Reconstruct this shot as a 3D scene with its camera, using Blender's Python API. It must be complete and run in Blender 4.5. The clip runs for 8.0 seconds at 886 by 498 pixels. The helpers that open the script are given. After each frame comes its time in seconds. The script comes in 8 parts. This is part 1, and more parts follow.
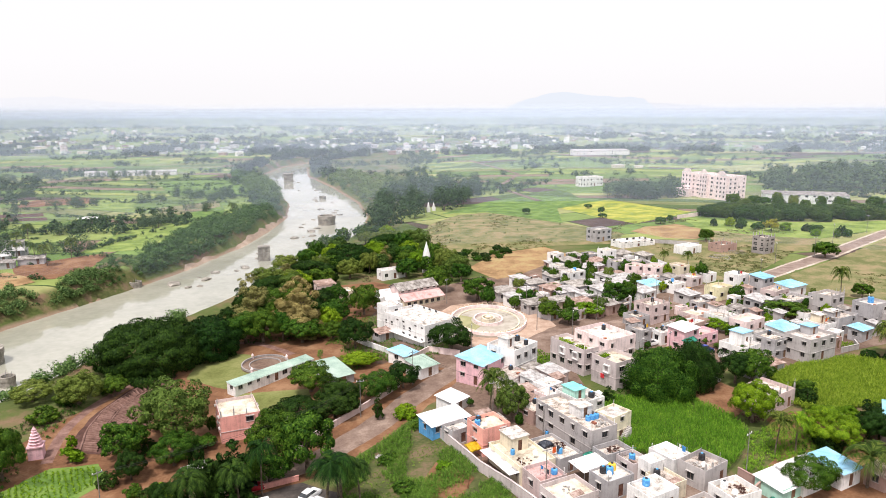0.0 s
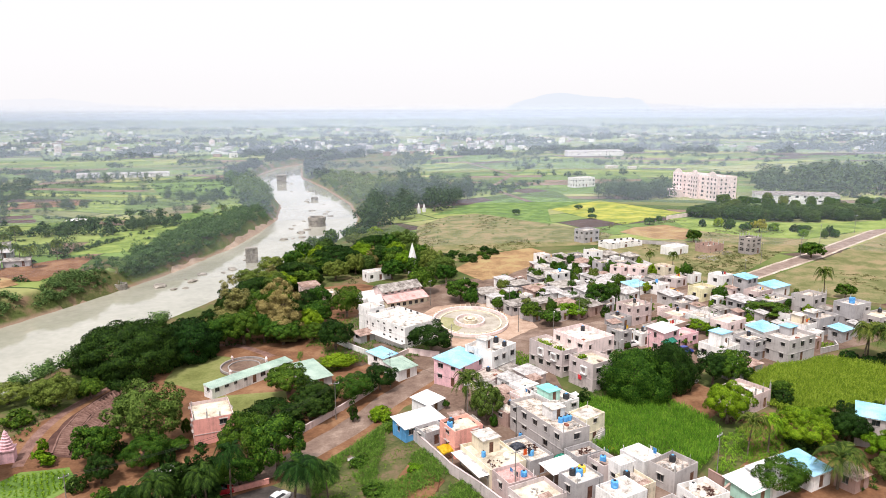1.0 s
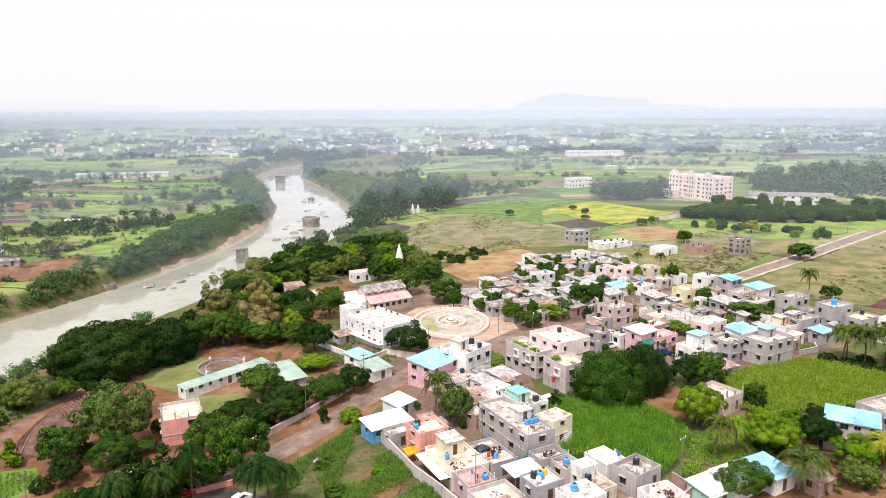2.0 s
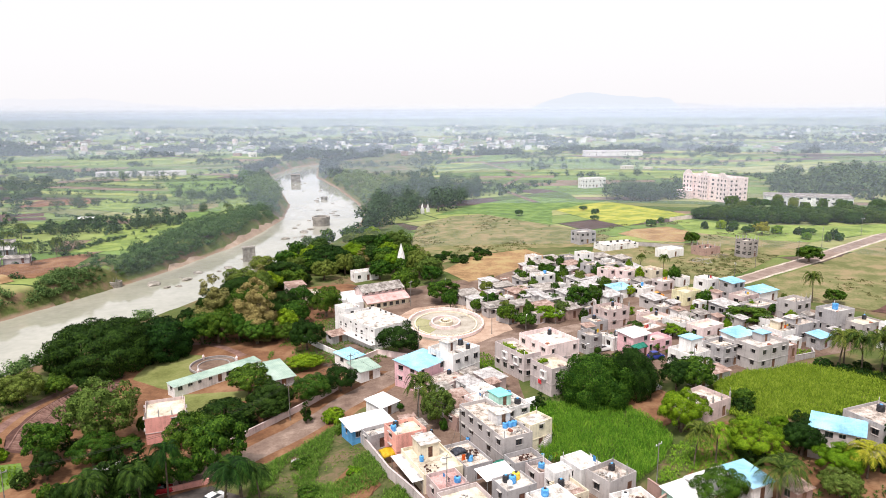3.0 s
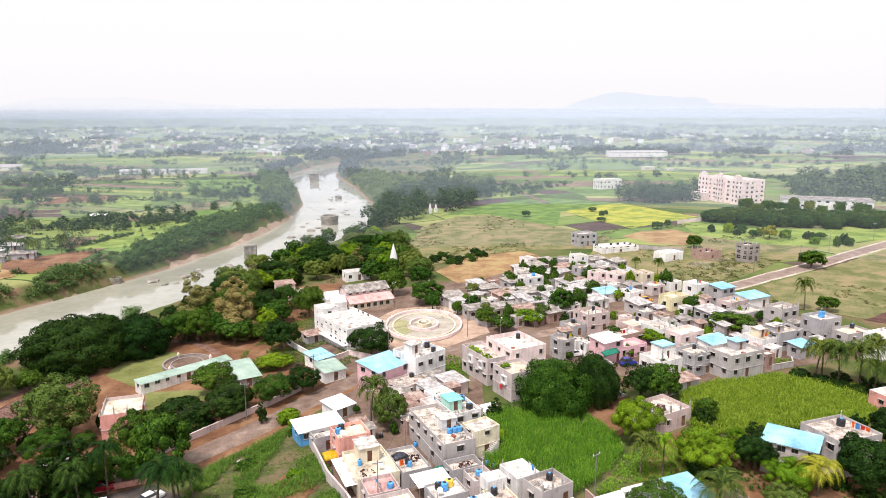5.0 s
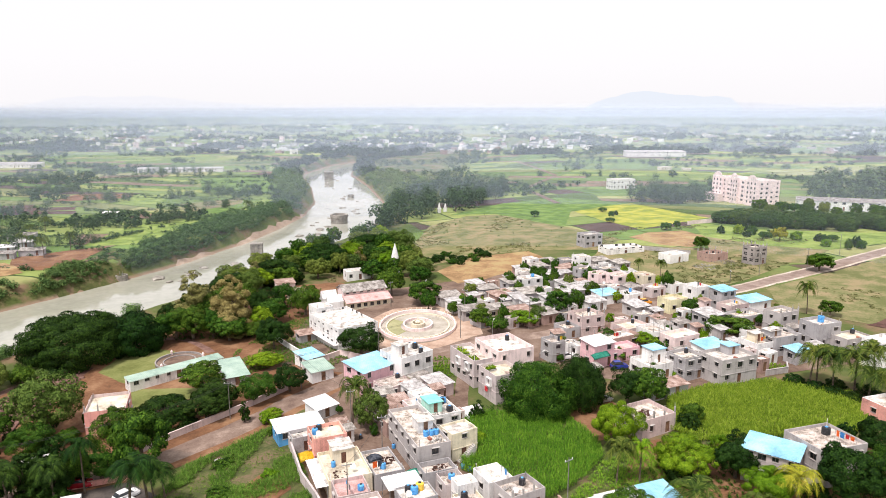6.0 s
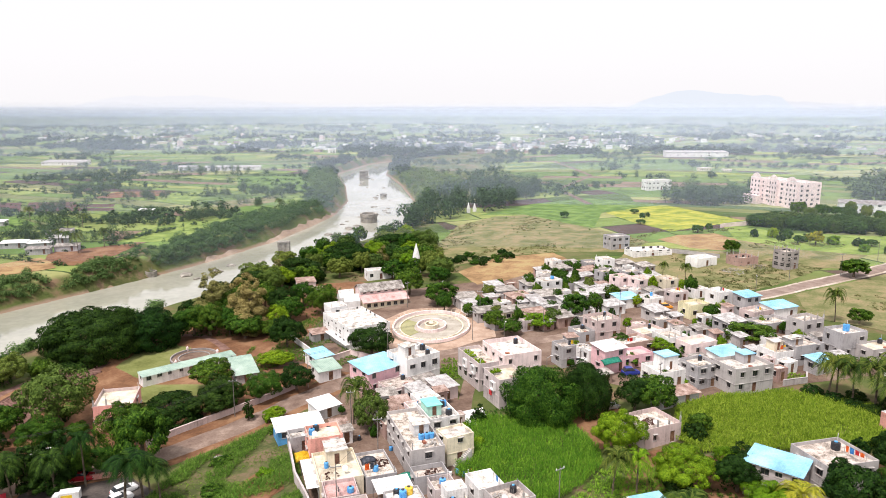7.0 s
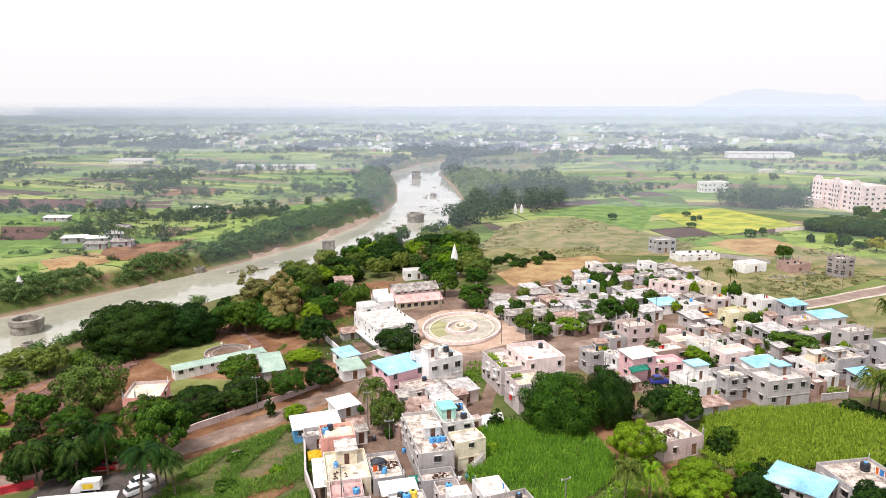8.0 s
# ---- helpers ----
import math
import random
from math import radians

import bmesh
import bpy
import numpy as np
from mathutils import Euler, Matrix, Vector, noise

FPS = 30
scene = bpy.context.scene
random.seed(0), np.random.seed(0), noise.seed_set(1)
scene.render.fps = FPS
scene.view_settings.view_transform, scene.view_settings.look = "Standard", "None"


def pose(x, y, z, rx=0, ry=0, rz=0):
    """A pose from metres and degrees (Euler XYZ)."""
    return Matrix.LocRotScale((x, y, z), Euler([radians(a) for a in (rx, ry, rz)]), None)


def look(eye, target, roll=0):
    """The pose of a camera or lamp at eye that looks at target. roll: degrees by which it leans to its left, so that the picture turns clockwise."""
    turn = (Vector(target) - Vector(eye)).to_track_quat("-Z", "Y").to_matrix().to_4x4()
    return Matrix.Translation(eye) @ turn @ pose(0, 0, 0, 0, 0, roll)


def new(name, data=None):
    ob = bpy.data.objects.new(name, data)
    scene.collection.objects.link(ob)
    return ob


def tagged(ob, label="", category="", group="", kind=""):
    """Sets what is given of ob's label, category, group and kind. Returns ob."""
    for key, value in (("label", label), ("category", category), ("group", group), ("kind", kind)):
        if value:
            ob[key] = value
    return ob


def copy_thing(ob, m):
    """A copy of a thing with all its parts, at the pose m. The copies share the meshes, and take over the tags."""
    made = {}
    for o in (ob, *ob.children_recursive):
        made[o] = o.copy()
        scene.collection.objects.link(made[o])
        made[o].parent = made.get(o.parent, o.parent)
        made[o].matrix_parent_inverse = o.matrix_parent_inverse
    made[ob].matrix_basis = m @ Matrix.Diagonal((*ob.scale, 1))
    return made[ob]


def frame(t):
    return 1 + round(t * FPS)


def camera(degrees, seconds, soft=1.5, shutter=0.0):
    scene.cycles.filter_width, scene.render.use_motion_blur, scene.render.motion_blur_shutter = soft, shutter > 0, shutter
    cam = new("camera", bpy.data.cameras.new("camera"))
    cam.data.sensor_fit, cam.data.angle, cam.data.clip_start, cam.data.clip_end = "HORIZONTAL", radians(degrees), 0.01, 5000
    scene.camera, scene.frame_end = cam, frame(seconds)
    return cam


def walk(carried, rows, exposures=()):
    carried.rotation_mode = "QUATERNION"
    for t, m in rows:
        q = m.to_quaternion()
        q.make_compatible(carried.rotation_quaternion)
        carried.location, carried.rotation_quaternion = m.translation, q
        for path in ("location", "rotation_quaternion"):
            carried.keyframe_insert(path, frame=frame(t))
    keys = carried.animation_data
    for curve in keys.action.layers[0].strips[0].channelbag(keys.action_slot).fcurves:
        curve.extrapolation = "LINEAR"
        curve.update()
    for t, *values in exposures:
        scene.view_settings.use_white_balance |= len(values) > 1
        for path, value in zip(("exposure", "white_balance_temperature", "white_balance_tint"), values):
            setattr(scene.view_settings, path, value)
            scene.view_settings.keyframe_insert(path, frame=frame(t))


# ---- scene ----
cam = camera(64.7, 8.0, soft=0.9)
PATH = [
    (0, (0.284, 0.619, 59.447), (0.28, 2.58, 59.052), -0.1),
    (0.5, (2.22, 0.847, 59.448), (2.217, 2.808, 59.055), -0.1),
    (1, (4.812, 1.057, 59.429), (4.813, 3.018, 59.037), -0.2),
    (1.5, (8.012, 1.286, 59.408), (8.012, 3.248, 59.017), -0.2),
    (3, (18.922, 2.467, 59.611), (18.844, 4.426, 59.218), -0.2),
    (3.5, (22.436, 2.961, 59.637), (22.332, 4.919, 59.244), -0.1),
    (4, (26.068, 3.569, 59.673), (25.943, 5.526, 59.281), -0.1),
    (4.5, (29.665, 4.266, 59.687), (29.517, 6.222, 59.294), -0.1),
    (6, (40.309, 6.913, 59.791), (40.078, 8.86, 59.394), 0.0),
    (6.5, (43.72, 7.988, 59.855), (43.439, 9.928, 59.457), -0.0),
    (7, (47.154, 9.287, 59.955), (46.807, 11.216, 59.556), 0.0),
    (7.5, (50.505, 10.549, 60.058), (50.081, 12.463, 59.659), -0.0),
    (8, (53.974, 11.947, 60.157), (53.464, 13.84, 59.757), -0.1),
]
walk(cam, [(t, look(eye, target, roll)) for t, eye, target, roll in PATH], [(0.0, 0.84, 6620, 15), (8.0, 0.84, 6620, 15)])
# ---- world and sun: a bright hazy overcast sky ----
world = bpy.data.worlds.new("world")
scene.world = world
world.use_nodes = True
wn, wl = world.node_tree.nodes, world.node_tree.links
sky = wn.new("ShaderNodeTexSky")
sky.sky_type = "NISHITA"
sky.sun_disc = False
sky.sun_elevation, sky.sun_rotation = radians(63), radians(205)
sky.dust_density, sky.air_density, sky.ozone_density = 4.0, 1.0, 1.0
cloud = wn.new("ShaderNodeMix")
cloud.data_type = "RGBA"
cloud.inputs[0].default_value = 0.82
cloud.inputs[7].default_value = (9.9, 10.1, 10.25, 1)
wl.new(sky.outputs[0], cloud.inputs[6])
back = wn["Background"]
back.inputs[1].default_value = 0.064
wl.new(cloud.outputs[2], back.inputs[0])
sun = new("sun", bpy.data.lights.new("sun", "SUN"))
sun.data.energy, sun.data.angle, sun.data.color = 2.45, radians(9), (1.0, 0.965, 0.92)
sun.matrix_world = pose(0, 0, 300, 27, 0, -25)

# ---- materials ----


def surf(name, cols, scale=0.5, fine=6.0, rough=0.85, bump=0.15, metal=0.0, tint=0.0, streak=0.0, spec=0.3, local=False):
    """A surface: a ramp of colours over broad stains, finer grain over it, relief, and a tint that differs from thing to thing."""
    m = bpy.data.materials.new(name)
    m.use_nodes = True
    n, l = m.node_tree.nodes, m.node_tree.links
    b = n["Principled BSDF"]
    b.inputs["Roughness"].default_value, b.inputs["Metallic"].default_value = rough, metal
    b.inputs["Specular IOR Level"].default_value = spec
    if local:
        place = n.new("ShaderNodeTexCoord").outputs["Object"]
    else:
        place = n.new("ShaderNodeNewGeometry").outputs["Position"]
    broad = n.new("ShaderNodeTexNoise")
    broad.inputs["Scale"].default_value, broad.inputs["Detail"].default_value = scale, 5
    broad.inputs["Roughness"].default_value = 0.65
    grain = n.new("ShaderNodeTexNoise")
    grain.inputs["Scale"].default_value, grain.inputs["Detail"].default_value = fine, 4
    l.new(place, broad.inputs["Vector"])
    l.new(place, grain.inputs["Vector"])
    value = n.new("ShaderNodeMath")
    value.operation = "MULTIPLY_ADD"
    value.inputs[1].default_value = 0.3
    l.new(grain.outputs[0], value.inputs[0])
    sub = n.new("ShaderNodeMath")
    sub.operation = "SUBTRACT"
    sub.inputs[1].default_value = 0.15
    l.new(broad.outputs[0], sub.inputs[0])
    l.new(sub.outputs[0], value.inputs[2])
    out = value.outputs[0]
    if streak:
        squash = n.new("ShaderNodeMapping")
        squash.inputs["Scale"].default_value = (1.6, 1.6, 0.12)
        l.new(place, squash.inputs["Vector"])
        runs = n.new("ShaderNodeTexNoise")
        runs.inputs["Scale"].default_value, runs.inputs["Detail"].default_value = 1.5, 4
        l.new(squash.outputs[0], runs.inputs["Vector"])
        mixed = n.new("ShaderNodeMix")
        mixed.inputs[0].default_value = streak
        l.new(out, mixed.inputs[2])
        l.new(runs.outputs[0], mixed.inputs[3])
        out = mixed.outputs[0]
    ramp = n.new("ShaderNodeValToRGB")
    while len(ramp.color_ramp.elements) < len(cols):
        ramp.color_ramp.elements.new(0.5)
    for e, (p, c) in zip(ramp.color_ramp.elements, cols):
        e.position, e.color = p, (*c, 1)
    l.new(out, ramp.inputs[0])
    colour = ramp.outputs[0]
    if tint:
        info = n.new("ShaderNodeObjectInfo")
        hsv = n.new("ShaderNodeHueSaturation")
        span = n.new("ShaderNodeMapRange")
        span.inputs[3].default_value, span.inputs[4].default_value = 1 - tint, 1 + tint
        l.new(info.outputs["Random"], span.inputs[0])
        l.new(span.outputs[0], hsv.inputs["Value"])
        turn = n.new("ShaderNodeMapRange")
        turn.inputs[3].default_value, turn.inputs[4].default_value = 0.5 - tint * 0.06, 0.5 + tint * 0.06
        l.new(info.outputs["Random"], turn.inputs[0])
        l.new(turn.outputs[0], hsv.inputs["Hue"])
        l.new(colour, hsv.inputs["Color"])
        colour = hsv.outputs[0]
    l.new(colour, b.inputs["Base Color"])
    if bump:
        relief = n.new("ShaderNodeBump")
        relief.inputs["Strength"].default_value, relief.inputs["Distance"].default_value = bump, 0.1
        l.new(grain.outputs[0], relief.inputs["Height"])
        l.new(relief.outputs[0], b.inputs["Normal"])
    return m


def ramp3(a, b, c, lo=0.32, hi=0.68):
    return [(lo, a), (0.5, b), (hi, c)]


def shade(c, k):
    return tuple(min(1.0, v * k) for v in c)


def paint(name, c, dirt=0.5, streak=0.32):
    """Painted or plain render on a wall, with rain streaks and patches of dirt."""
    return surf(name, [(0.28, shade(c, dirt * 0.8)), (0.43, shade(c, 0.82)), (0.53, c), (0.72, shade(c, 1.12))], 0.35, 5, 0.9, 0.12, tint=0.06, streak=streak)


def leaf(name, dark, mid, light, tint=0.18):
    """Leaves: each clump has its own green, and a part of the light comes through."""
    m = bpy.data.materials.new(name)
    m.use_nodes = True
    n, l = m.node_tree.nodes, m.node_tree.links
    b = n["Principled BSDF"]
    b.inputs["Roughness"].default_value = 0.65
    b.inputs["Specular IOR Level"].default_value = 0.08
    geo = n.new("ShaderNodeNewGeometry")
    info = n.new("ShaderNodeObjectInfo")
    noise_tex = n.new("ShaderNodeTexNoise")
    noise_tex.inputs["Scale"].default_value, noise_tex.inputs["Detail"].default_value = 0.45, 3
    l.new(geo.outputs["Position"], noise_tex.inputs["Vector"])
    blend = n.new("ShaderNodeMix")
    blend.inputs[0].default_value = 0.5
    l.new(geo.outputs["Random Per Island"], blend.inputs[2])
    l.new(noise_tex.outputs[0], blend.inputs[3])
    ramp = n.new("ShaderNodeValToRGB")
    ramp.color_ramp.elements.new(0.5)
    for e, (p, c) in zip(ramp.color_ramp.elements, ((0.2, dark), (0.5, mid), (0.8, light))):
        e.position, e.color = p, (*c, 1)
    l.new(blend.outputs[0], ramp.inputs[0])
    hsv = n.new("ShaderNodeHueSaturation")
    span = n.new("ShaderNodeMapRange")
    span.inputs[3].default_value, span.inputs[4].default_value = 1 - tint, 1 + tint
    l.new(info.outputs["Random"], span.inputs[0])
    l.new(span.outputs[0], hsv.inputs["Value"])
    turn = n.new("ShaderNodeMapRange")
    turn.inputs[3].default_value, turn.inputs[4].default_value = 0.5 + tint * 0.1, 0.5 - tint * 0.1
    l.new(info.outputs["Random"], turn.inputs[0])
    l.new(turn.outputs[0], hsv.inputs["Hue"])
    l.new(ramp.outputs[0], hsv.inputs["Color"])
    l.new(hsv.outputs[0], b.inputs["Base Color"])
    through_leaf = n.new("ShaderNodeBsdfTranslucent")
    l.new(hsv.outputs[0], through_leaf.inputs["Color"])
    mixed = n.new("ShaderNodeMixShader")
    mixed.inputs[0].default_value = 0.1
    l.new(b.outputs[0], mixed.inputs[1])
    l.new(through_leaf.outputs[0], mixed.inputs[2])
    l.new(mixed.outputs[0], n["Material Output"].inputs["Surface"])
    return m


LEAF = {
    "dark": leaf("leaf_dark", (0.004, 0.014, 0.003), (0.015, 0.043, 0.006), (0.042, 0.095, 0.012)),
    "mid": leaf("leaf_mid", (0.008, 0.03, 0.004), (0.037, 0.095, 0.009), (0.11, 0.205, 0.02)),
    "bright": leaf("leaf_bright", (0.04, 0.095, 0.004), (0.125, 0.23, 0.008), (0.26, 0.38, 0.02)),
    "olive": leaf("leaf_olive", (0.08, 0.078, 0.025), (0.21, 0.19, 0.065), (0.38, 0.33, 0.12)),
    "pale": leaf("leaf_pale", (0.035, 0.062, 0.01), (0.1, 0.15, 0.025), (0.2, 0.265, 0.055)),
    "weed": leaf("leaf_weed", (0.03, 0.07, 0.008), (0.08, 0.165, 0.018), (0.18, 0.29, 0.045)),
    "brown": leaf("leaf_brown", (0.14, 0.1, 0.036), (0.32, 0.235, 0.09), (0.48, 0.37, 0.16)),
    "yellow": leaf("leaf_yellow", (0.12, 0.13, 0.012), (0.26, 0.26, 0.02), (0.45, 0.4, 0.04)),
    "far": leaf("leaf_far", (0.016, 0.036, 0.015), (0.048, 0.09, 0.034), (0.11, 0.17, 0.06)),
    "tuft": leaf("leaf_tuft", (0.1, 0.115, 0.04), (0.145, 0.155, 0.06), (0.2, 0.2, 0.085)),
    "distant": leaf("leaf_distant", (0.008, 0.02, 0.01), (0.025, 0.05, 0.022), (0.06, 0.1, 0.04)),
    "grove": leaf("leaf_grove", (0.013, 0.036, 0.008), (0.045, 0.095, 0.018), (0.11, 0.18, 0.036)),
    "scrub": leaf("leaf_scrub", (0.028, 0.06, 0.02), (0.075, 0.14, 0.042), (0.15, 0.235, 0.075)),
    "bank": leaf("leaf_bank", (0.035, 0.075, 0.02), (0.095, 0.165, 0.045), (0.19, 0.28, 0.08)),
}
BARK = surf("bark", ramp3((0.05, 0.035, 0.025), (0.12, 0.09, 0.065), (0.2, 0.16, 0.12)), 1.2, 9, 0.95, 0.5)
WALLS = {
    "cement": paint("cement_render", (0.43, 0.4, 0.39)),
    "grey": paint("grey_wall", (0.4, 0.385, 0.39)),
    "white": paint("white_wall", (0.76, 0.745, 0.73), 0.55, 0.34),
    "blush": paint("blush_wall", (0.58, 0.465, 0.445)),
    "pink": paint("pink_wall", (0.78, 0.48, 0.52)),
    "coral": paint("coral_wall", (0.78, 0.38, 0.32)),
    "cream": paint("cream_wall", (0.72, 0.64, 0.49)),
    "yellow": paint("yellow_wall", (0.74, 0.68, 0.44)),
    "mauve": paint("mauve_wall", (0.53, 0.46, 0.45), 0.55, 0.3),
    "blue": paint("blue_wall", (0.1, 0.33, 0.62)),
    "brick": paint("raw_brick", (0.4, 0.27, 0.23)),
    "palepink": paint("palepink_wall", (0.8, 0.65, 0.63), 0.72, 0.3),
    "raw": paint("raw_concrete_wall", (0.33, 0.3, 0.285)),
    "red": paint("bright_red_wall", (0.6, 0.045, 0.06), 0.75, 0.2),
    "mint": paint("mint_wall", (0.4, 0.65, 0.55)),
}
ROOFS = {
    "slab": surf("roof_slab", [(0.3, (0.1, 0.085, 0.07)), (0.42, (0.3, 0.25, 0.21)), (0.52, (0.5, 0.435, 0.38)), (0.66, (0.68, 0.62, 0.56))], 0.75, 6, 0.95, 0.2, tint=0.14),
    "lime": surf("roof_lime", [(0.32, (0.2, 0.175, 0.15)), (0.44, (0.44, 0.4, 0.36)), (0.6, (0.68, 0.64, 0.6))], 0.7, 5, 0.95, 0.15, tint=0.08),
    "pinkslab": surf("roof_pink", ramp3((0.35, 0.2, 0.18), (0.58, 0.36, 0.34), (0.68, 0.48, 0.46)), 0.35, 4, 0.95, 0.1),
    "cream": surf("roof_cream", ramp3((0.27, 0.22, 0.16), (0.55, 0.49, 0.39), (0.72, 0.66, 0.55)), 0.3, 4, 0.95, 0.12),
    "blue": surf("sheet_blue", ramp3((0.16, 0.36, 0.52), (0.26, 0.53, 0.71), (0.38, 0.62, 0.78)), 0.25, 3, 0.45, 0.03, metal=0.1),
    "green": surf("sheet_green", ramp3((0.2, 0.29, 0.24), (0.32, 0.43, 0.36), (0.42, 0.52, 0.45)), 0.25, 3, 0.5, 0.03, metal=0.1),
    "teal": surf("sheet_teal", ramp3((0.12, 0.45, 0.4), (0.2, 0.62, 0.55), (0.32, 0.7, 0.63)), 0.25, 3, 0.5, 0.03),
    "tin": surf("sheet_tin", ramp3((0.2, 0.18, 0.17), (0.42, 0.4, 0.39), (0.66, 0.64, 0.63)), 0.8, 6, 0.5, 0.06, metal=0.2),
    "whitesheet": surf("sheet_white", [(0.3, (0.3, 0.27, 0.25)), (0.42, (0.58, 0.56, 0.55)), (0.58, (0.78, 0.77, 0.77))], 0.6, 6, 0.5, 0.05, tint=0.08),
    "rust": surf("sheet_rust", ramp3((0.13, 0.08, 0.06), (0.3, 0.2, 0.165), (0.46, 0.37, 0.33)), 0.7, 4, 0.8, 0.1),
    "asbestos": surf("sheet_cement", ramp3((0.09, 0.075, 0.065), (0.26, 0.235, 0.215), (0.46, 0.43, 0.4)), 0.7, 5, 0.9, 0.1, tint=0.12),
}
GLASS = surf("window_glass", ramp3((0.015, 0.018, 0.02), (0.03, 0.035, 0.04), (0.07, 0.075, 0.08)), 0.6, 3, 0.12, 0.0, spec=0.6)
FRAME = surf("window_frame_paint", ramp3((0.07, 0.055, 0.05), (0.16, 0.13, 0.12), (0.28, 0.25, 0.23)), 1, 6, 0.6, 0.05, tint=0.2)
DOOR = surf("door_wood", ramp3((0.06, 0.03, 0.02), (0.16, 0.08, 0.05), (0.24, 0.14, 0.09)), 1, 6, 0.6, 0.1, tint=0.25)
CEMENT = surf("raw_cement", ramp3((0.22, 0.21, 0.2), (0.38, 0.36, 0.34), (0.5, 0.48, 0.46)), 0.6, 6, 0.95, 0.2)
WHITE = surf("white_paint", ramp3((0.55, 0.53, 0.5), (0.76, 0.75, 0.73), (0.82, 0.81, 0.8)), 0.8, 6, 0.7, 0.05)
STEEL = surf("galvanised_steel", ramp3((0.2, 0.2, 0.2), (0.36, 0.36, 0.37), (0.5, 0.5, 0.5)), 2, 9, 0.5, 0.05, metal=0.6)
TANK = {
    "blue": surf("tank_blue", ramp3((0.04, 0.2, 0.5), (0.08, 0.32, 0.66), (0.14, 0.42, 0.72)), 2, 8, 0.45, 0.03),
    "black": surf("tank_black", ramp3((0.012, 0.012, 0.014), (0.025, 0.025, 0.03), (0.05, 0.05, 0.055)), 2, 8, 0.5, 0.03),
    "yellow": surf("tank_yellow", ramp3((0.5, 0.3, 0.03), (0.72, 0.46, 0.05), (0.78, 0.55, 0.1)), 2, 8, 0.5, 0.03),
    "white": surf("tank_white", ramp3((0.6, 0.6, 0.58), (0.76, 0.76, 0.75), (0.82, 0.82, 0.81)), 2, 8, 0.5, 0.03),
}
TARP = {
    "yellow": surf("tarp_yellow", ramp3((0.6, 0.38, 0.02), (0.85, 0.58, 0.03), (0.88, 0.66, 0.08)), 2, 9, 0.5, 0.1),
    "green": surf("tarp_green", ramp3((0.02, 0.2, 0.13), (0.04, 0.36, 0.26), (0.09, 0.46, 0.34)), 2, 9, 0.6, 0.1),
    "orange": surf("tarp_orange", ramp3((0.6, 0.1, 0.02), (0.82, 0.18, 0.04), (0.88, 0.28, 0.08)), 2, 9, 0.6, 0.1),
    "red": surf("cloth_red", ramp3((0.4, 0.02, 0.03), (0.62, 0.04, 0.05), (0.7, 0.1, 0.1)), 2, 9, 0.7, 0.1),
    "dark": surf("tarp_dark", ramp3((0.04, 0.045, 0.06), (0.09, 0.1, 0.13), (0.16, 0.17, 0.2)), 2, 9, 0.6, 0.2),
}
ASPHALT = surf("worn_road", ramp3((0.13, 0.085, 0.065), (0.2, 0.14, 0.11), (0.3, 0.225, 0.18)), 0.25, 3, 0.95, 0.2)
FARROAD = surf("dusty_far_road", ramp3((0.17, 0.12, 0.1), (0.235, 0.175, 0.145), (0.3, 0.235, 0.2)), 0.25, 3, 0.95, 0.15)
EARTH = surf("red_earth", ramp3((0.096, 0.044, 0.021), (0.178, 0.086, 0.043), (0.265, 0.15, 0.082)), 0.12, 2, 1.0, 0.4)
FURROW = surf("ploughed_earth", ramp3((0.051, 0.024, 0.019), (0.085, 0.041, 0.032), (0.136, 0.072, 0.060)), 0.3, 3, 1.0, 0.6)
RIDGE = surf("dry_ridge_soil", ramp3((0.119, 0.064, 0.051), (0.187, 0.106, 0.085), (0.255, 0.153, 0.128)), 0.6, 4, 1.0, 0.5)
DUST = surf("town_dust", ramp3((0.099, 0.061, 0.044), (0.167, 0.112, 0.084), (0.243, 0.179, 0.141)), 0.15, 2, 1.0, 0.3)
PAVING = surf("plaza_paving", ramp3((0.28, 0.245, 0.2), (0.38, 0.345, 0.29), (0.46, 0.42, 0.365)), 0.3, 4, 0.9, 0.1)
WHITEYARD = surf("lime_yard", ramp3((0.55, 0.52, 0.5), (0.72, 0.7, 0.68), (0.8, 0.79, 0.78)), 0.3, 4, 0.9, 0.1)
LAWN = surf("algae_lawn", ramp3((0.093, 0.102, 0.025), (0.153, 0.170, 0.051), (0.221, 0.221, 0.085)), 0.12, 2, 1.0, 0.2)
GRASS = surf("rough_grass", ramp3((0.053, 0.065, 0.019), (0.084, 0.091, 0.030), (0.144, 0.103, 0.061), 0.39, 0.61), 0.2, 1.8, 1.0, 0.5)
DRYGRASS = surf("dry_grass", ramp3((0.11, 0.12, 0.04), (0.17, 0.165, 0.07), (0.25, 0.195, 0.105), 0.39, 0.61), 0.13, 1.8, 1.0, 0.4)
CROP = surf("young_crop", ramp3((0.06, 0.115, 0.02), (0.095, 0.175, 0.03), (0.15, 0.23, 0.05), 0.39, 0.61), 0.15, 1.8, 1.0, 0.5)
MUSTARD = surf("flowering_crop", ramp3((0.15, 0.2, 0.03), (0.25, 0.28, 0.035), (0.38, 0.36, 0.06), 0.39, 0.61), 0.12, 1.8, 1.0, 0.4)
LIGHTCROP = surf("light_green_crop", ramp3((0.11, 0.165, 0.03), (0.165, 0.235, 0.045), (0.23, 0.29, 0.07), 0.39, 0.61), 0.12, 1.8, 1.0, 0.4)
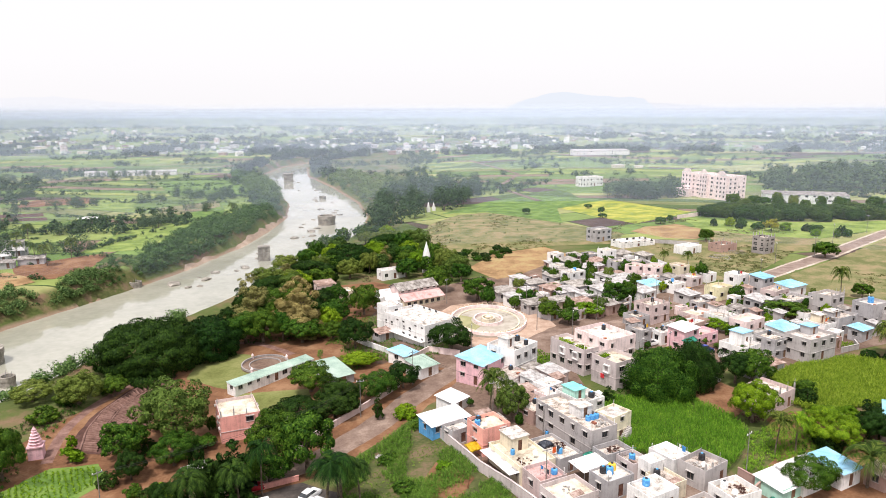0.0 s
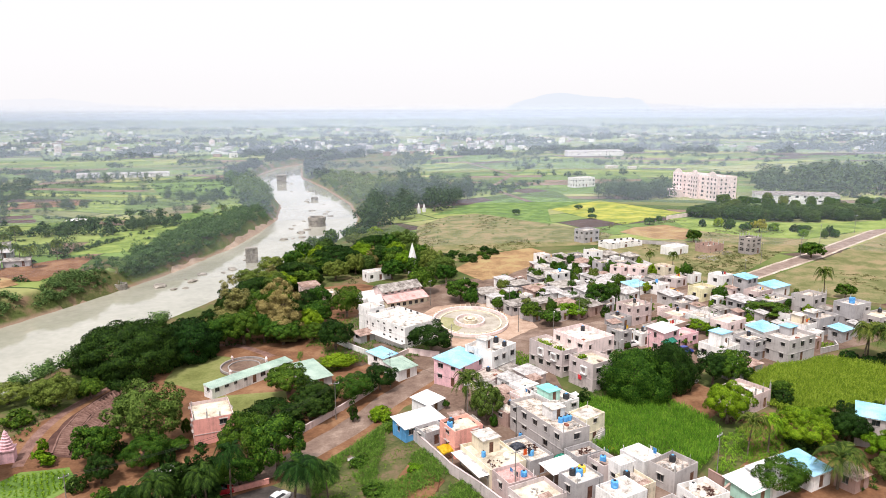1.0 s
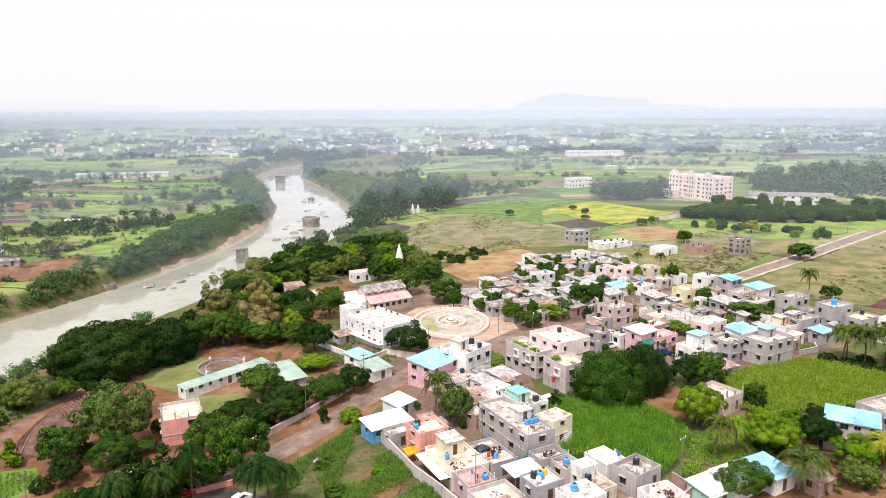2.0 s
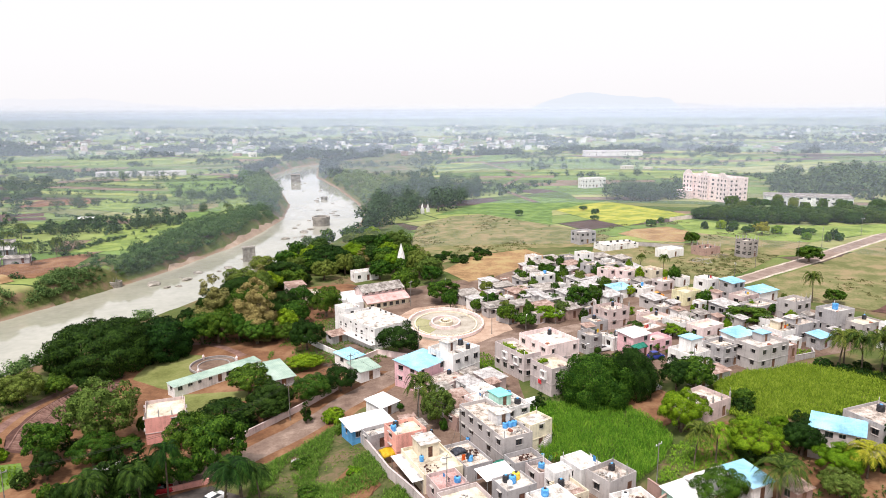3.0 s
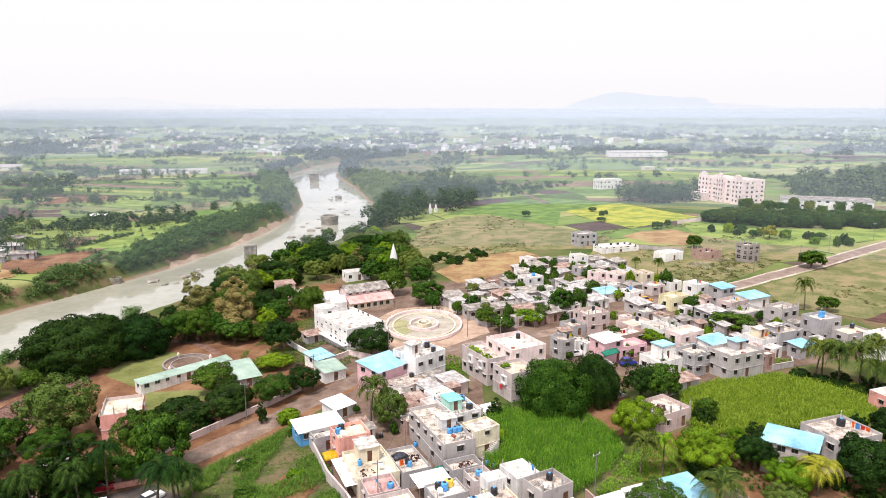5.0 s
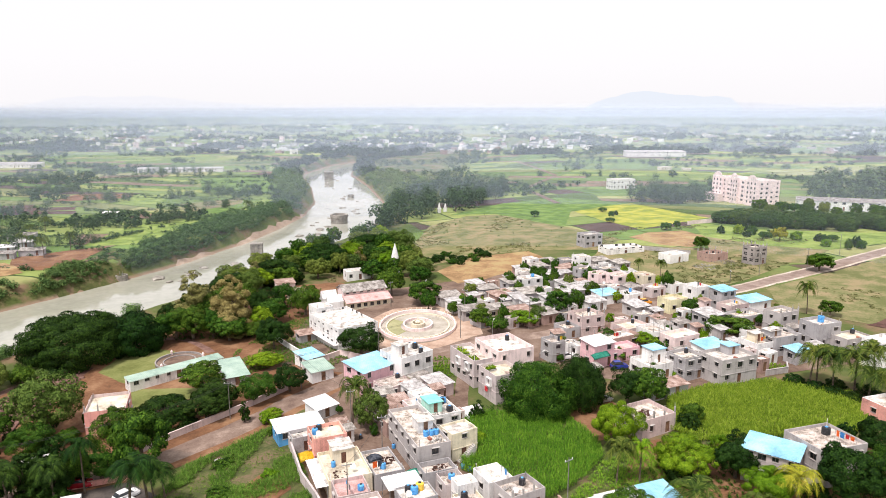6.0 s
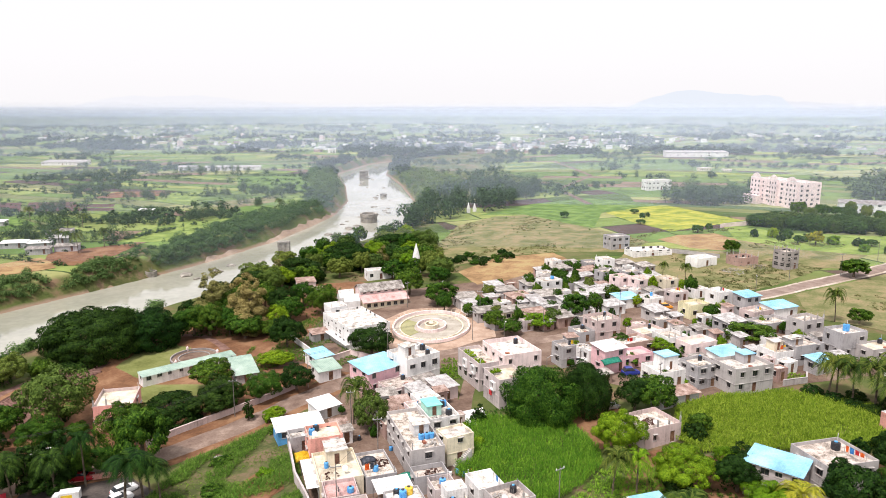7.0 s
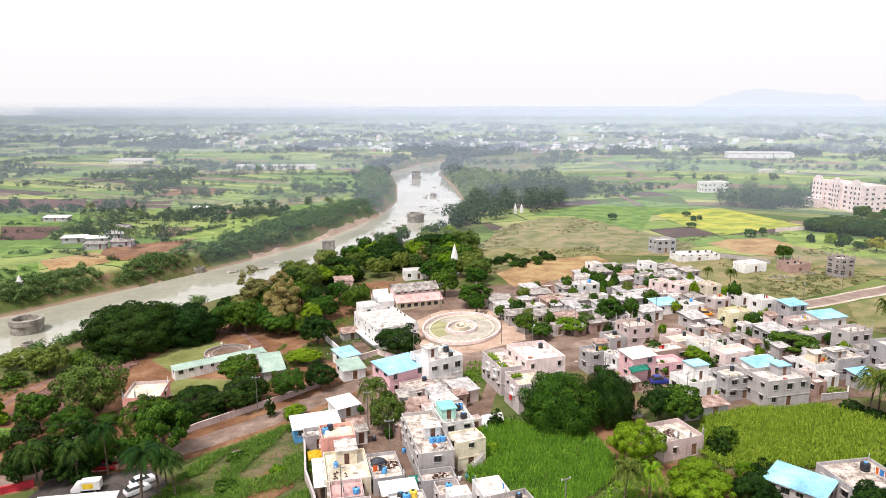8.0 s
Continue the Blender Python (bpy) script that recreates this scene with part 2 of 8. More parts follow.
BARE = surf("bare_orange_soil", ramp3((0.2, 0.12, 0.055), (0.3, 0.185, 0.09), (0.33, 0.25, 0.115), 0.39, 0.61), 0.12, 1.8, 1.0, 0.4)
PALEDUST = surf("pale_roadside_dust", ramp3((0.3, 0.235, 0.18), (0.44, 0.37, 0.31), (0.56, 0.49, 0.42)), 0.15, 2, 1.0, 0.3)
SAND = surf("river_bank_soil", ramp3((0.2, 0.14, 0.1), (0.3, 0.22, 0.16), (0.4, 0.31, 0.24)), 0.1, 1.5, 1.0, 0.4)
STONE = surf("old_masonry", ramp3((0.13, 0.12, 0.1), (0.24, 0.22, 0.19), (0.36, 0.33, 0.29)), 0.5, 3, 0.95, 0.4)
DARKYARD = surf("dark_tarred_yard", ramp3((0.035, 0.03, 0.028), (0.065, 0.055, 0.05), (0.11, 0.092, 0.08)), 0.25, 3, 0.9, 0.2)
RUBBER = surf("tyre_rubber", ramp3((0.015, 0.015, 0.015), (0.025, 0.025, 0.025), (0.04, 0.04, 0.04)), 3, 9, 0.9, 0.1)

# ---- plan: the river and the lie of the land ----
RIVER_Y = np.array([-400, -200, 0, 100, 150, 190, 230, 280, 330, 380, 430, 490, 585, 690, 810, 890, 970, 1100, 1300, 1700], float)
RIVER_X = np.array([-260, -195, -160, -141, -129, -116, -102, -90, -77, -71, -73, -85, -117, -159, -172, -151, -127, -80, 60, 500], float)
RIVER_W = np.array([30, 30, 28, 27, 26, 22, 22, 18, 22, 25, 24, 23, 23, 24, 13, 12, 12, 12, 12, 12], float)
WATER = -7.0
KNOT_X = [-60, -40, -12, 5, 30, 55, 80, 100, 120, 160]
KNOT_Z = [-2, -1.5, 0, 1.3, 2.2, 2.6, 3.6, 4, 5, 5.5]


def smooth(a, b, v):
    k = np.clip((v - a) / (b - a), 0, 1)
    return k * k * (3 - 2 * k)


def river_at(x, y):
    """Signed distance across the river (left bank negative) and its half width, at places x, y."""
    c = np.interp(y, RIVER_Y, RIVER_X)
    slope = (np.interp(y + 8, RIVER_Y, RIVER_X) - np.interp(y - 8, RIVER_Y, RIVER_X)) / 16
    return (x - c) / np.sqrt(1 + slope ** 2), np.interp(y, RIVER_Y, RIVER_W)


def land(x, y):
    """The ground's height."""
    x, y = np.asarray(x, float), np.asarray(y, float)
    z = np.interp(x, KNOT_X, KNOT_Z) * (1 - 0.4 * smooth(300, 450, y))
    off, half = river_at(x, y)
    z = np.where(off < 0, 0.3, z)
    past = np.abs(off) - half
    reach = np.where(off < 0, 9, 11)
    return WATER - 1.5 + (z - WATER + 1.5) * smooth(-2.5, reach, past)


def ground_z(x, y):
    return float(land(x, y))


def mesh_from(name, verts, faces, material, parent=None, label="", smooth_faces=False):
    me = bpy.data.meshes.new(name)
    me.from_pydata([tuple(v) for v in verts], [], [tuple(f) for f in faces])
    me.materials.append(material)
    if smooth_faces:
        me.polygons.foreach_set("use_smooth", [True] * len(me.polygons))
    me.update()
    ob = new(name, me)
    if parent:
        ob.parent = parent
    if label:
        ob["label"] = label
    return ob


def part(name, bm, material, parent=None, label="", smooth_faces=False):
    me = bpy.data.meshes.new(name)
    bm.normal_update()
    bm.to_mesh(me)
    bm.free()
    me.materials.append(material)
    if smooth_faces:
        me.polygons.foreach_set("use_smooth", [True] * len(me.polygons))
    ob = new(name, me)
    if parent:
        ob.parent = parent
    if label:
        ob["label"] = label
    return ob


def thing(name, x, y, z=None, rz=0.0, label="", category="", group="", kind=""):
    """The empty at a thing's base."""
    ob = new(name)
    ob.empty_display_size = 0.3
    ob.matrix_world = pose(x, y, ground_z(x, y) if z is None else z, 0, 0, rz)
    return tagged(ob, label, category, group, kind)


def box(bm, x0, y0, z0, x1, y1, z1):
    v = [bm.verts.new(p) for p in ((x0, y0, z0), (x1, y0, z0), (x1, y1, z0), (x0, y1, z0), (x0, y0, z1), (x1, y0, z1), (x1, y1, z1), (x0, y1, z1))]
    for f in ((3, 2, 1, 0), (4, 5, 6, 7), (0, 1, 5, 4), (1, 2, 6, 5), (2, 3, 7, 6), (3, 0, 4, 7)):
        bm.faces.new([v[i] for i in f])
    return v


def tube(bm, rings, n=10, close=True):
    """A round body from rings of (x, y, z, radius)."""
    made = []
    for x, y, z, r in rings:
        made.append([bm.verts.new((x + r * math.cos(2 * math.pi * i / n), y + r * math.sin(2 * math.pi * i / n), z)) for i in range(n)])
    for a, b in zip(made, made[1:]):
        for i in range(n):
            bm.faces.new((a[i], a[(i + 1) % n], b[(i + 1) % n], b[i]))
    if close:
        bm.faces.new(made[-1])
        bm.faces.new(made[0][::-1])


def limb(bm, a, b, ra, rb, n=6):
    """A tapered stick from a to b."""
    a, b = Vector(a), Vector(b)
    q = (b - a).to_track_quat("Z", "Y")
    rings = []
    for p, r in ((a, ra), (b, rb)):
        rings.append([bm.verts.new(p + q @ Vector((r * math.cos(2 * math.pi * i / n), r * math.sin(2 * math.pi * i / n), 0))) for i in range(n)])
    for i in range(n):
        bm.faces.new((rings[0][i], rings[0][(i + 1) % n], rings[1][(i + 1) % n], rings[1][i]))
    bm.faces.new(rings[1])
    bm.faces.new(rings[0][::-1])


# ---- the ground: one sheet to the horizon ----


def far_steps(start, end, first, growth):
    out, step, v = [], first, start
    while v < end:
        step *= growth
        v += step
        out.append(min(v, end))
    return out


def build_ground():
    fine_x = list(range(-240, 241, 4))
    fine_y = list(range(60, 621, 4))
    xs = [-v for v in far_steps(240, 6000, 5, 1.22)][::-1] + fine_x + far_steps(240, 6000, 5, 1.22)
    ys = [-60, -20, 20, 40] + fine_y + far_steps(620, 6000, 6, 1.12)
    ys = [-600, -200] + ys
    gx, gy = np.meshgrid(xs, ys)
    gz = land(gx, gy)
    nx = len(xs)
    verts = np.stack([gx, gy, gz], -1).reshape(-1, 3)
    faces = [(j * nx + i, j * nx + i + 1, (j + 1) * nx + i + 1, (j + 1) * nx + i) for j in range(len(ys) - 1) for i in range(nx - 1)]
    return mesh_from("ground", verts, faces, ground_material(), smooth_faces=True)


def ground_material():
    """Strips of farmland with hedge lines, rough grass and earth; bank soil low by the water."""
    m = bpy.data.materials.new("farmland")
    m.use_nodes = True
    n, l = m.node_tree.nodes, m.node_tree.links
    b = n["Principled BSDF"]
    b.inputs["Roughness"].default_value, b.inputs["Specular IOR Level"].default_value = 1.0, 0.1
    geo = n.new("ShaderNodeNewGeometry")

    def strips(turn, width, height, shift):
        mapping = n.new("ShaderNodeMapping")
        mapping.inputs["Rotation"].default_value = (0, 0, radians(turn))
        mapping.inputs["Location"].default_value = (shift, shift * 0.7, 0)
        l.new(geo.outputs["Position"], mapping.inputs["Vector"])
        warp = n.new("ShaderNodeTexNoise")
        warp.inputs["Scale"].default_value = 0.006
        l.new(mapping.outputs[0], warp.inputs["Vector"])
        push = n.new("ShaderNodeVectorMath")
        push.operation = "MULTIPLY_ADD"
        push.inputs[1].default_value = (60, 60, 0)
        l.new(warp.outputs["Color"], push.inputs[0])
        l.new(mapping.outputs[0], push.inputs[2])
        brick = n.new("ShaderNodeTexBrick")
        brick.offset, brick.offset_frequency, brick.squash, brick.squash_frequency = 0.37, 2, 1.7, 3
        brick.inputs["Color1"].default_value, brick.inputs["Color2"].default_value = (0, 0, 0, 1), (1, 1, 1, 1)
        brick.inputs["Mortar"].default_value = (0.5, 0.5, 0.5, 1)
        brick.inputs["Scale"].default_value = 1.0
        brick.inputs["Mortar Size"].default_value = 0.7
        brick.inputs["Mortar Smooth"].default_value = 0.3
        brick.inputs["Brick Width"].default_value, brick.inputs["Row Height"].default_value = width, height
        l.new(push.outputs[0], brick.inputs["Vector"])
        return brick

    a, c = strips(12, 74, 17, 0), strips(-24, 58, 24, 40)
    choose = n.new("ShaderNodeTexNoise")
    choose.inputs["Scale"].default_value = 0.0035
    l.new(geo.outputs["Position"], choose.inputs["Vector"])
    step = n.new("ShaderNodeMath")
    step.operation = "GREATER_THAN"
    step.inputs[1].default_value = 0.5
    l.new(choose.outputs[0], step.inputs[0])
    pick = n.new("ShaderNodeMix")
    pick.data_type = "RGBA"
    l.new(step.outputs[0], pick.inputs[0])
    l.new(a.outputs["Color"], pick.inputs[6])
    l.new(c.outputs["Color"], pick.inputs[7])
    edge = n.new("ShaderNodeMix")
    l.new(step.outputs[0], edge.inputs[0])
    l.new(a.outputs["Fac"], edge.inputs[2])
    l.new(c.outputs["Fac"], edge.inputs[3])
    ramp = n.new("ShaderNodeValToRGB")
    ramp.color_ramp.interpolation = "CONSTANT"
    tones = [(0.0, (0.1, 0.165, 0.045)), (0.12, (0.155, 0.215, 0.06)), (0.23, (0.075, 0.115, 0.035)), (0.33, (0.2, 0.25, 0.075)), (0.43, (0.12, 0.185, 0.05)),
             (0.52, (0.26, 0.27, 0.11)), (0.6, (0.16, 0.175, 0.075)), (0.68, (0.19, 0.135, 0.1)), (0.76, (0.13, 0.2, 0.055)), (0.84, (0.085, 0.06, 0.055)), (0.9, (0.24, 0.28, 0.08))]
    while len(ramp.color_ramp.elements) < len(tones):
        ramp.color_ramp.elements.new(0.5)
    for e, (p, col) in zip(ramp.color_ramp.elements, tones):
        e.position, e.color = p, (*col, 1)
    l.new(pick.outputs[2], ramp.inputs[0])
    hedge = n.new("ShaderNodeMix")
    hedge.data_type = "RGBA"
    hedge.inputs[7].default_value = (0.045, 0.075, 0.025, 1)
    l.new(edge.outputs[0], hedge.inputs[0])
    l.new(ramp.outputs[0], hedge.inputs[6])
    # growth within the strips
    growth = n.new("ShaderNodeTexNoise")
    growth.inputs["Scale"].default_value, growth.inputs["Detail"].default_value = 0.05, 8
    growth.inputs["Roughness"].default_value = 0.7
    l.new(geo.outputs["Position"], growth.inputs["Vector"])
    bright = n.new("ShaderNodeMapRange")
    bright.inputs[1].default_value, bright.inputs[2].default_value = 0.3, 0.7
    bright.inputs[3].default_value, bright.inputs[4].default_value = 0.65, 1.3
    l.new(growth.outputs[0], bright.inputs[0])
    hsv = n.new("ShaderNodeHueSaturation")
    l.new(bright.outputs[0], hsv.inputs["Value"])
    l.new(hedge.outputs[2], hsv.inputs["Color"])
    # bank soil near the water, grass with patches of earth elsewhere close to the town
    split = n.new("ShaderNodeSeparateXYZ")
    l.new(geo.outputs["Position"], split.inputs[0])
    rough = n.new("ShaderNodeValToRGB")
    rough.color_ramp.elements.new(0.5)
    for e, (p, col) in zip(rough.color_ramp.elements, ((0.36, (0.05, 0.08, 0.02)), (0.5, (0.09, 0.11, 0.035)), (0.62, (0.18, 0.12, 0.075)))):
        e.position, e.color = p, (*col, 1)
    l.new(growth.outputs[0], rough.inputs[0])
    dist = n.new("ShaderNodeVectorMath")
    dist.operation = "DISTANCE"
    dist.inputs[1].default_value = (20, 130, 0)
    l.new(geo.outputs["Position"], dist.inputs[0])
    town = n.new("ShaderNodeMapRange")
    town.inputs[1].default_value, town.inputs[2].default_value = 120, 190
    l.new(dist.outputs["Value"], town.inputs[0])
    near = n.new("ShaderNodeMix")
    near.data_type = "RGBA"
    l.new(town.outputs[0], near.inputs[0])
    l.new(rough.outputs[0], near.inputs[6])
    l.new(hsv.outputs[0], near.inputs[7])
    bank = n.new("ShaderNodeMapRange")
    bank.inputs[1].default_value, bank.inputs[2].default_value = -1.2, 0.1
    l.new(split.outputs["Z"], bank.inputs[0])
    scrub = n.new("ShaderNodeMix")
    scrub.data_type = "RGBA"
    l.new(bank.outputs[0], scrub.inputs[0])
    l.new(rough.outputs[0], scrub.inputs[6])
    l.new(near.outputs[2], scrub.inputs[7])
    wobble = n.new("ShaderNodeMath")
    wobble.operation = "MULTIPLY_ADD"
    wobble.inputs[1].default_value = 3.0
    l.new(growth.outputs[0], wobble.inputs[0])
    l.new(split.outputs["Z"], wobble.inputs[2])
    low = n.new("ShaderNodeMapRange")
    low.inputs[1].default_value, low.inputs[2].default_value = -5.2, -4.2
    l.new(wobble.outputs[0], low.inputs[0])
    shore = n.new("ShaderNodeMix")
    shore.data_type = "RGBA"
    shore.inputs[6].default_value = (0.24, 0.17, 0.12, 1)
    l.new(low.outputs[0], shore.inputs[0])
    l.new(scrub.outputs[2], shore.inputs[7])
    l.new(shore.outputs[2], b.inputs["Base Color"])
    grain = n.new("ShaderNodeTexNoise")
    grain.inputs["Scale"].default_value, grain.inputs["Detail"].default_value = 0.8, 6
    l.new(geo.outputs["Position"], grain.inputs["Vector"])
    relief = n.new("ShaderNodeBump")
    relief.inputs["Strength"].default_value, relief.inputs["Distance"].default_value = 0.6, 0.5
    l.new(grain.outputs[0], relief.inputs["Height"])
    l.new(relief.outputs[0], b.inputs["Normal"])
    return m


tagged(build_ground(), "patchwork of green farmland and red earth reaching the horizon", "ground", kind="structure")


def build_water():
    m = surf("river_water", ramp3((0.26, 0.26, 0.205), (0.33, 0.325, 0.265), (0.4, 0.39, 0.33)), 0.02, 0.5, 0.05, 0.015, spec=0.5)
    n, l = m.node_tree.nodes, m.node_tree.links
    ripple = n.new("ShaderNodeTexNoise")
    ripple.inputs["Scale"].default_value, ripple.inputs["Detail"].default_value = 0.35, 5
    geo = n.new("ShaderNodeNewGeometry")
    l.new(geo.outputs["Position"], ripple.inputs["Vector"])
    relief = n.new("ShaderNodeBump")
    relief.inputs["Strength"].default_value, relief.inputs["Distance"].default_value = 0.05, 0.1
    l.new(ripple.outputs[0], relief.inputs["Height"])
    l.new(relief.outputs[0], n["Principled BSDF"].inputs["Normal"])
    verts, faces = [], []
    ys = np.arange(-380, 1690, 10.0)
    for y in ys:
        c, w = np.interp(y, RIVER_Y, RIVER_X), np.interp(y, RIVER_Y, RIVER_W)
        for k in (-1, -0.33, 0.33, 1):
            verts.append((c + k * (w * 1.15 + 7), y, WATER))
    for j in range(len(ys) - 1):
        for i in range(3):
            faces.append((j * 4 + i, j * 4 + i + 1, j * 4 + i + 5, j * 4 + i + 4))
    return mesh_from("water", verts, faces, m)


tagged(build_water(), "broad murky grey-green river winding through the fields", "river", kind="structure")


def patch(name, corners, material, label, lift=0.06, category="field", kind="structure", wobble=0.35):
    """A piece of ground cover with its own outline, laid over the land."""
    bm = bmesh.new()
    f = bm.faces.new([bm.verts.new((x, y, 0)) for x, y in corners])
    bmesh.ops.triangulate(bm, faces=[f])
    bmesh.ops.dissolve_limit(bm, angle_limit=0.01, verts=bm.verts, edges=bm.edges)
    px, py = [c[0] for c in corners], [c[1] for c in corners]
    for axis, lo, hi in ((0, min(px), max(px)), (1, min(py), max(py))):
        v = math.ceil(lo / 4) * 4
        while v < hi:
            co, no = ((v, 0, 0), (1, 0, 0)) if axis == 0 else ((0, v, 0), (0, 1, 0))
            bmesh.ops.bisect_plane(bm, geom=bm.verts[:] + bm.edges[:] + bm.faces[:], plane_co=co, plane_no=no)
            v += 4
    rim = {v for e in bm.edges if len(e.link_faces) == 1 for v in e.verts}
    for v in bm.verts:
        if v in rim and wobble:
            v.co.x += wobble * 2 * noise.noise((v.co.x * 0.3, v.co.y * 0.3, 1.7))
            v.co.y += wobble * 2 * noise.noise((v.co.x * 0.3, v.co.y * 0.3, 8.1))
        v.co.z = ground_z(v.co.x, v.co.y) + lift
    for f in bm.faces:
        if f.normal.z < 0:
            f.normal_flip()
    return tagged(part(name, bm, material), label, category, kind=kind)


def ribbon(name, line, width, material, label, lift=0.1, category="road"):
    """A road or path along a line of points."""
    pts = [Vector((x, y)) for x, y in line]
    dense = []
    for a, b in zip(pts, pts[1:]):
        k = max(1, int((b - a).length / 3))
        dense += [a.lerp(b, i / k) for i in range(k)]
    dense.append(pts[-1])
    for _ in range(6):
        dense = [dense[0]] + [(a + b * 2 + c) / 4 for a, b, c in zip(dense, dense[1:], dense[2:])] + [dense[-1]]
    verts, faces, m = [], [], 5
    for i, p in enumerate(dense):
        along = (dense[min(i + 1, len(dense) - 1)] - dense[max(i - 1, 0)]).normalized()
        side = Vector((-along.y, along.x))
        for k in range(m):
            s = (k / (m - 1) - 0.5) * width * (1 + 0.12 * noise.noise((p.x * 0.2, p.y * 0.2, k)))
            q = p + side * s
            verts.append((q.x, q.y, ground_z(q.x, q.y) + lift - 0.03 * abs(k - 2)))
    for i in range(len(dense) - 1):
        for k in range(m - 1):
            faces.append((i * m + k, (i + 1) * m + k, (i + 1) * m + k + 1, i * m + k + 1))
    return tagged(mesh_from(name, verts, faces, material, smooth_faces=True), label, category, kind="structure")

# ---- roads, yards and fields ----
ribbon("road", [(-70, 80), (-46, 97), (-22, 112), (-12, 126), (-6, 138), (2, 150), (10, 160), (18, 167), (28, 174), (45, 180), (60, 190), (74, 207), (90, 217)], 6.0, ASPHALT, "worn dusty two-lane road through the town")
ribbon("road", [(90, 217), (112, 231), (145, 258), (195, 304), (330, 425)], 5.2, FARROAD, "pale dusty road out to the fields")
ribbon("road_verge", [(-70, 80), (-46, 97), (-22, 112), (-12, 126), (-6, 138), (2, 150), (10, 160), (18, 167), (28, 174), (45, 180)], 10.5, EARTH, "red earth verges of the road", 0.07, "verge")
ribbon("road_verge", [(90, 217), (112, 231), (145, 258), (195, 304), (330, 425)], 7.4, PALEDUST, "pale earth verges of the outgoing road", 0.07, "verge")
ribbon("lane", [(25, 170), (28.2, 158), (27.5, 148), (28.4, 139), (29, 132)], 2.8, DUST, "earth lane beside the houses", 0.09, "lane")
ribbon("lane", [(34, 176), (44, 166), (52, 158.5), (62, 161), (72, 168)], 3.6, DUST, "earth lane between garden walls", 0.09, "lane")
ribbon("lane", [(9, 88), (14.5, 96), (16.5, 104), (17, 112), (16, 119), (11, 127), (1, 136)], 2.6, DUST, "narrow dusty lane between the houses", 0.09, "lane")
ribbon("path", [(-70, 114), (-73.6, 124), (-74.4, 133), (-72.6, 145), (-67, 158), (-61, 173), (-56, 181), (-47, 177), (-38, 168)], 2.4, RIDGE, "trodden earth path round the ploughed plot", 0.1, "path")
ribbon("path", [(-75, 96), (-58, 116), (-52, 126), (-50, 138)], 3.0, EARTH, "red earth path through the compound", 0.08, "path")
patch("yard", [(-75, 95), (-48, 92), (-28, 108), (-12, 132), (-6, 148), (-16, 166), (-28, 176), (-50, 176), (-62, 165), (-74, 140), (-80, 118)], EARTH, "red earth yard of the riverside compound", 0.05, "yard")
patch("yard", [(-60, 168), (-66, 186), (-60, 214), (-46, 236), (-24, 240), (-8, 226), (-14, 196), (-18, 172), (-12, 160), (-30, 172)], EARTH, "red earth among the trees behind the compound", 0.045, "yard")
patch("yard", [(52, 88), (48, 100), (56, 108), (60, 122), (66, 124), (80, 122), (98, 124), (106, 128), (110, 116), (96, 96), (74, 86)], EARTH, "red earth round the farm sheds", 0.045, "yard")
patch("yard", [(2, 98), (14, 92), (44, 84), (52, 92), (48, 100), (34, 108), (32, 120), (30, 134), (22, 150), (8, 158), (0, 136), (-2, 120)], DUST, "dusty ground between the tightly packed houses", 0.05, "yard")
patch("yard", [(-20, 160), (2, 152), (24, 158), (46, 162), (58, 152), (74, 146), (96, 156), (118, 164), (122, 178), (108, 204), (92, 218), (70, 222), (64, 262), (44, 268), (24, 240), (6, 232), (-16, 222), (-22, 196)], DUST, "dusty ground of the upper town", 0.05, "yard")
patch("lawn", [(-59.5, 153), (-60.5, 163.5), (-56, 171.5), (-48.5, 168.5), (-44, 163), (-46, 152), (-48, 146)], LAWN, "waterlogged olive-green lawn in the compound", 0.08, "lawn")
patch("lawn", [(-45, 144), (-45, 139), (-38, 133), (-28, 140), (-30, 145)], LAWN, "small olive-green lawn before the stable shed", 0.08, "lawn")
patch("ploughed_plot", [(-67.5, 118), (-70.6, 126.5), (-71.6, 135.5), (-70.2, 145.6), (-66, 156), (-62.5, 156), (-60, 145), (-58, 130), (-60.5, 117)], FURROW, "ploughed dark red plot with raised planting ridges", 0.08)
patch("garden_plot", [(-76, 98), (-71, 107), (-68.5, 112), (-61, 114), (-56, 108), (-60, 100)], CROP, "small green vegetable plot in the compound", 0.08)
patch("scrub_ground", [(-16, 111), (-4.5, 129), (-2, 124), (4, 112), (10, 101), (13, 92), (-6, 84), (-16, 96)], GRASS, "overgrown waste ground with weeds and bare patches", 0.08, "waste ground")
patch("bare_patch", [(-3, 104), (-1, 109), (2, 108), (5, 103), (3, 97), (-2, 98)], EARTH, "bare brown soil among the weeds", 0.12, "soil")
patch("corn_field", [(31, 110), (30, 128), (34, 132), (50, 131), (54, 122), (54, 116), (50, 108), (44, 101), (38, 106)], GRASS, "bright green maize field behind the houses", 0.09)
patch("corn_field", [(67, 127), (69, 141), (78, 147.5), (92, 151), (106, 145), (104, 131), (96, 125), (79, 124), (71, 122)], GRASS, "dense light green maize field", 0.09)
patch("dirt_track", [(49, 134), (52, 141), (57, 142), (60, 136), (58, 126), (54, 122)], EARTH, "red dirt track beside the maize", 0.1, "track")
patch("bare_field", [(9, 252), (20, 276), (42, 288), (50, 272), (44, 262), (26, 238), (18, 234)], BARE, "bare orange-brown field behind the town", 0.07)
patch("dry_field", [(-8, 300), (-8, 356), (8, 386), (24, 392), (62, 346), (82, 312), (70, 290), (44, 290), (20, 278), (6, 262)], DRYGRASS, "dry olive-brown pasture with scattered scrub", 0.06)
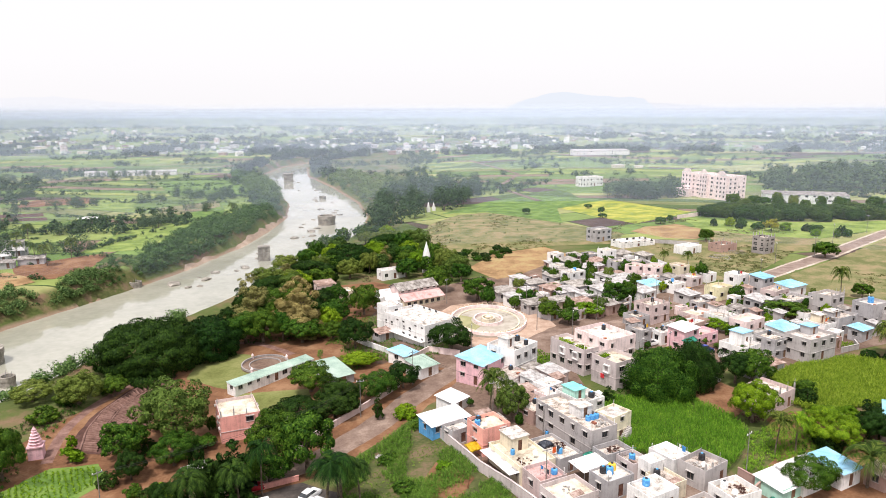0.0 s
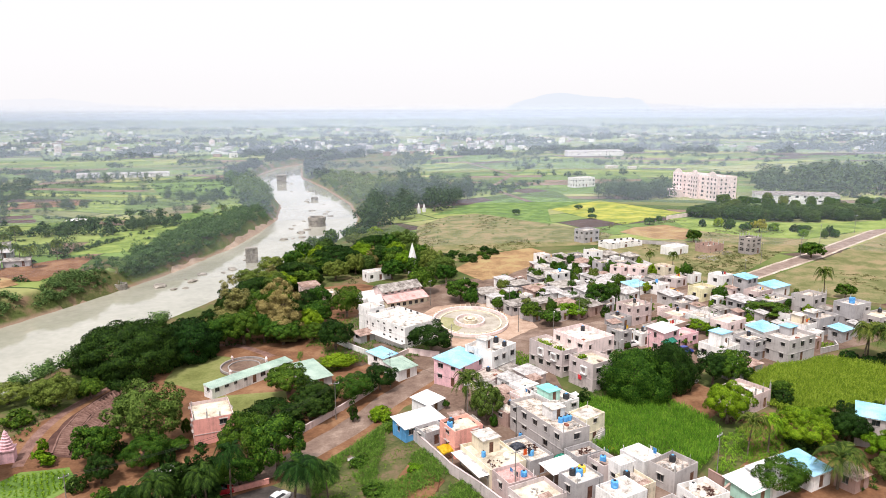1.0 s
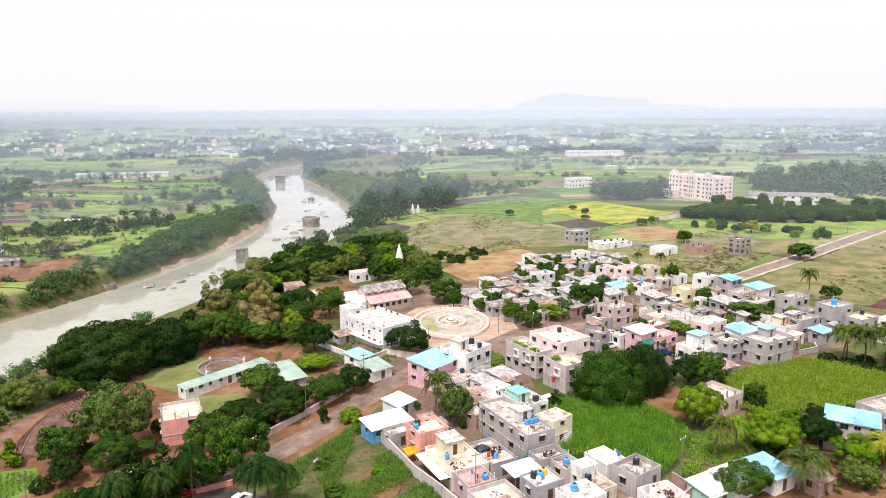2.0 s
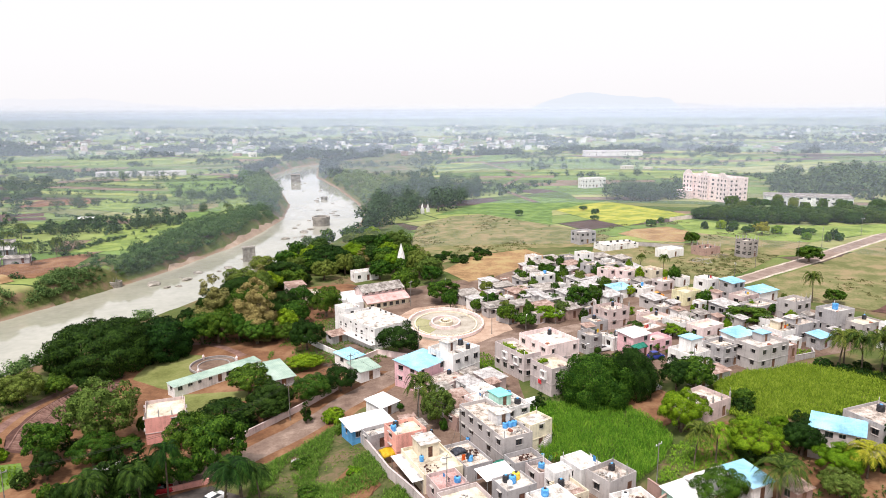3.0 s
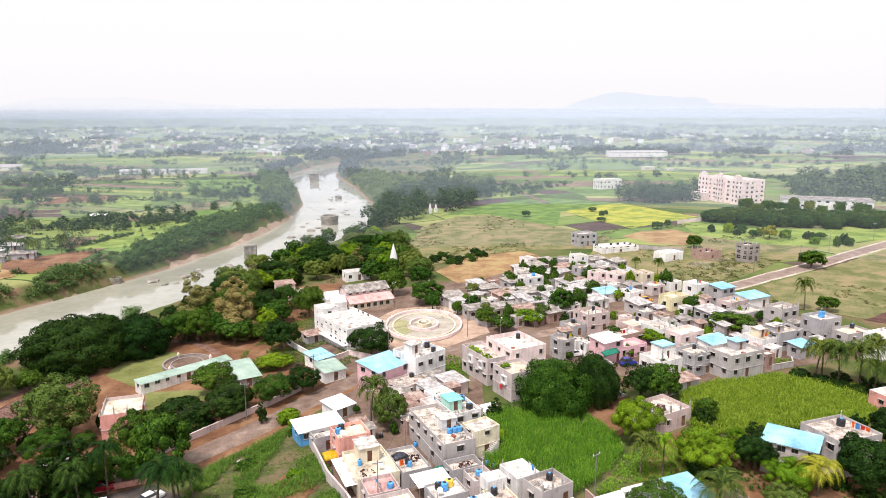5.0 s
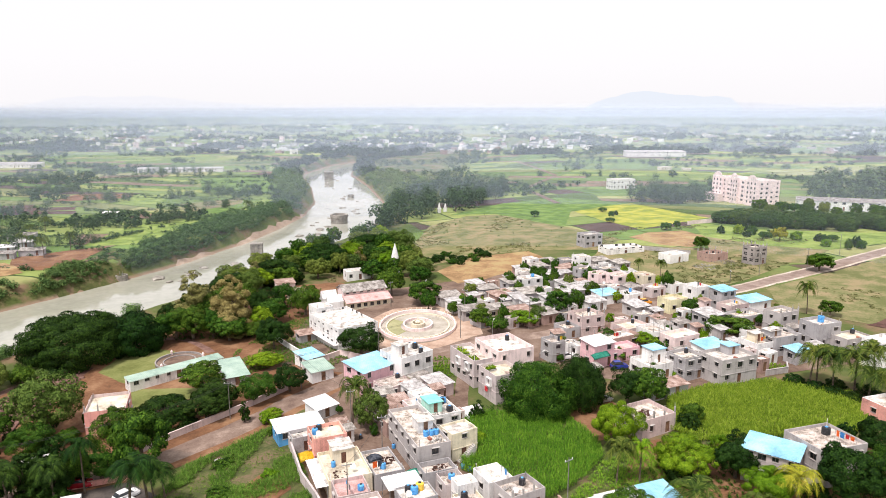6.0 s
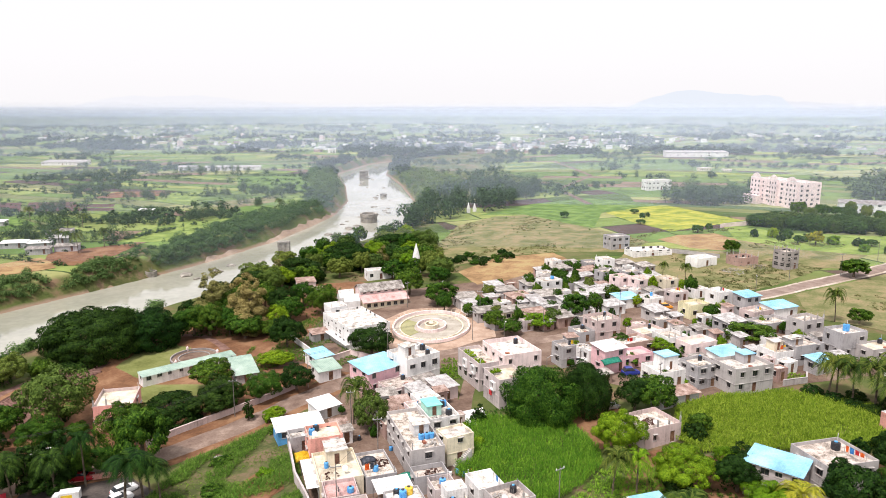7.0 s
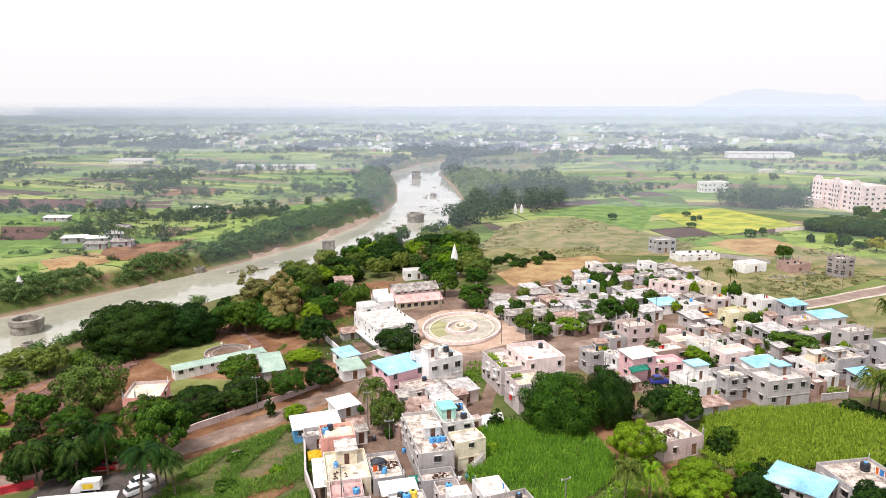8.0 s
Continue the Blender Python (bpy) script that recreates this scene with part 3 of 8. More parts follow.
patch("green_field", [(-2, 392), (26, 440), (60, 470), (104, 438), (66, 404), (60, 350), (24, 394)], CROP, "green crop field beyond the pasture", 0.06)
patch("flower_field", [(68, 404), (86, 425), (104, 440), (134, 376), (116, 358), (94, 340), (80, 368)], MUSTARD, "bright yellow-green flowering crop field", 0.07)
patch("tan_field", [(86, 318), (96, 330), (112, 334), (120, 312), (108, 294), (96, 300)], BARE, "tan ploughed field at the edge of town", 0.07)
patch("dry_field", [(112, 204), (115, 227.4), (148.2, 254.4), (198.2, 300.4), (320, 409), (300, 240), (170, 190), (130, 190)], DRYGRASS, "dull green pasture beside the outgoing road", 0.06)
patch("dry_field", [(60, 256), (70, 288), (86, 300), (110, 292), (130, 284), (140, 270), (112, 238), (92, 224), (78, 226)], DRYGRASS, "weedy building plots at the edge of town", 0.055)
patch("brown_field", [(128, 190), (140, 200), (170, 206), (176, 188), (150, 178)], FURROW, "dark red-brown ploughed field", 0.1)
patch("green_field", [(120, 363), (142, 338), (191, 331), (250, 350), (222, 322), (186, 305), (158, 289), (136, 297), (118, 316)], LIGHTCROP, "green field edged with yellow flowers by the road", 0.09)
patch("bare_field", [(118, 316), (136, 297), (158, 289), (140, 264), (128, 266), (112, 284)], DRYGRASS, "bare brownish plot beside the outgoing road", 0.1)
patch("lime_yard", [(28, 129), (29, 134), (32, 136.5), (33, 133), (32, 128.5)], WHITEYARD, "whitewashed concrete yard beside the lane", 0.14, "yard")
patch("crop_field", [(-152, 286), (-156, 311), (-157, 349), (-138, 373), (-130, 365), (-124, 316), (-126, 294), (-140, 289)], LIGHTCROP, "bright yellow-green crop field above the river", 0.080)
patch("green_field", [(-153, 376), (-153, 407), (-137, 427), (-119, 378), (-130, 365)], CROP, "fresh green crop field above the river", 0.087)
patch("crop_field", [(-226, 417), (-248, 461), (-207, 469), (-187, 419)], LIGHTCROP, "yellow-green crop strip across the river", 0.094)
patch("dry_field", [(-175, 420), (-147, 454), (-137, 427), (-153, 384)], DRYGRASS, "dull olive field across the river", 0.101)
patch("green_field", [(-236, 575), (-180, 597), (-132, 493), (-153, 472), (-190, 483)], CROP, "large green crop field near the river bend", 0.108)
patch("crop_field", [(-136, 428), (-122, 473), (-115, 439), (-116, 408), (-118, 380)], LIGHTCROP, "light green crop strip along the river scrub", 0.115)
patch("red_field", [(-165, 260), (-147, 281), (-139, 286), (-134, 260), (-138, 241), (-150, 240)], EARTH, "red-brown ploughed plot above the river", 0.122)
patch("grassy_bank", [(-133, 233), (-132, 279), (-118, 261), (-116, 251), (-124, 231)], GRASS, "rough green grass on the river bank", 0.129)
patch("pink_field", [(-266, 426), (-269, 457), (-232, 468), (-223, 444), (-257, 421)], EARTH, "bare reddish strip between the crops", 0.136)
patch("brown_field", [(-259, 392), (-231, 400), (-224, 388), (-250, 380)], FURROW, "dark purple-brown ploughed strip", 0.143)
patch("brown_field", [(-246, 378), (-220, 384), (-214, 373), (-242, 368)], FURROW, "dark ploughed strip beside a green one", 0.150)
patch("brown_field", [(-349, 380), (-293, 395), (-265, 361), (-313, 347)], FURROW, "wide dark ploughed field across the river", 0.157)
patch("brown_field", [(-289, 396), (-262, 404), (-234, 368), (-262, 362)], FURROW, "dark ploughed field among green strips", 0.164)
patch("brown_field", [(-255, 293), (-225, 301), (-207, 270), (-224, 263)], FURROW, "dark brown ploughed field by the farm", 0.171)
patch("ochre_field", [(-171, 232), (-161, 251), (-149, 244), (-142, 236), (-153, 219)], BARE, "ochre stubble field above the river", 0.178)
patch("green_field", [(-217, 256), (-194, 268), (-178, 242), (-190, 232)], CROP, "green crop field by the farm", 0.185)
patch("green_field", [(-173, 223), (-170, 230), (-152, 212), (-153, 205)], CROP, "small bright green plot near the river", 0.192)
patch("green_field", [(-299, 333), (-261, 348), (-218, 321), (-227, 311), (-261, 298)], CROP, "long green field across the river", 0.199)
patch("river_ledge", [(-109, 284), (-107, 300), (-101, 318), (-100, 330), (-100, 352), (-99, 385), (-98, 417), (-97.5, 440), (-93, 438), (-93, 417), (-94, 385), (-95, 352), (-96.5, 326), (-99, 314), (-103.5, 301), (-105.5, 284)], SAND, "bare pinkish rock ledge at the water's edge", 0.45, "bank", wobble=1.2)
patch("river_ledge", [(-119, 240), (-116, 248), (-113, 260), (-108, 262), (-109, 254), (-113, 244)], SAND, "bare sandy landing at the water's edge", 0.45, "bank", wobble=0.8)
patch("river_ledge", [(-143, 183), (-134, 201), (-130, 212), (-126, 220), (-124, 218), (-127, 208), (-131, 198), (-139, 182)], SAND, "strip of bare sandy bank", 0.45, "bank", wobble=0.6)

# ---- houses ----
DICE = random.Random(7)
PLACED = []


def facade(bm, p0, p1, z0, z1, holes, depth=0.16):
    """A wall's outer face from p0 to p1, with openings (s0, s1, z0, z1) set back into it. The outside is to the right of the way."""
    p0, p1 = Vector((*p0, 0)), Vector((*p1, 0))
    u = (p1 - p0).normalized()
    inward = Vector((-u.y, u.x, 0))
    L = (p1 - p0).length
    ss = sorted({0, L, *[h[0] for h in holes], *[h[1] for h in holes]})
    zs = sorted({z0, z1, *[h[2] for h in holes], *[h[3] for h in holes]})

    def at(s, z, k=0.0):
        return bm.verts.new(p0 + u * s + inward * k + Vector((0, 0, z)))

    for sa, sb in zip(ss, ss[1:]):
        for za, zb in zip(zs, zs[1:]):
            sm, zm = (sa + sb) / 2, (za + zb) / 2
            if any(h[0] < sm < h[1] and h[2] < zm < h[3] for h in holes):
                continue
            bm.faces.new((at(sa, za), at(sb, za), at(sb, zb), at(sa, zb)))
    for a, b, c, d in holes:
        for q in (((a, c), (b, c)), ((b, c), (b, d)), ((b, d), (a, d)), ((a, d), (a, c))):
            (s1, t1), (s2, t2) = q
            bm.faces.new((at(s1, t1), at(s2, t2), at(s2, t2, depth), at(s1, t1, depth)))
    return p0, u, inward


def oriented_box(bm, p0, u, inward, s0, s1, k0, k1, z0, z1):
    m = Matrix((u, inward, Vector((0, 0, 1)))).transposed().to_4x4()
    m.translation = p0
    for v in box(bm, s0, k0, z0, s1, k1, z1):
        v.co = m @ v.co


def window(parent, p0, u, inward, hole, shade_above=True, sill=True):
    a, b, c, d = hole
    bm = bmesh.new()
    t = 0.05
    for q in ((a, b, c, c + t), (a, b, d - t, d), (a, a + t, c + t, d - t), (b - t, b, c + t, d - t), ((a + b) / 2 - t / 2, (a + b) / 2 + t / 2, c + t, d - t)):
        oriented_box(bm, p0, u, inward, q[0], q[1], 0.06, 0.13, q[2], q[3])
    w = part("window", bm, FRAME, parent)
    bm = bmesh.new()
    oriented_box(bm, p0, u, inward, a, b, 0.135, 0.16, c, d)
    part("pane", bm, GLASS, w)
    if sill:
        bm = bmesh.new()
        oriented_box(bm, p0, u, inward, a - 0.08, b + 0.08, -0.08, -0.003, c - 0.07, c)
        part("sill", bm, CEMENT, w)
    if shade_above:
        bm = bmesh.new()
        oriented_box(bm, p0, u, inward, a - 0.12, b + 0.12, -0.34, -0.003, d + 0.1, d + 0.16)
        part("sunshade", bm, CEMENT, parent)


def rect_ring(bm, w, d, out, into, z0, z1):
    """A closed rectangular band, from out beyond the outline w by d to into within it."""
    rows = []
    for k, z in ((out, z0), (out, z1), (-into, z1), (-into, z0)):
        rows.append([bm.verts.new((sx * (w / 2 + k), sy * (d / 2 + k), z)) for sx, sy in ((-1, -1), (1, -1), (1, 1), (-1, 1))])
    for a, b in zip(rows, rows[1:] + rows[:1]):
        for i in range(4):
            bm.faces.new((a[i], a[(i + 1) % 4], b[(i + 1) % 4], b[i]))


def corrugated(w, d, z0, z1, pitch=0.34, depth=0.05, thick=0.02):
    """A ribbed sheet over w by d, falling from z1 at its back to z0 at its front."""
    bm = bmesh.new()
    n = max(4, int(w / pitch) * 2)
    top, low = [], []
    for i in range(n + 1):
        x = -w / 2 + w * i / n
        r = depth if i % 2 else 0.0
        top.append((bm.verts.new((x, -d / 2, z0 + r)), bm.verts.new((x, d / 2, z1 + r))))
        low.append((bm.verts.new((x, -d / 2, z0 + r - thick)), bm.verts.new((x, d / 2, z1 + r - thick))))
    for i in range(n):
        bm.faces.new((top[i][0], top[i + 1][0], top[i + 1][1], top[i][1]))
        bm.faces.new((low[i][0], low[i][1], low[i + 1][1], low[i + 1][0]))
        bm.faces.new((low[i][0], low[i + 1][0], top[i + 1][0], top[i][0]))
        bm.faces.new((top[i][1], top[i + 1][1], low[i + 1][1], low[i][1]))
    return bm


def holes_for(L, z_floor, storeys, high, door=False, every=2.7, miss=0.15, wide=1.0):
    out = []
    for s in range(storeys):
        n = max(1, int(L / every))
        for i in range(n):
            mid = L * (i + 0.5) / n + DICE.uniform(-0.15, 0.15)
            z = z_floor + s * high
            if door and s == 0 and i == n // 2:
                out.append((mid - 0.5, mid + 0.5, z + 0.02, z + 2.05, True))
            elif DICE.random() > miss and mid > 0.8 and L - mid > 0.8:
                k = wide / 2 * DICE.choice([0.6, 0.8, 1.0, 1.0, 1.15])
                lo = DICE.choice([0.85, 1.0, 1.0, 1.25])
                out.append((mid - k, mid + k, z + lo, z + 2.1, False))
    return out


def house(x, y, rz, w, d, h, wall="cement", top="slab", label="", storeys=None, parapet=0.7, category="house", group="houses of the town", door_side=0,
          every=2.7, miss=0.15, band=None, stair=None, columns=0, shades=True, base=None, name="house", wide=1.2, eaves=0.35):
    """A house round its Empty: walls with set-back windows and a door, roof slab with parapet, or a sheet roof."""
    z = ground_z(x, y) if base is None else base
    ob = thing(name, x, y, z, rz, label, category, group)
    storeys = storeys or max(1, round(h / 2.9))
    sheet = top in ("blue", "green", "teal", "tin", "rust", "asbestos", "whitesheet")
    if sheet:
        parapet = 0.0
    wall_top = h - (0.1 if sheet else 0.0)
    high = (h - parapet) / storeys
    bm = bmesh.new()
    corners = [(-w / 2, -d / 2), (w / 2, -d / 2), (w / 2, d / 2), (-w / 2, d / 2)]
    todo = []
    for i in range(4):
        p0, p1 = corners[i], corners[(i + 1) % 4]
        L = w if i % 2 == 0 else d
        hs = holes_for(L, 0.25, storeys, high, i == door_side, every, miss, wide)
        f = facade(bm, p0, p1, -0.8, wall_top, [q[:4] for q in hs])
        todo.append((f, hs))
    part("wall", bm, WALLS[wall], ob)
    for f, hs in todo:
        for q in hs:
            if q[4]:
                bm = bmesh.new()
                oriented_box(bm, *f, q[0], q[1], 0.08, 0.14, q[2], q[3])
                part("door", bm, DOOR, ob)
            else:
                window(ob, *f, q[:4], shades and y < 240, y < 165)
    if sheet:
        bm = corrugated(w + 2 * eaves, d + 2 * eaves, h - 0.08, h + 0.12 + 0.08 * d)
        part("roof", bm, ROOFS[top], ob)
        bm = bmesh.new()
        for s in (-1, 1):
            v = [bm.verts.new(p) for p in ((s * w / 2 - 0.06, -d / 2, wall_top), (s * w / 2 + 0.06, -d / 2, wall_top), (s * w / 2 + 0.06, d / 2, wall_top), (s * w / 2 - 0.06, d / 2, wall_top), (s * w / 2 - 0.06, d / 2, wall_top + 0.08 * d), (s * w / 2 + 0.06, d / 2, wall_top + 0.08 * d))]
            for q in ((0, 1, 5, 4), (1, 2, 5), (0, 4, 3), (2, 3, 4, 5)):
                bm.faces.new([v[i] for i in q])
        box(bm, -w / 2, d / 2 - 0.1, wall_top - 0.05, w / 2, d / 2, wall_top + 0.08 * d)
        part("gable", bm, WALLS[wall], ob)
    else:
        bm = bmesh.new()
        zr = h - parapet
        box(bm, -w / 2 + 0.13, -d / 2 + 0.13, zr - 0.14, w / 2 - 0.13, d / 2 - 0.13, zr)
        part("roof", bm, ROOFS[top], ob)
        bm = bmesh.new()
        rect_ring(bm, w, d, -0.003, 0.13, zr - 0.1, h + 0.02)
        part("parapet", bm, WALLS[band or wall], ob)
        for s in range(1, storeys):
            bm = bmesh.new()
            rect_ring(bm, w, d, 0.07, -0.003, s * high - 0.16, s * high - 0.02)
            part("ledge", bm, WALLS[band or wall], ob)
        if stair:
            sx, sy, sw, sd, sh, smat, stop = stair
            bm = bmesh.new()
            hole = (sw / 2 - 0.4, sw / 2 + 0.4, zr + 0.03, zr + 1.9)
            f = facade(bm, (sx - sw / 2, sy - sd / 2), (sx + sw / 2, sy - sd / 2), zr, zr + sh, [hole])
            facade(bm, (sx + sw / 2, sy - sd / 2), (sx + sw / 2, sy + sd / 2), zr, zr + sh, [])
            facade(bm, (sx + sw / 2, sy + sd / 2), (sx - sw / 2, sy + sd / 2), zr, zr + sh, [])
            facade(bm, (sx - sw / 2, sy + sd / 2), (sx - sw / 2, sy - sd / 2), zr, zr + sh, [])
            head = part("stair_room", bm, WALLS[smat], ob)
            bm = bmesh.new()
            oriented_box(bm, *f, hole[0], hole[1], 0.08, 0.14, hole[2], hole[3])
            part("door", bm, DOOR, head)
            bm = bmesh.new()
            box(bm, sx - sw / 2 - 0.2, sy - sd / 2 - 0.2, zr + sh, sx + sw / 2 + 0.2, sy + sd / 2 + 0.2, zr + sh + 0.13)
            part("roof", bm, ROOFS[stop], head)
    for i in range(columns):
        cx = -w / 2 + 0.15 + (w - 0.3) * (i % 4) / 3
        cy = -d / 2 + 0.15 if i < 4 else d / 2 - 0.15
        bm = bmesh.new()
        box(bm, cx - 0.12, cy - 0.12, h, cx + 0.12, cy + 0.12, h + DICE.uniform(0.7, 1.3))
        for q in (-0.08, 0.08):
            limb(bm, (cx + q, cy, h + 0.6), (cx + q + DICE.uniform(-0.1, 0.1), cy, h + 1.9), 0.02, 0.02, 4)
        part("column_stub", bm, CEMENT, ob)
    ob["roof_height"] = h - parapet
    PLACED.append((x, y, w, d, ob, sheet))
    return ob


def on_roof(ob, dx, dy):
    """The world place of a spot on a house's roof."""
    return ob.matrix_world @ Vector((dx, dy, ob["roof_height"]))


def water_tank(p, colour="blue", r=0.5, h=1.1):
    ob = thing("water_tank", p[0], p[1], p[2], 0, {"blue": "blue plastic water tank on a rooftop", "black": "black plastic water tank on a rooftop", "yellow": "yellow plastic water tank on a rooftop", "white": "white plastic water tank on a rooftop"}[colour], "water tank", "rooftop water tanks")
    bm = bmesh.new()
    rings = [(0, 0, 0, r * 0.96), (0, 0, 0.08, r)]
    for i in range(4):
        z = 0.1 + (h - 0.3) * i / 4
        rings += [(0, 0, z + 0.04, r), (0, 0, z + 0.08, r * 1.04), (0, 0, z + 0.14, r * 1.04), (0, 0, z + 0.18, r)]
    rings += [(0, 0, h - 0.12, r), (0, 0, h, r * 0.45)]
    tube(bm, rings, 14)
    part("body", bm, TANK[colour], ob)
    bm = bmesh.new()
    tube(bm, [(0, 0, h - 0.01, r * 0.4), (0, 0, h + 0.08, r * 0.4), (0, 0, h + 0.1, r * 0.3)], 12)
    part("lid", bm, TANK["black" if colour != "black" else "blue"], ob)
    return ob


def shed_roof(x, y, rz, w, d, h, top, label, fall=0.5, posts=True, name="lean_to", category="shelter"):
    """A sheet roof on posts."""
    ob = thing(name, x, y, None, rz, label, category, "sheet-roofed shelters")
    part("roof", corrugated(w, d, h, h + fall), ROOFS[top], ob)
    for sx in (-1, 1):
        for sy in (-1, 1):
            bm = bmesh.new()
            tube(bm, [(sx * (w / 2 - 0.2), sy * (d / 2 - 0.15), -0.5, 0.06), (sx * (w / 2 - 0.2), sy * (d / 2 - 0.15), h + (fall if sy > 0 else 0) + 0.03, 0.06)], 6)
            part("post", bm, STEEL, ob)
    return ob


def wall_run(line, h=1.8, t=0.2, wall="cement", label="grey cement compound wall", pillars=3.0, name="compound_wall"):
    """A free-standing wall along a line, with pillars and a coping."""
    x0, y0 = line[0]
    ob = thing(name, x0, y0, 0, 0, label, "wall", "compound walls")
    ob.matrix_world = Matrix.Translation((x0, y0, ground_z(x0, y0)))
    g0 = ground_z(x0, y0)
    for a, b in zip(line, line[1:]):
        a, b = Vector(a), Vector(b)
        n = max(1, round((b - a).length / pillars))
        for i in range(n):
            p, q = a.lerp(b, i / n), a.lerp(b, (i + 1) / n)
            u = (q - p).normalized()
            side = Vector((-u.y, u.x))
            bm = bmesh.new()
            L = (q - p).length
            zp, zq = ground_z(*p) - g0, ground_z(*q) - g0

            def at(s, k, z):
                c = p + u * s + side * k
                return bm.verts.new((c.x - x0, c.y - y0, z + zp + (zq - zp) * s / L))

            for s0, s1, k, za, zb in ((0.15, L - 0.15, t / 2, -0.6, h), (-0.16, 0.145, t / 2 + 0.06, -0.6, h + 0.12), (0.1, L - 0.1, t / 2 + 0.05, h + 0.004, h + 0.08)):
                v = [at(s, kk, z) for z in (za, zb) for s, kk in ((s0, -k), (s1, -k), (s1, k), (s0, k))]
                for f in ((3, 2, 1, 0), (4, 5, 6, 7), (0, 1, 5, 4), (1, 2, 6, 5), (2, 3, 7, 6), (3, 0, 4, 7)):
                    bm.faces.new([v[j] for j in f])
            part("panel", bm, WALLS[wall], ob)
    return ob

# ---- trees ----


def leaf_mesh(lobes, count, size, rng, flat=0.5, droop=0.0, rugged=0.46, squash=0.85):
    """Small pointed leaf sprays on and within uneven clumps: the triangles, and the way that each spray's clump faces there.
    lobes: a list of (x, y, z, rx, rz), or one full crown (centre height, radius, half height, clumps)."""
    subs = []
    if isinstance(lobes, tuple):
        cz, rx, rz, n = lobes
        for i in range(n):
            z = 1 - 2 * (i + 0.5) / n
            if z < -0.5:
                continue
            t, q = i * 2.39996, math.sqrt(1 - z * z)
            d = Vector((q * math.cos(t), q * math.sin(t), z))
            if rng.random() < 0.12:
                continue
            f = 0.82 + rugged * noise.noise(d * 1.6 + Vector((cz * 3.1, rx * 1.7, 0))) + 0.2 * noise.noise(d * 4.2 + Vector((rx, cz, 3))) + rng.uniform(-0.1, 0.06)
            subs.append((d.x * rx * f, d.y * rx * f, max(cz + d.z * rz * f, 0.5), *d, rx * rng.uniform(0.13, 0.27), rz * 0.5))
    else:
        for lx, ly, lz, rx, rz in lobes:
            n = max(8, int(20 * (rx / max(q[3] for q in lobes)) ** 2))
            d = rng.normal(size=(n, 3))
            d[:, 2] = np.where(d[:, 2] < -0.35, -d[:, 2] * 0.6, d[:, 2])
            d /= np.linalg.norm(d, axis=1)[:, None]
            for q in d:
                k = rng.uniform(0.62, 0.98)
                subs.append((lx + q[0] * rx * k, ly + q[1] * rx * k, lz + q[2] * rz * k, *q, rx * rng.uniform(0.24, 0.42), rz))
    subs = np.array(subs)
    weights = subs[:, 6] ** 2
    L = subs[rng.choice(len(subs), count, p=weights / weights.sum())]
    dirs = rng.normal(size=(count, 3)) + L[:, 3:6] * 0.6 + np.array([0, 0, 0.35])
    dirs /= np.linalg.norm(dirs, axis=1)[:, None]
    depth = np.where(rng.random(count) < 0.85, rng.uniform(0.82, 1.08, count), rng.uniform(0.2, 0.9, count))
    depth += np.where(rng.random(count) < 0.06, 0.18, 0.0)
    rad = np.stack([L[:, 6], L[:, 6], np.minimum(L[:, 6], L[:, 7] * 0.6) * squash], 1)
    pos = L[:, :3] + dirs * rad * depth[:, None]
    pos[:, 2] = np.maximum(pos[:, 2], 0.15)
    face = dirs + L[:, 3:6] * 0.35 + rng.normal(size=(count, 3)) * 0.22
    face /= np.linalg.norm(face, axis=1)[:, None]
    nrm = face * (1 - 0.6 * flat) + rng.normal(size=(count, 3)) * 0.38
    nrm[:, 2] += flat * 0.6
    nrm /= np.linalg.norm(nrm, axis=1)[:, None]
    a = np.cross(nrm, rng.normal(size=(count, 3)))
    a /= np.linalg.norm(a, axis=1)[:, None]
    b = np.cross(nrm, a)
    s = (size * rng.uniform(0.6, 1.35, count))[:, None]
    tipdrop = np.array([0, 0, -droop])
    v = np.stack([pos - a * s * 0.6 + b * s * 0.5, pos - a * s * 0.6 - b * s * 0.5, pos + a * s * 0.9 + tipdrop * s], 1)
    return leaf_faces(v, face)


def leaf_faces(v, face):
    """Triangles turned to the side that their clump faces."""
    g = np.cross(v[:, 1] - v[:, 0], v[:, 2] - v[:, 0])
    turned = (g * face).sum(1) < 0
    v[turned] = v[turned][:, ::-1]
    return v.reshape(-1, 3), face


def leaf_object(name, v, face, material, parent=None):
    """One mesh of leaf sprays, shaded as the clumps that they form."""
    count = len(face)
    me = bpy.data.meshes.new(name)
    me.vertices.add(count * 3)
    me.vertices.foreach_set("co", v.astype(np.float32).ravel())
    me.loops.add(count * 3)
    me.loops.foreach_set("vertex_index", np.arange(count * 3, dtype=np.int32))
    me.polygons.add(count)
    me.polygons.foreach_set("loop_start", np.arange(0, count * 3, 3, dtype=np.int32))
    me.materials.append(material)
    me.update(calc_edges=True)
    me.polygons.foreach_set("use_smooth", np.ones(count, dtype=bool))
    me.normals_split_custom_set_from_vertices(np.repeat(face, 3, 0).astype(np.float32))
    ob = new(name, me)
    if parent:
        ob.parent = parent
    return ob


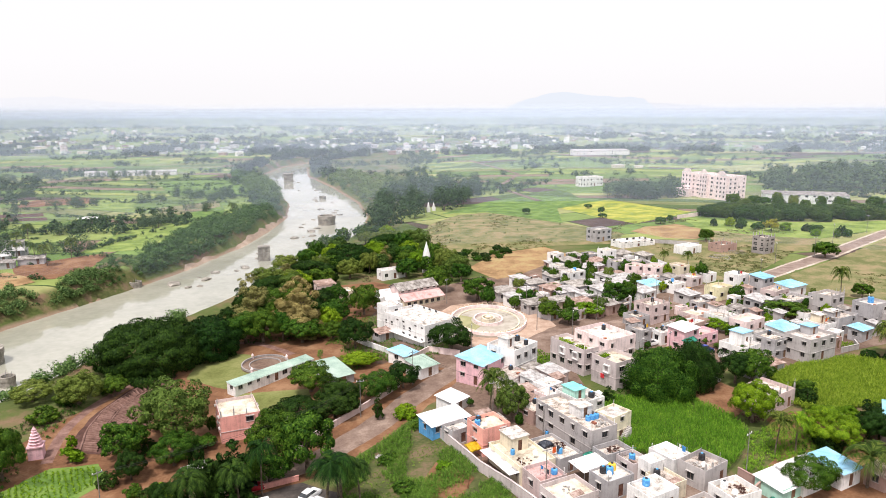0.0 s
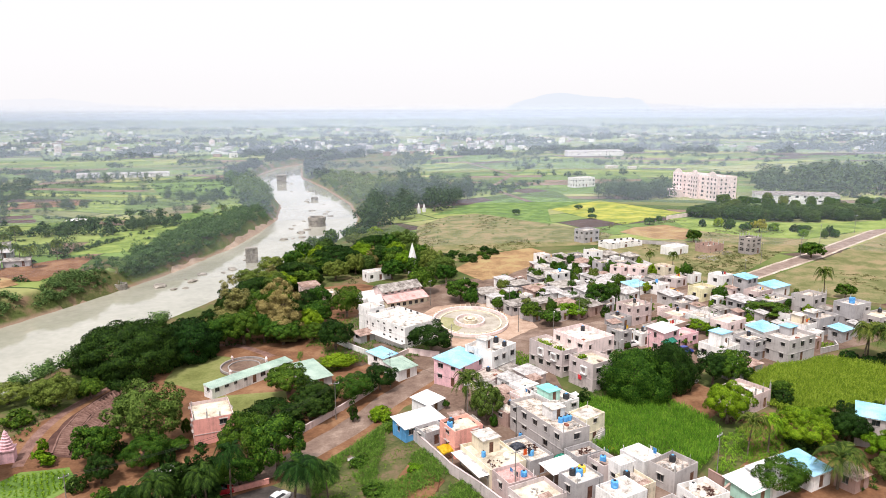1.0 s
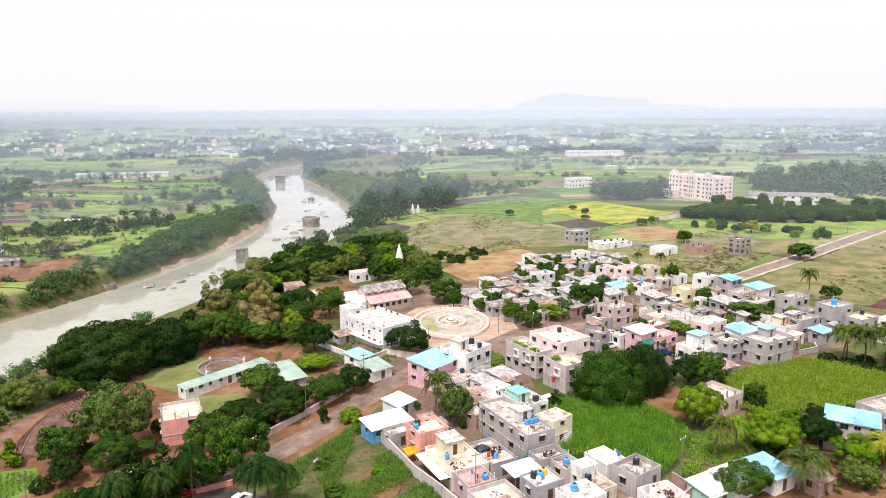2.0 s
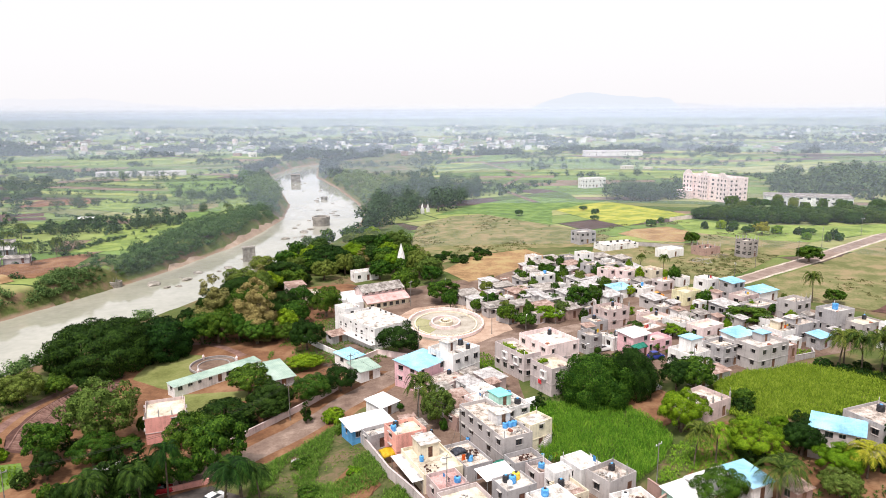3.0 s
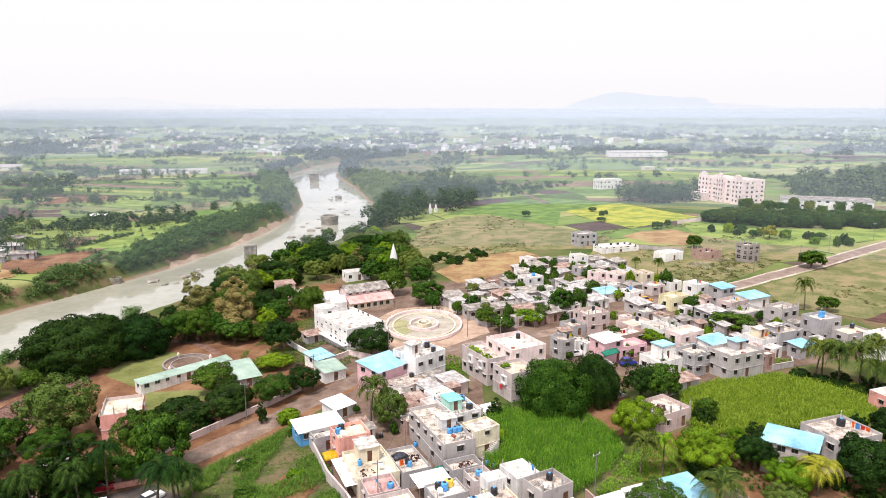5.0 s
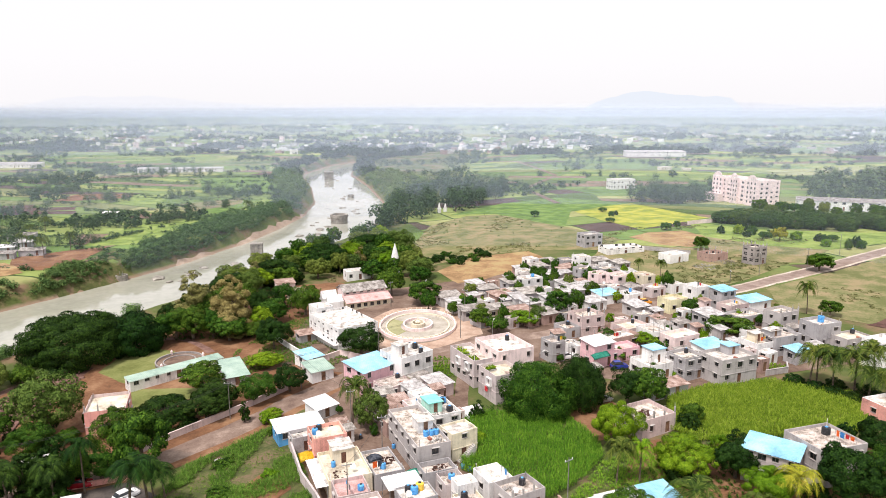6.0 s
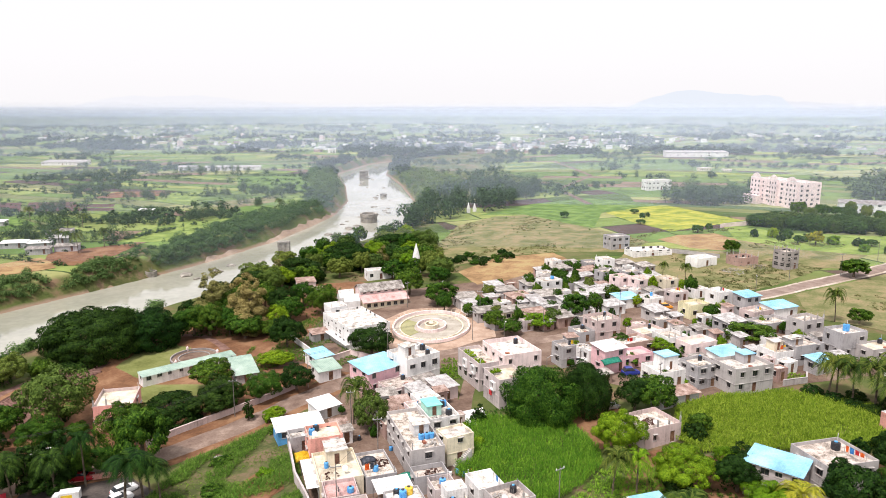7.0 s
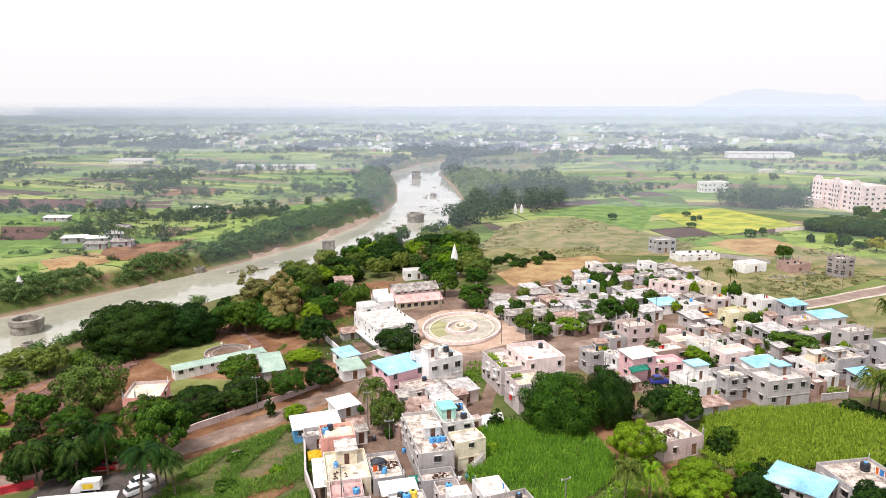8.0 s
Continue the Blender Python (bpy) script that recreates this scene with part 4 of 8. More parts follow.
def tree_proto(kind, seed, h, r, leaves, size, lean=0.0):
    """A broadleaf tree: tapered trunk with limbs, and a crown of leaf sprays. h: height, r: crown radius."""
    rng = np.random.default_rng(seed)
    shape, mat = kind
    lobes = []
    if shape == "round":
        base, n = h * 0.55, 9
        lobes.append((0, 0, h - r * 0.75, r * 0.7, r * 0.62))
        for i in range(n):
            t = 2 * math.pi * i / n + rng.uniform(-0.3, 0.3)
            k = rng.uniform(0.45, 0.62) * r
            lobes.append((k * math.cos(t), k * math.sin(t), h - r * rng.uniform(0.75, 1.25), r * rng.uniform(0.34, 0.5), r * rng.uniform(0.3, 0.45)))
        for i in range(7):
            t, k = 2 * math.pi * i / 7 + rng.uniform(-0.3, 0.3), rng.uniform(0.5, 0.66) * r
            lobes.append((k * math.cos(t), k * math.sin(t), max(h * 0.28, h - r * 1.6), r * rng.uniform(0.3, 0.42), max(h * 0.2, r * 0.3)))
    elif shape == "spread":
        base = h * 0.5
        for i in range(15):
            t, k = rng.uniform(0, 2 * math.pi), math.sqrt(rng.uniform(0.02, 0.62)) * r
            lobes.append((k * math.cos(t), k * math.sin(t), h * rng.uniform(0.66, 0.78) + (1 - k / r) * h * 0.12, r * rng.uniform(0.24, 0.36), h * rng.uniform(0.15, 0.22)))
        for i in range(9):
            t, k = 2 * math.pi * i / 9 + rng.uniform(-0.2, 0.2), r * rng.uniform(0.68, 0.8)
            lobes.append((k * math.cos(t), k * math.sin(t), h * rng.uniform(0.34, 0.5), r * rng.uniform(0.2, 0.3), h * rng.uniform(0.18, 0.28)))
    elif shape == "dome":
        base = h * 0.4
        for i in range(26):
            t = i * 2.4
            f = (i + 0.5) / 26
            k = math.sqrt(f) * r * 0.86
            z = h * (0.86 - 0.62 * f ** 1.5)
            lobes.append((k * math.cos(t), k * math.sin(t), z + rng.uniform(-0.04, 0.04) * h, r * rng.uniform(0.2, 0.28), min(h * 0.2, r * 0.24)))
    elif shape == "tall":
        base = h * 0.3
        for i in range(11):
            f = i / 10
            t = rng.uniform(0, 2 * math.pi)
            k = r * 0.5 * (1 - f * 0.6)
            lobes.append((k * math.cos(t), k * math.sin(t), h * (0.18 + 0.7 * f), r * (0.68 - 0.4 * f), h * 0.13))
    else:
        base = h * 0.2
        for i in range(7):
            t, k = rng.uniform(0, 2 * math.pi), rng.uniform(0.1, 0.55) * r
            lobes.append((k * math.cos(t), k * math.sin(t), h * rng.uniform(0.35, 0.7), r * rng.uniform(0.35, 0.5), h * rng.uniform(0.25, 0.36)))
    ob = thing("tree", 0, 0, -500)
    bm = bmesh.new()
    tr = max(0.1, 0.035 * h + 0.02 * r)
    fork = Vector((lean * h * 0.2, 0, base * 0.75))
    limb(bm, (0, 0, -0.4), fork * 0.5 + Vector((0.1, 0.05, 0)), tr * 1.25, tr, 8)
    limb(bm, fork * 0.5 + Vector((0.1, 0.05, 0)), fork, tr, tr * 0.8, 8)
    for q in lobes[:8]:
        mid = fork.lerp(Vector(q[:3]), 0.55) + Vector((0, 0, 0.1 * h))
        limb(bm, fork, mid, tr * 0.55, tr * 0.3, 5)
        limb(bm, mid, q[:3], tr * 0.3, tr * 0.1, 5)
    part("trunk", bm, BARK, ob)
    crown = lobes
    if shape == "dome":
        crown = (h * 0.34, r, h * 0.64, 170)
    elif shape == "round":
        crown = (h * 0.57, r, h * 0.43, 95)
    elif shape == "bush":
        crown = (h * 0.38, r, h * 0.6, 70)
    v, f = leaf_mesh(crown, leaves, size, rng, flat=0.55 if shape == "spread" else 0.35, droop=0.3 if shape == "tall" else 0.0, rugged=0.26 if shape == "dome" else 0.46, squash=0.5 if r > 7.5 else 0.85)
    leaf_object("crown", v, f, LEAF[mat], ob)
    return ob


def palm_proto(seed, h, fronds=18, reach=3.0, mat="mid"):
    rng = np.random.default_rng(seed)
    ob = thing("palm_tree", 0, 0, -500)
    bm = bmesh.new()
    prev = Vector((0, 0, -0.4))
    bend = rng.uniform(-0.5, 0.5, 2)
    for i in range(6):
        f = (i + 1) / 6
        nxt = Vector((bend[0] * f * f, bend[1] * f * f, h * f))
        limb(bm, prev, nxt, 0.17 - 0.07 * (f - 1 / 6), 0.17 - 0.07 * f, 8)
        prev = nxt
    part("trunk", bm, BARK, ob)
    verts, faces = [], []
    for i in range(fronds):
        t = 2 * math.pi * i / fronds + rng.uniform(-0.2, 0.2)
        rise, hang = rng.uniform(0.2, 2.3), rng.uniform(0.0, 0.2)
        d = Vector((math.cos(t), math.sin(t), 0))
        side = Vector((-d.y, d.x, 0))
        spine, n = [], 20
        for k in range(n + 1):
            s = k / n
            spine.append(prev + d * reach * s * (1 - 0.12 * s) + Vector((0, 0, reach * (rise * 0.8 * s - (0.35 + 0.62 * rise + hang) * s ** 2.3))))
        for k in range(n):
            a, b = spine[k], spine[k + 1]
            ln = reach * 0.27 * math.sin(math.pi * (0.12 + 0.84 * (k + 0.5) / n)) + 0.08
            for sg in (-1, 1):
                tip = a.lerp(b, 3.2) + side * sg * ln * 0.75 + Vector((0, 0, -ln * rng.uniform(0.15, 0.5)))
                j = len(verts)
                verts += [a, a.lerp(b, 0.9), tip + (b - a) * 0.25, tip]
                faces.append((j, j + 1, j + 2, j + 3))
            j = len(verts)
            wv = side * 0.04
            verts += [a - wv, a + wv, b + wv, b - wv]
            faces.append((j, j + 1, j + 2, j + 3))
    mesh_from("crown", verts, faces, LEAF[mat], ob)
    return ob


LEAF["palm"] = leaf("leaf_palm", (0.014, 0.03, 0.005), (0.045, 0.08, 0.011), (0.14, 0.17, 0.03))
PROTO = {}
for key, kind, seed, h, r, leaves, size in (
    ("banyan", ("dome", "dark"), 1, 10.0, 13.0, 52000, 0.3), ("banyan_b", ("dome", "dark"), 2, 8.0, 8.0, 26000, 0.27),
    ("dome", ("dome", "dark"), 3, 9.0, 7.0, 36000, 0.2), ("dome_b", ("dome", "mid"), 23, 9.0, 7.0, 36000, 0.2), ("round", ("round", "dark"), 19, 8.0, 5.0, 17000, 0.21), ("round_b", ("round", "mid"), 4, 8.0, 4.6, 20000, 0.17),
    ("leafy", ("round", "mid"), 5, 7.0, 4.0, 7500, 0.25), ("lime", ("round", "bright"), 6, 6.0, 3.8, 9000, 0.21), ("lime_full", ("round", "bright"), 26, 6.0, 3.8, 30000, 0.12),
    ("olive", ("tall", "olive"), 7, 11.0, 4.4, 26000, 0.16), ("brown", ("tall", "brown"), 8, 11.0, 4.4, 26000, 0.16),
    ("neem", ("round", "pale"), 9, 8.0, 4.6, 12000, 0.22), ("tall", ("tall", "dark"), 10, 10.0, 3.4, 12000, 0.21),
    ("shrub", ("bush", "mid"), 11, 2.6, 2.0, 2600, 0.2), ("shrub_lime", ("bush", "bright"), 12, 2.6, 2.0, 2600, 0.2),
    ("shrub_dark", ("bush", "dark"), 13, 3.0, 2.2, 2600, 0.22), ("yellow", ("round", "yellow"), 14, 5.0, 3.2, 3500, 0.34),
    ("wood", ("dome", "grove"), 15, 9.0, 5.4, 5200, 0.44), ("wood_b", ("round", "mid"), 16, 9.0, 5.0, 4600, 0.44), ("wood_c", ("round", "mid"), 17, 8.0, 4.4, 3800, 0.44),
    ("cypress", ("tall", "bright"), 18, 5.0, 1.2, 3000, 0.2),
):
    PROTO[key] = (tree_proto(kind, seed, h, r, leaves, size), h, r)
for key, seed, h, fronds, reach, mat in (("palm", 31, 6.0, 22, 3.4, "palm"), ("palm_b", 32, 5.0, 20, 3.2, "palm"), ("palm_yellow", 33, 5.0, 16, 3.2, "yellow"), ("palm_dark", 34, 7.0, 30, 2.8, "dark"), ("palm_pale", 35, 5.5, 16, 2.6, "bright")):
    PROTO[key] = (palm_proto(seed, h, fronds, reach, mat), h, reach)

WORDS = {
    "banyan": "huge spreading dark green tree by the river", "banyan_b": "wide spreading dark green riverside tree", "round": "dense round dark green tree", "round_b": "full green broadleaf tree",
    "dome_b": "large dense green shade tree with a rounded crown", "dome": "large dense dark green shade tree", "leafy": "leafy mid-green garden tree", "lime": "bright yellow-green round tree", "lime_full": "full bright yellow-green tree beside the maize", "olive": "tall feathery olive-green tree", "brown": "tall feathery brownish tree", "neem": "pale grey-green tree with an open crown",
    "tall": "slender upright green tree", "shrub": "low green leafy shrub", "shrub_lime": "low bright green shrub", "shrub_dark": "low dark green shrub", "yellow": "small tree covered in yellow flowers",
    "wood": "dense dark green tree of the riverside grove", "wood_b": "spreading green tree of the riverside grove", "wood_c": "round green tree among the fields", "cypress": "narrow upright light green garden tree",
    "palm": "coconut palm with drooping green fronds", "palm_b": "short coconut palm with green fronds", "palm_yellow": "young palm with yellowing fronds", "palm_dark": "dark green palm tree", "palm_pale": "light green young palm"}
used = {}


def tree(key, x, y, r=None, h=None, group=""):
    """A tree of a kind, scaled to its crown radius and height."""
    proto, ph, pr = PROTO[key]
    k = (r or pr) / pr * (1.0 if "palm" in key else 0.87)
    kz = (h or ph * k) / ph
    spin = DICE.uniform(0, 360)
    if key not in used:
        used[key] = 1
        ob = proto
    else:
        ob = copy_thing(proto, Matrix.Identity(4))
    ob.matrix_world = pose(x, y, ground_z(x, y), 0, 0, spin) @ Matrix.Diagonal((k * DICE.uniform(0.9, 1.1), k * DICE.uniform(0.9, 1.1), kz, 1))
    ob.name = "palm_tree" if "palm" in key else "shrub" if "shrub" in key else "tree"
    return tagged(ob, WORDS[key], "palm" if "palm" in key else "shrub" if "shrub" in key else "tree", group)

# ---- the near houses ----
house(8.4, 145.2, 51, 9.0, 7.0, 5.0, "pink", "blue", "pink two-storey house under a pale blue sheet roof", door_side=3)
white_tall = house(15.4, 149.4, 48, 8.6, 7.6, 6.6, "white", "lime", "white three-storey house with a stair tower", storeys=2, stair=(-1.2, 0.8, 2.6, 2.6, 2.1, "white", "lime"), miss=0.3)
water_tank(on_roof(white_tall, 2.4, -2.0), "black")
water_tank(on_roof(white_tall, 3.2, 1.0), "black", 0.6, 1.3)
house(1.8, 130.6, 50, 4.6, 4.4, 2.4, "white", "whitesheet", "small white hut with a pale sheet roof")
house(0.2, 121.2, 34, 8.2, 4.6, 2.7, "blue", "whitesheet", "blue-walled shed house with a white sheet roof")
house(2.6, 116.9, 33, 4.6, 3.4, 2.9, "grey", "lime", "small grey cement annexe")
pink_house = house(7.9, 113.6, 30, 5.6, 5.2, 5.0, "coral", "cream", "coral pink two-storey house with a roof terrace")
water_tank(on_roof(pink_house, -1.9, 0.6), "blue")
water_tank(on_roof(pink_house, -1.0, 1.7), "black")
cream_terrace = house(12.8, 105.8, 28, 6.7, 9.4, 3.3, "cream", "cream", "cream single-storey house with a large flat terrace", parapet=0.5, stair=(0.2, 2.5, 3.2, 3.6, 2.4, "cream", "lime"))
water_tank(on_roof(cream_terrace, -1.6, 0.2), "blue", 0.35, 1.0)
shed_roof(9.0, 103.8, 28, 1.9, 9.0, 2.5, "whitesheet", "long white sheet lean-to behind the boundary wall", 0.1)
pink_terrace = house(15.6, 99.2, 27, 4.9, 5.0, 3.2, "blush", "pinkslab", "flat-roofed house with a rose-washed terrace", parapet=0.6)
water_tank(on_roof(pink_terrace, 1.4, -0.6), "blue", 0.5, 0.9)
yellow_terrace = house(18.4, 93.8, 29, 6.6, 5.4, 3.4, "mauve", "cream", "flat-roofed house with a yellowish terrace")
grey_long = house(23.2, 115.4, 29, 5.6, 15.2, 5.4, "cement", "slab", "long unpainted grey two-storey cement house", stair=(0.6, -0.6, 2.6, 3.0, 2.0, "white", "lime"), parapet=0.6, every=3.0)
for dx in (0.2, 1.2, 2.0):
    water_tank(on_roof(grey_long, dx, -3.2), "blue", 0.45, 1.0)
grey_low = house(18.6, 107.6, 30, 4.8, 8.0, 2.9, "grey", "slab", "low grey house with a cluttered roof terrace", parapet=0.5)
water_tank(on_roof(grey_low, -0.4, -1.6), "blue", 0.45, 1.0)
shed_roof(23.0, 101.4, 30, 5.6, 3.8, 2.9, "whitesheet", "bright white sheet roof between the houses", 0.3)
tank_house = house(25.6, 98.0, 30, 5.2, 4.2, 3.3, "grey", "lime", "grey cement house with several water tanks", parapet=0.35)
water_tank(on_roof(tank_house, -0.9, 0.9), "black")
water_tank(on_roof(tank_house, -0.2, 0.2), "blue", 0.55, 1.2)
water_tank(on_roof(tank_house, 0.9, 0.9), "yellow", 0.6, 1.1)
parapet_house = house(27.6, 106.1, 29, 5.3, 3.4, 3.1, "grey", "slab", "small grey flat-roofed house with a high parapet", parapet=0.8)
tank_small = house(30.2, 103.0, 30, 3.6, 3.8, 3.0, "mauve", "slab", "small brownish cement house")
water_tank(on_roof(tank_small, 0.2, 0.4), "blue", 0.5, 1.0)
house(32.4, 100.4, 30, 3.2, 2.6, 4.1, "white", "lime", "small white upstairs room", parapet=0.15)
house(36.4, 104.2, 32, 4.2, 5.0, 3.3, "white", "lime", "white flat-roofed house with a low parapet", parapet=0.5)
cream_low = house(33.6, 97.2, 30, 3.8, 4.6, 2.8, "cream", "slab", "cream house with a dusty terrace", parapet=0.5)
water_tank(on_roof(cream_low, -0.4, 1.4), "black", 0.5, 1.1)
white_front = house(30.6, 93.6, 30, 5.7, 4.6, 3.4, "white", "lime", "white house with a whitewashed roof", parapet=0.35)
water_tank(on_roof(white_front, -0.4, 1.0), "blue", 0.55, 1.1)
grey_unfinished = house(40.4, 100.7, 36, 5.8, 4.8, 3.5, "cement", "slab", "unfinished grey cement house with a high parapet", parapet=0.8, columns=3)
water_tank(on_roof(grey_unfinished, 1.2, 1.0), "black", 0.5, 1.1)
white_right = house(42.3, 93.2, 24, 5.4, 4.8, 3.3, "white", "slab", "white house with an open brown terrace", parapet=0.8)
water_tank(on_roof(white_right, -0.8, 1.2), "white", 0.55, 1.2)
house(36.0, 88.8, 30, 6.0, 4.4, 3.2, "cement", "slab", "grey flat-roofed house at the edge of the cluster")

# ---- the row behind ----
house(14.2, 140.8, 46, 6.7, 5.4, 2.9, "blush", "slab", "low blush-coloured house with a flat roof", parapet=0.3)
house(18.6, 138.4, 46, 3.6, 3.6, 2.9, "white", "tin", "small white room with a sheet roof")
house(21.2, 134.2, 40, 4.6, 4.0, 3.2, "white", "lime", "small white flat-roofed house", parapet=0.4)
house(15.4, 128.4, 40, 4.2, 4.4, 2.9, "mauve", "rust", "old house with a rusty sheet roof")
house(17.2, 124.0, 36, 4.4, 4.2, 2.8, "brick", "slab", "small unplastered brick room", parapet=0.3)
teal_house = house(25.6, 123.6, 32, 5.4, 7.4, 5.2, "white", "lime", "white two-storey house with a teal roof shelter", stair=(-1.0, 0.6, 2.6, 3.4, 1.9, "mint", "teal"))
water_tank(on_roof(teal_house, 1.6, -1.4), "black", 0.6, 1.0)
water_tank(on_roof(teal_house, 2.0, 2.4), "blue", 0.6, 1.1)
cream_pink = house(30.0, 115.8, 38, 5.0, 4.0, 5.0, "cream", "lime", "cream two-storey house with an outside stair", parapet=0.4)
house(23.2, 141.2, 42, 4.6, 5.0, 2.9, "blush", "tin", "small house with a pale sheet roof")
house(19.6, 143.2, 46, 4.4, 3.6, 2.8, "yellow", "asbestos", "small yellow-washed house with a grey sheet roof")
house(20.8, 129.4, 36, 4.0, 4.6, 3.2, "palepink", "lime", "pale pink flat-roofed house", parapet=0.4)
complex_a = house(29.6, 150.2, 33, 5.0, 10.8, 6.0, "mauve", "slab", "greyish-mauve two-storey house with boxed balconies", every=2.4)
complex_b = house(36.2, 140.8, 33, 6.4, 7.0, 6.0, "mauve", "cream", "greyish-mauve two-storey house with red curtains", every=2.4)
house(36.4, 151.4, 33, 8.6, 10.4, 7.9, "palepink", "lime", "large pale pink three-storey house", storeys=3, parapet=0.9)
house(47.4, 162.8, 33, 3.6, 4.6, 5.0, "grey", "slab", "narrow grey two-storey house")

# ---- the upper town ----
house(57.2, 160.2, 38, 6.0, 4.6, 5.6, "pink", "whitesheet", "pink house with a white roof and green awning")
house(62.4, 164.0, 32, 8.6, 4.4, 3.1, "pink", "pinkslab", "rose pink single-storey house with a terrace", parapet=0.6)
unfinished = house(56.6, 183.9, 33, 7.1, 6.2, 5.3, "blush", "slab", "unfinished house with column stubs on its roof", columns=7, parapet=0.8)
house(51.6, 180.6, 33, 4.4, 5.4, 2.9, "grey", "slab", "low grey cement house")
house(62.8, 172.4, 36, 10.0, 5.6, 3.3, "brick", "lime", "long unplastered brick house with a flat roof")
house(67.4, 180.3, 36, 7.7, 6.2, 3.3, "blush", "cream", "blush-coloured flat-roofed house with a terrace")
house(72.2, 176.1, 33, 5.6, 6.0, 3.7, "white", "slab", "white house with roof beams", columns=4)
house(77.8, 172.8, 34, 7.9, 5.0, 3.3, "palepink", "cream", "pale orange-pink house with a flat roof")
house(68.0, 153.6, 33, 6.4, 6.4, 3.7, "white", "lime", "white house with a blue-roofed upper room", stair=(1.2, 0.8, 3.6, 3.4, 3.0, "white", "blue"))
house(75.0, 153.6, 33, 5.4, 5.4, 5.1, "grey", "slab", "grey two-storey house with a sloping sunshade")
house(83.4, 152.8, 30, 9.6, 6.6, 5.6, "cement", "lime", "light grey two-storey cement house beside the maize", stair=(1.6, 1.4, 2.8, 2.6, 1.9, "grey", "blue"))
house(82.7, 163.4, 34, 7.0, 5.2, 3.7, "white", "blue", "white house with a pale blue sheet roof")
house(94.2, 168.0, 30, 6.4, 5.6, 3.7, "white", "slab", "long white house with a roof terrace", stair=(0, 1.0, 2.4, 2.4, 2.0, "cream", "lime"))
house(99.4, 170.4, 30, 8.0, 5.8, 4.6, "grey", "slab", "grey cement house with a light roof room", stair=(-1.5, 0.6, 3.4, 2.4, 1.5, "grey", "lime"))
house(101.4, 163.6, 32, 4.7, 3.4, 3.0, "grey", "blue", "small grey shed with a bright blue roof")
tower = house(104.6, 184.4, 33, 6.6, 5.0, 6.0, "cement", "slab", "grey two-storey cement house with a roof frame", columns=4)
balcony_house = house(110.0, 174.4, 28, 6.9, 5.6, 6.2, "grey", "lime", "grey two-storey house with balconies")
water_tank(on_roof(balcony_house, 0.8, 0.6), "blue", 0.7, 1.6)
house(116.0, 172.2, 28, 7.8, 5.0, 3.3, "cement", "cream", "low cement annexe with a flat roof", parapet=0.4)
house(118.0, 161.0, 30, 7.0, 5.6, 6.0, "white", "lime", "plain white two-storey corner house")
house(89.5, 208.6, 36, 5.0, 5.2, 6.2, "white", "lime", "white two-storey house at the road")
house(96.4, 206.6, 34, 5.6, 4.4, 5.6, "grey", "blue", "grey two-storey house with a blue sheet roof")
house(97.8, 200.4, 36, 8.0, 4.8, 3.4, "blush", "slab", "long low blush-coloured house by the street")
house(104.2, 204.4, 32, 8.1, 5.0, 3.3, "white", "blue", "white house with a long blue sheet roof")
house(98.4, 191.6, 34, 9.5, 5.6, 3.1, "grey", "slab", "long grey single-storey house")
house(89.0, 191.4, 35, 6.3, 5.4, 3.0, "grey", "tin", "low grey house with a sheet roof")
house(82.0, 202.9, 33, 6.5, 5.0, 4.0, "yellow", "cream", "pale yellow house at the street")
house(95.2, 268.4, 34, 9.1, 6.0, 3.2, "white", "lime", "plain white box-like store building", miss=1.0)
house(122.0, 263.0, 32, 6.0, 5.4, 6.4, "raw", "slab", "unfinished grey three-storey concrete building", storeys=3, every=2.4, columns=8, wide=1.5)

# ---- the riverside compound and school ----
house(-39.4, 125.8, 24, 7.2, 8.6, 5.2, "coral", "cream", "weathered brick-red house with a pale flat roof", parapet=0.6, band="blush", columns=3, miss=0.4)
school = house(-6.1, 177.2, 42, 11.2, 17.0, 5.9, "white", "lime", "large white three-storey school building", storeys=3, every=2.3, parapet=0.5, group="school buildings", wide=0.9, shades=False, miss=0.4)
bm = bmesh.new()
box(bm, -6.8, -8.4, 1.7, -5.604, 7.6, 1.84)
part("canopy", bm, WALLS["white"], school, "long thin concrete canopy over the ground floor")
house(-14.8, 186.8, 40, 4.8, 5.6, 6.8, "white", "lime", "white stair tower at the end of the school", storeys=3, group="school buildings", miss=0.6, parapet=0.4)
house(-15.6, 176.4, 40, 5.0, 3.4, 2.4, "grey", "rust", "lean-to shed with rusty sheets beside the school")


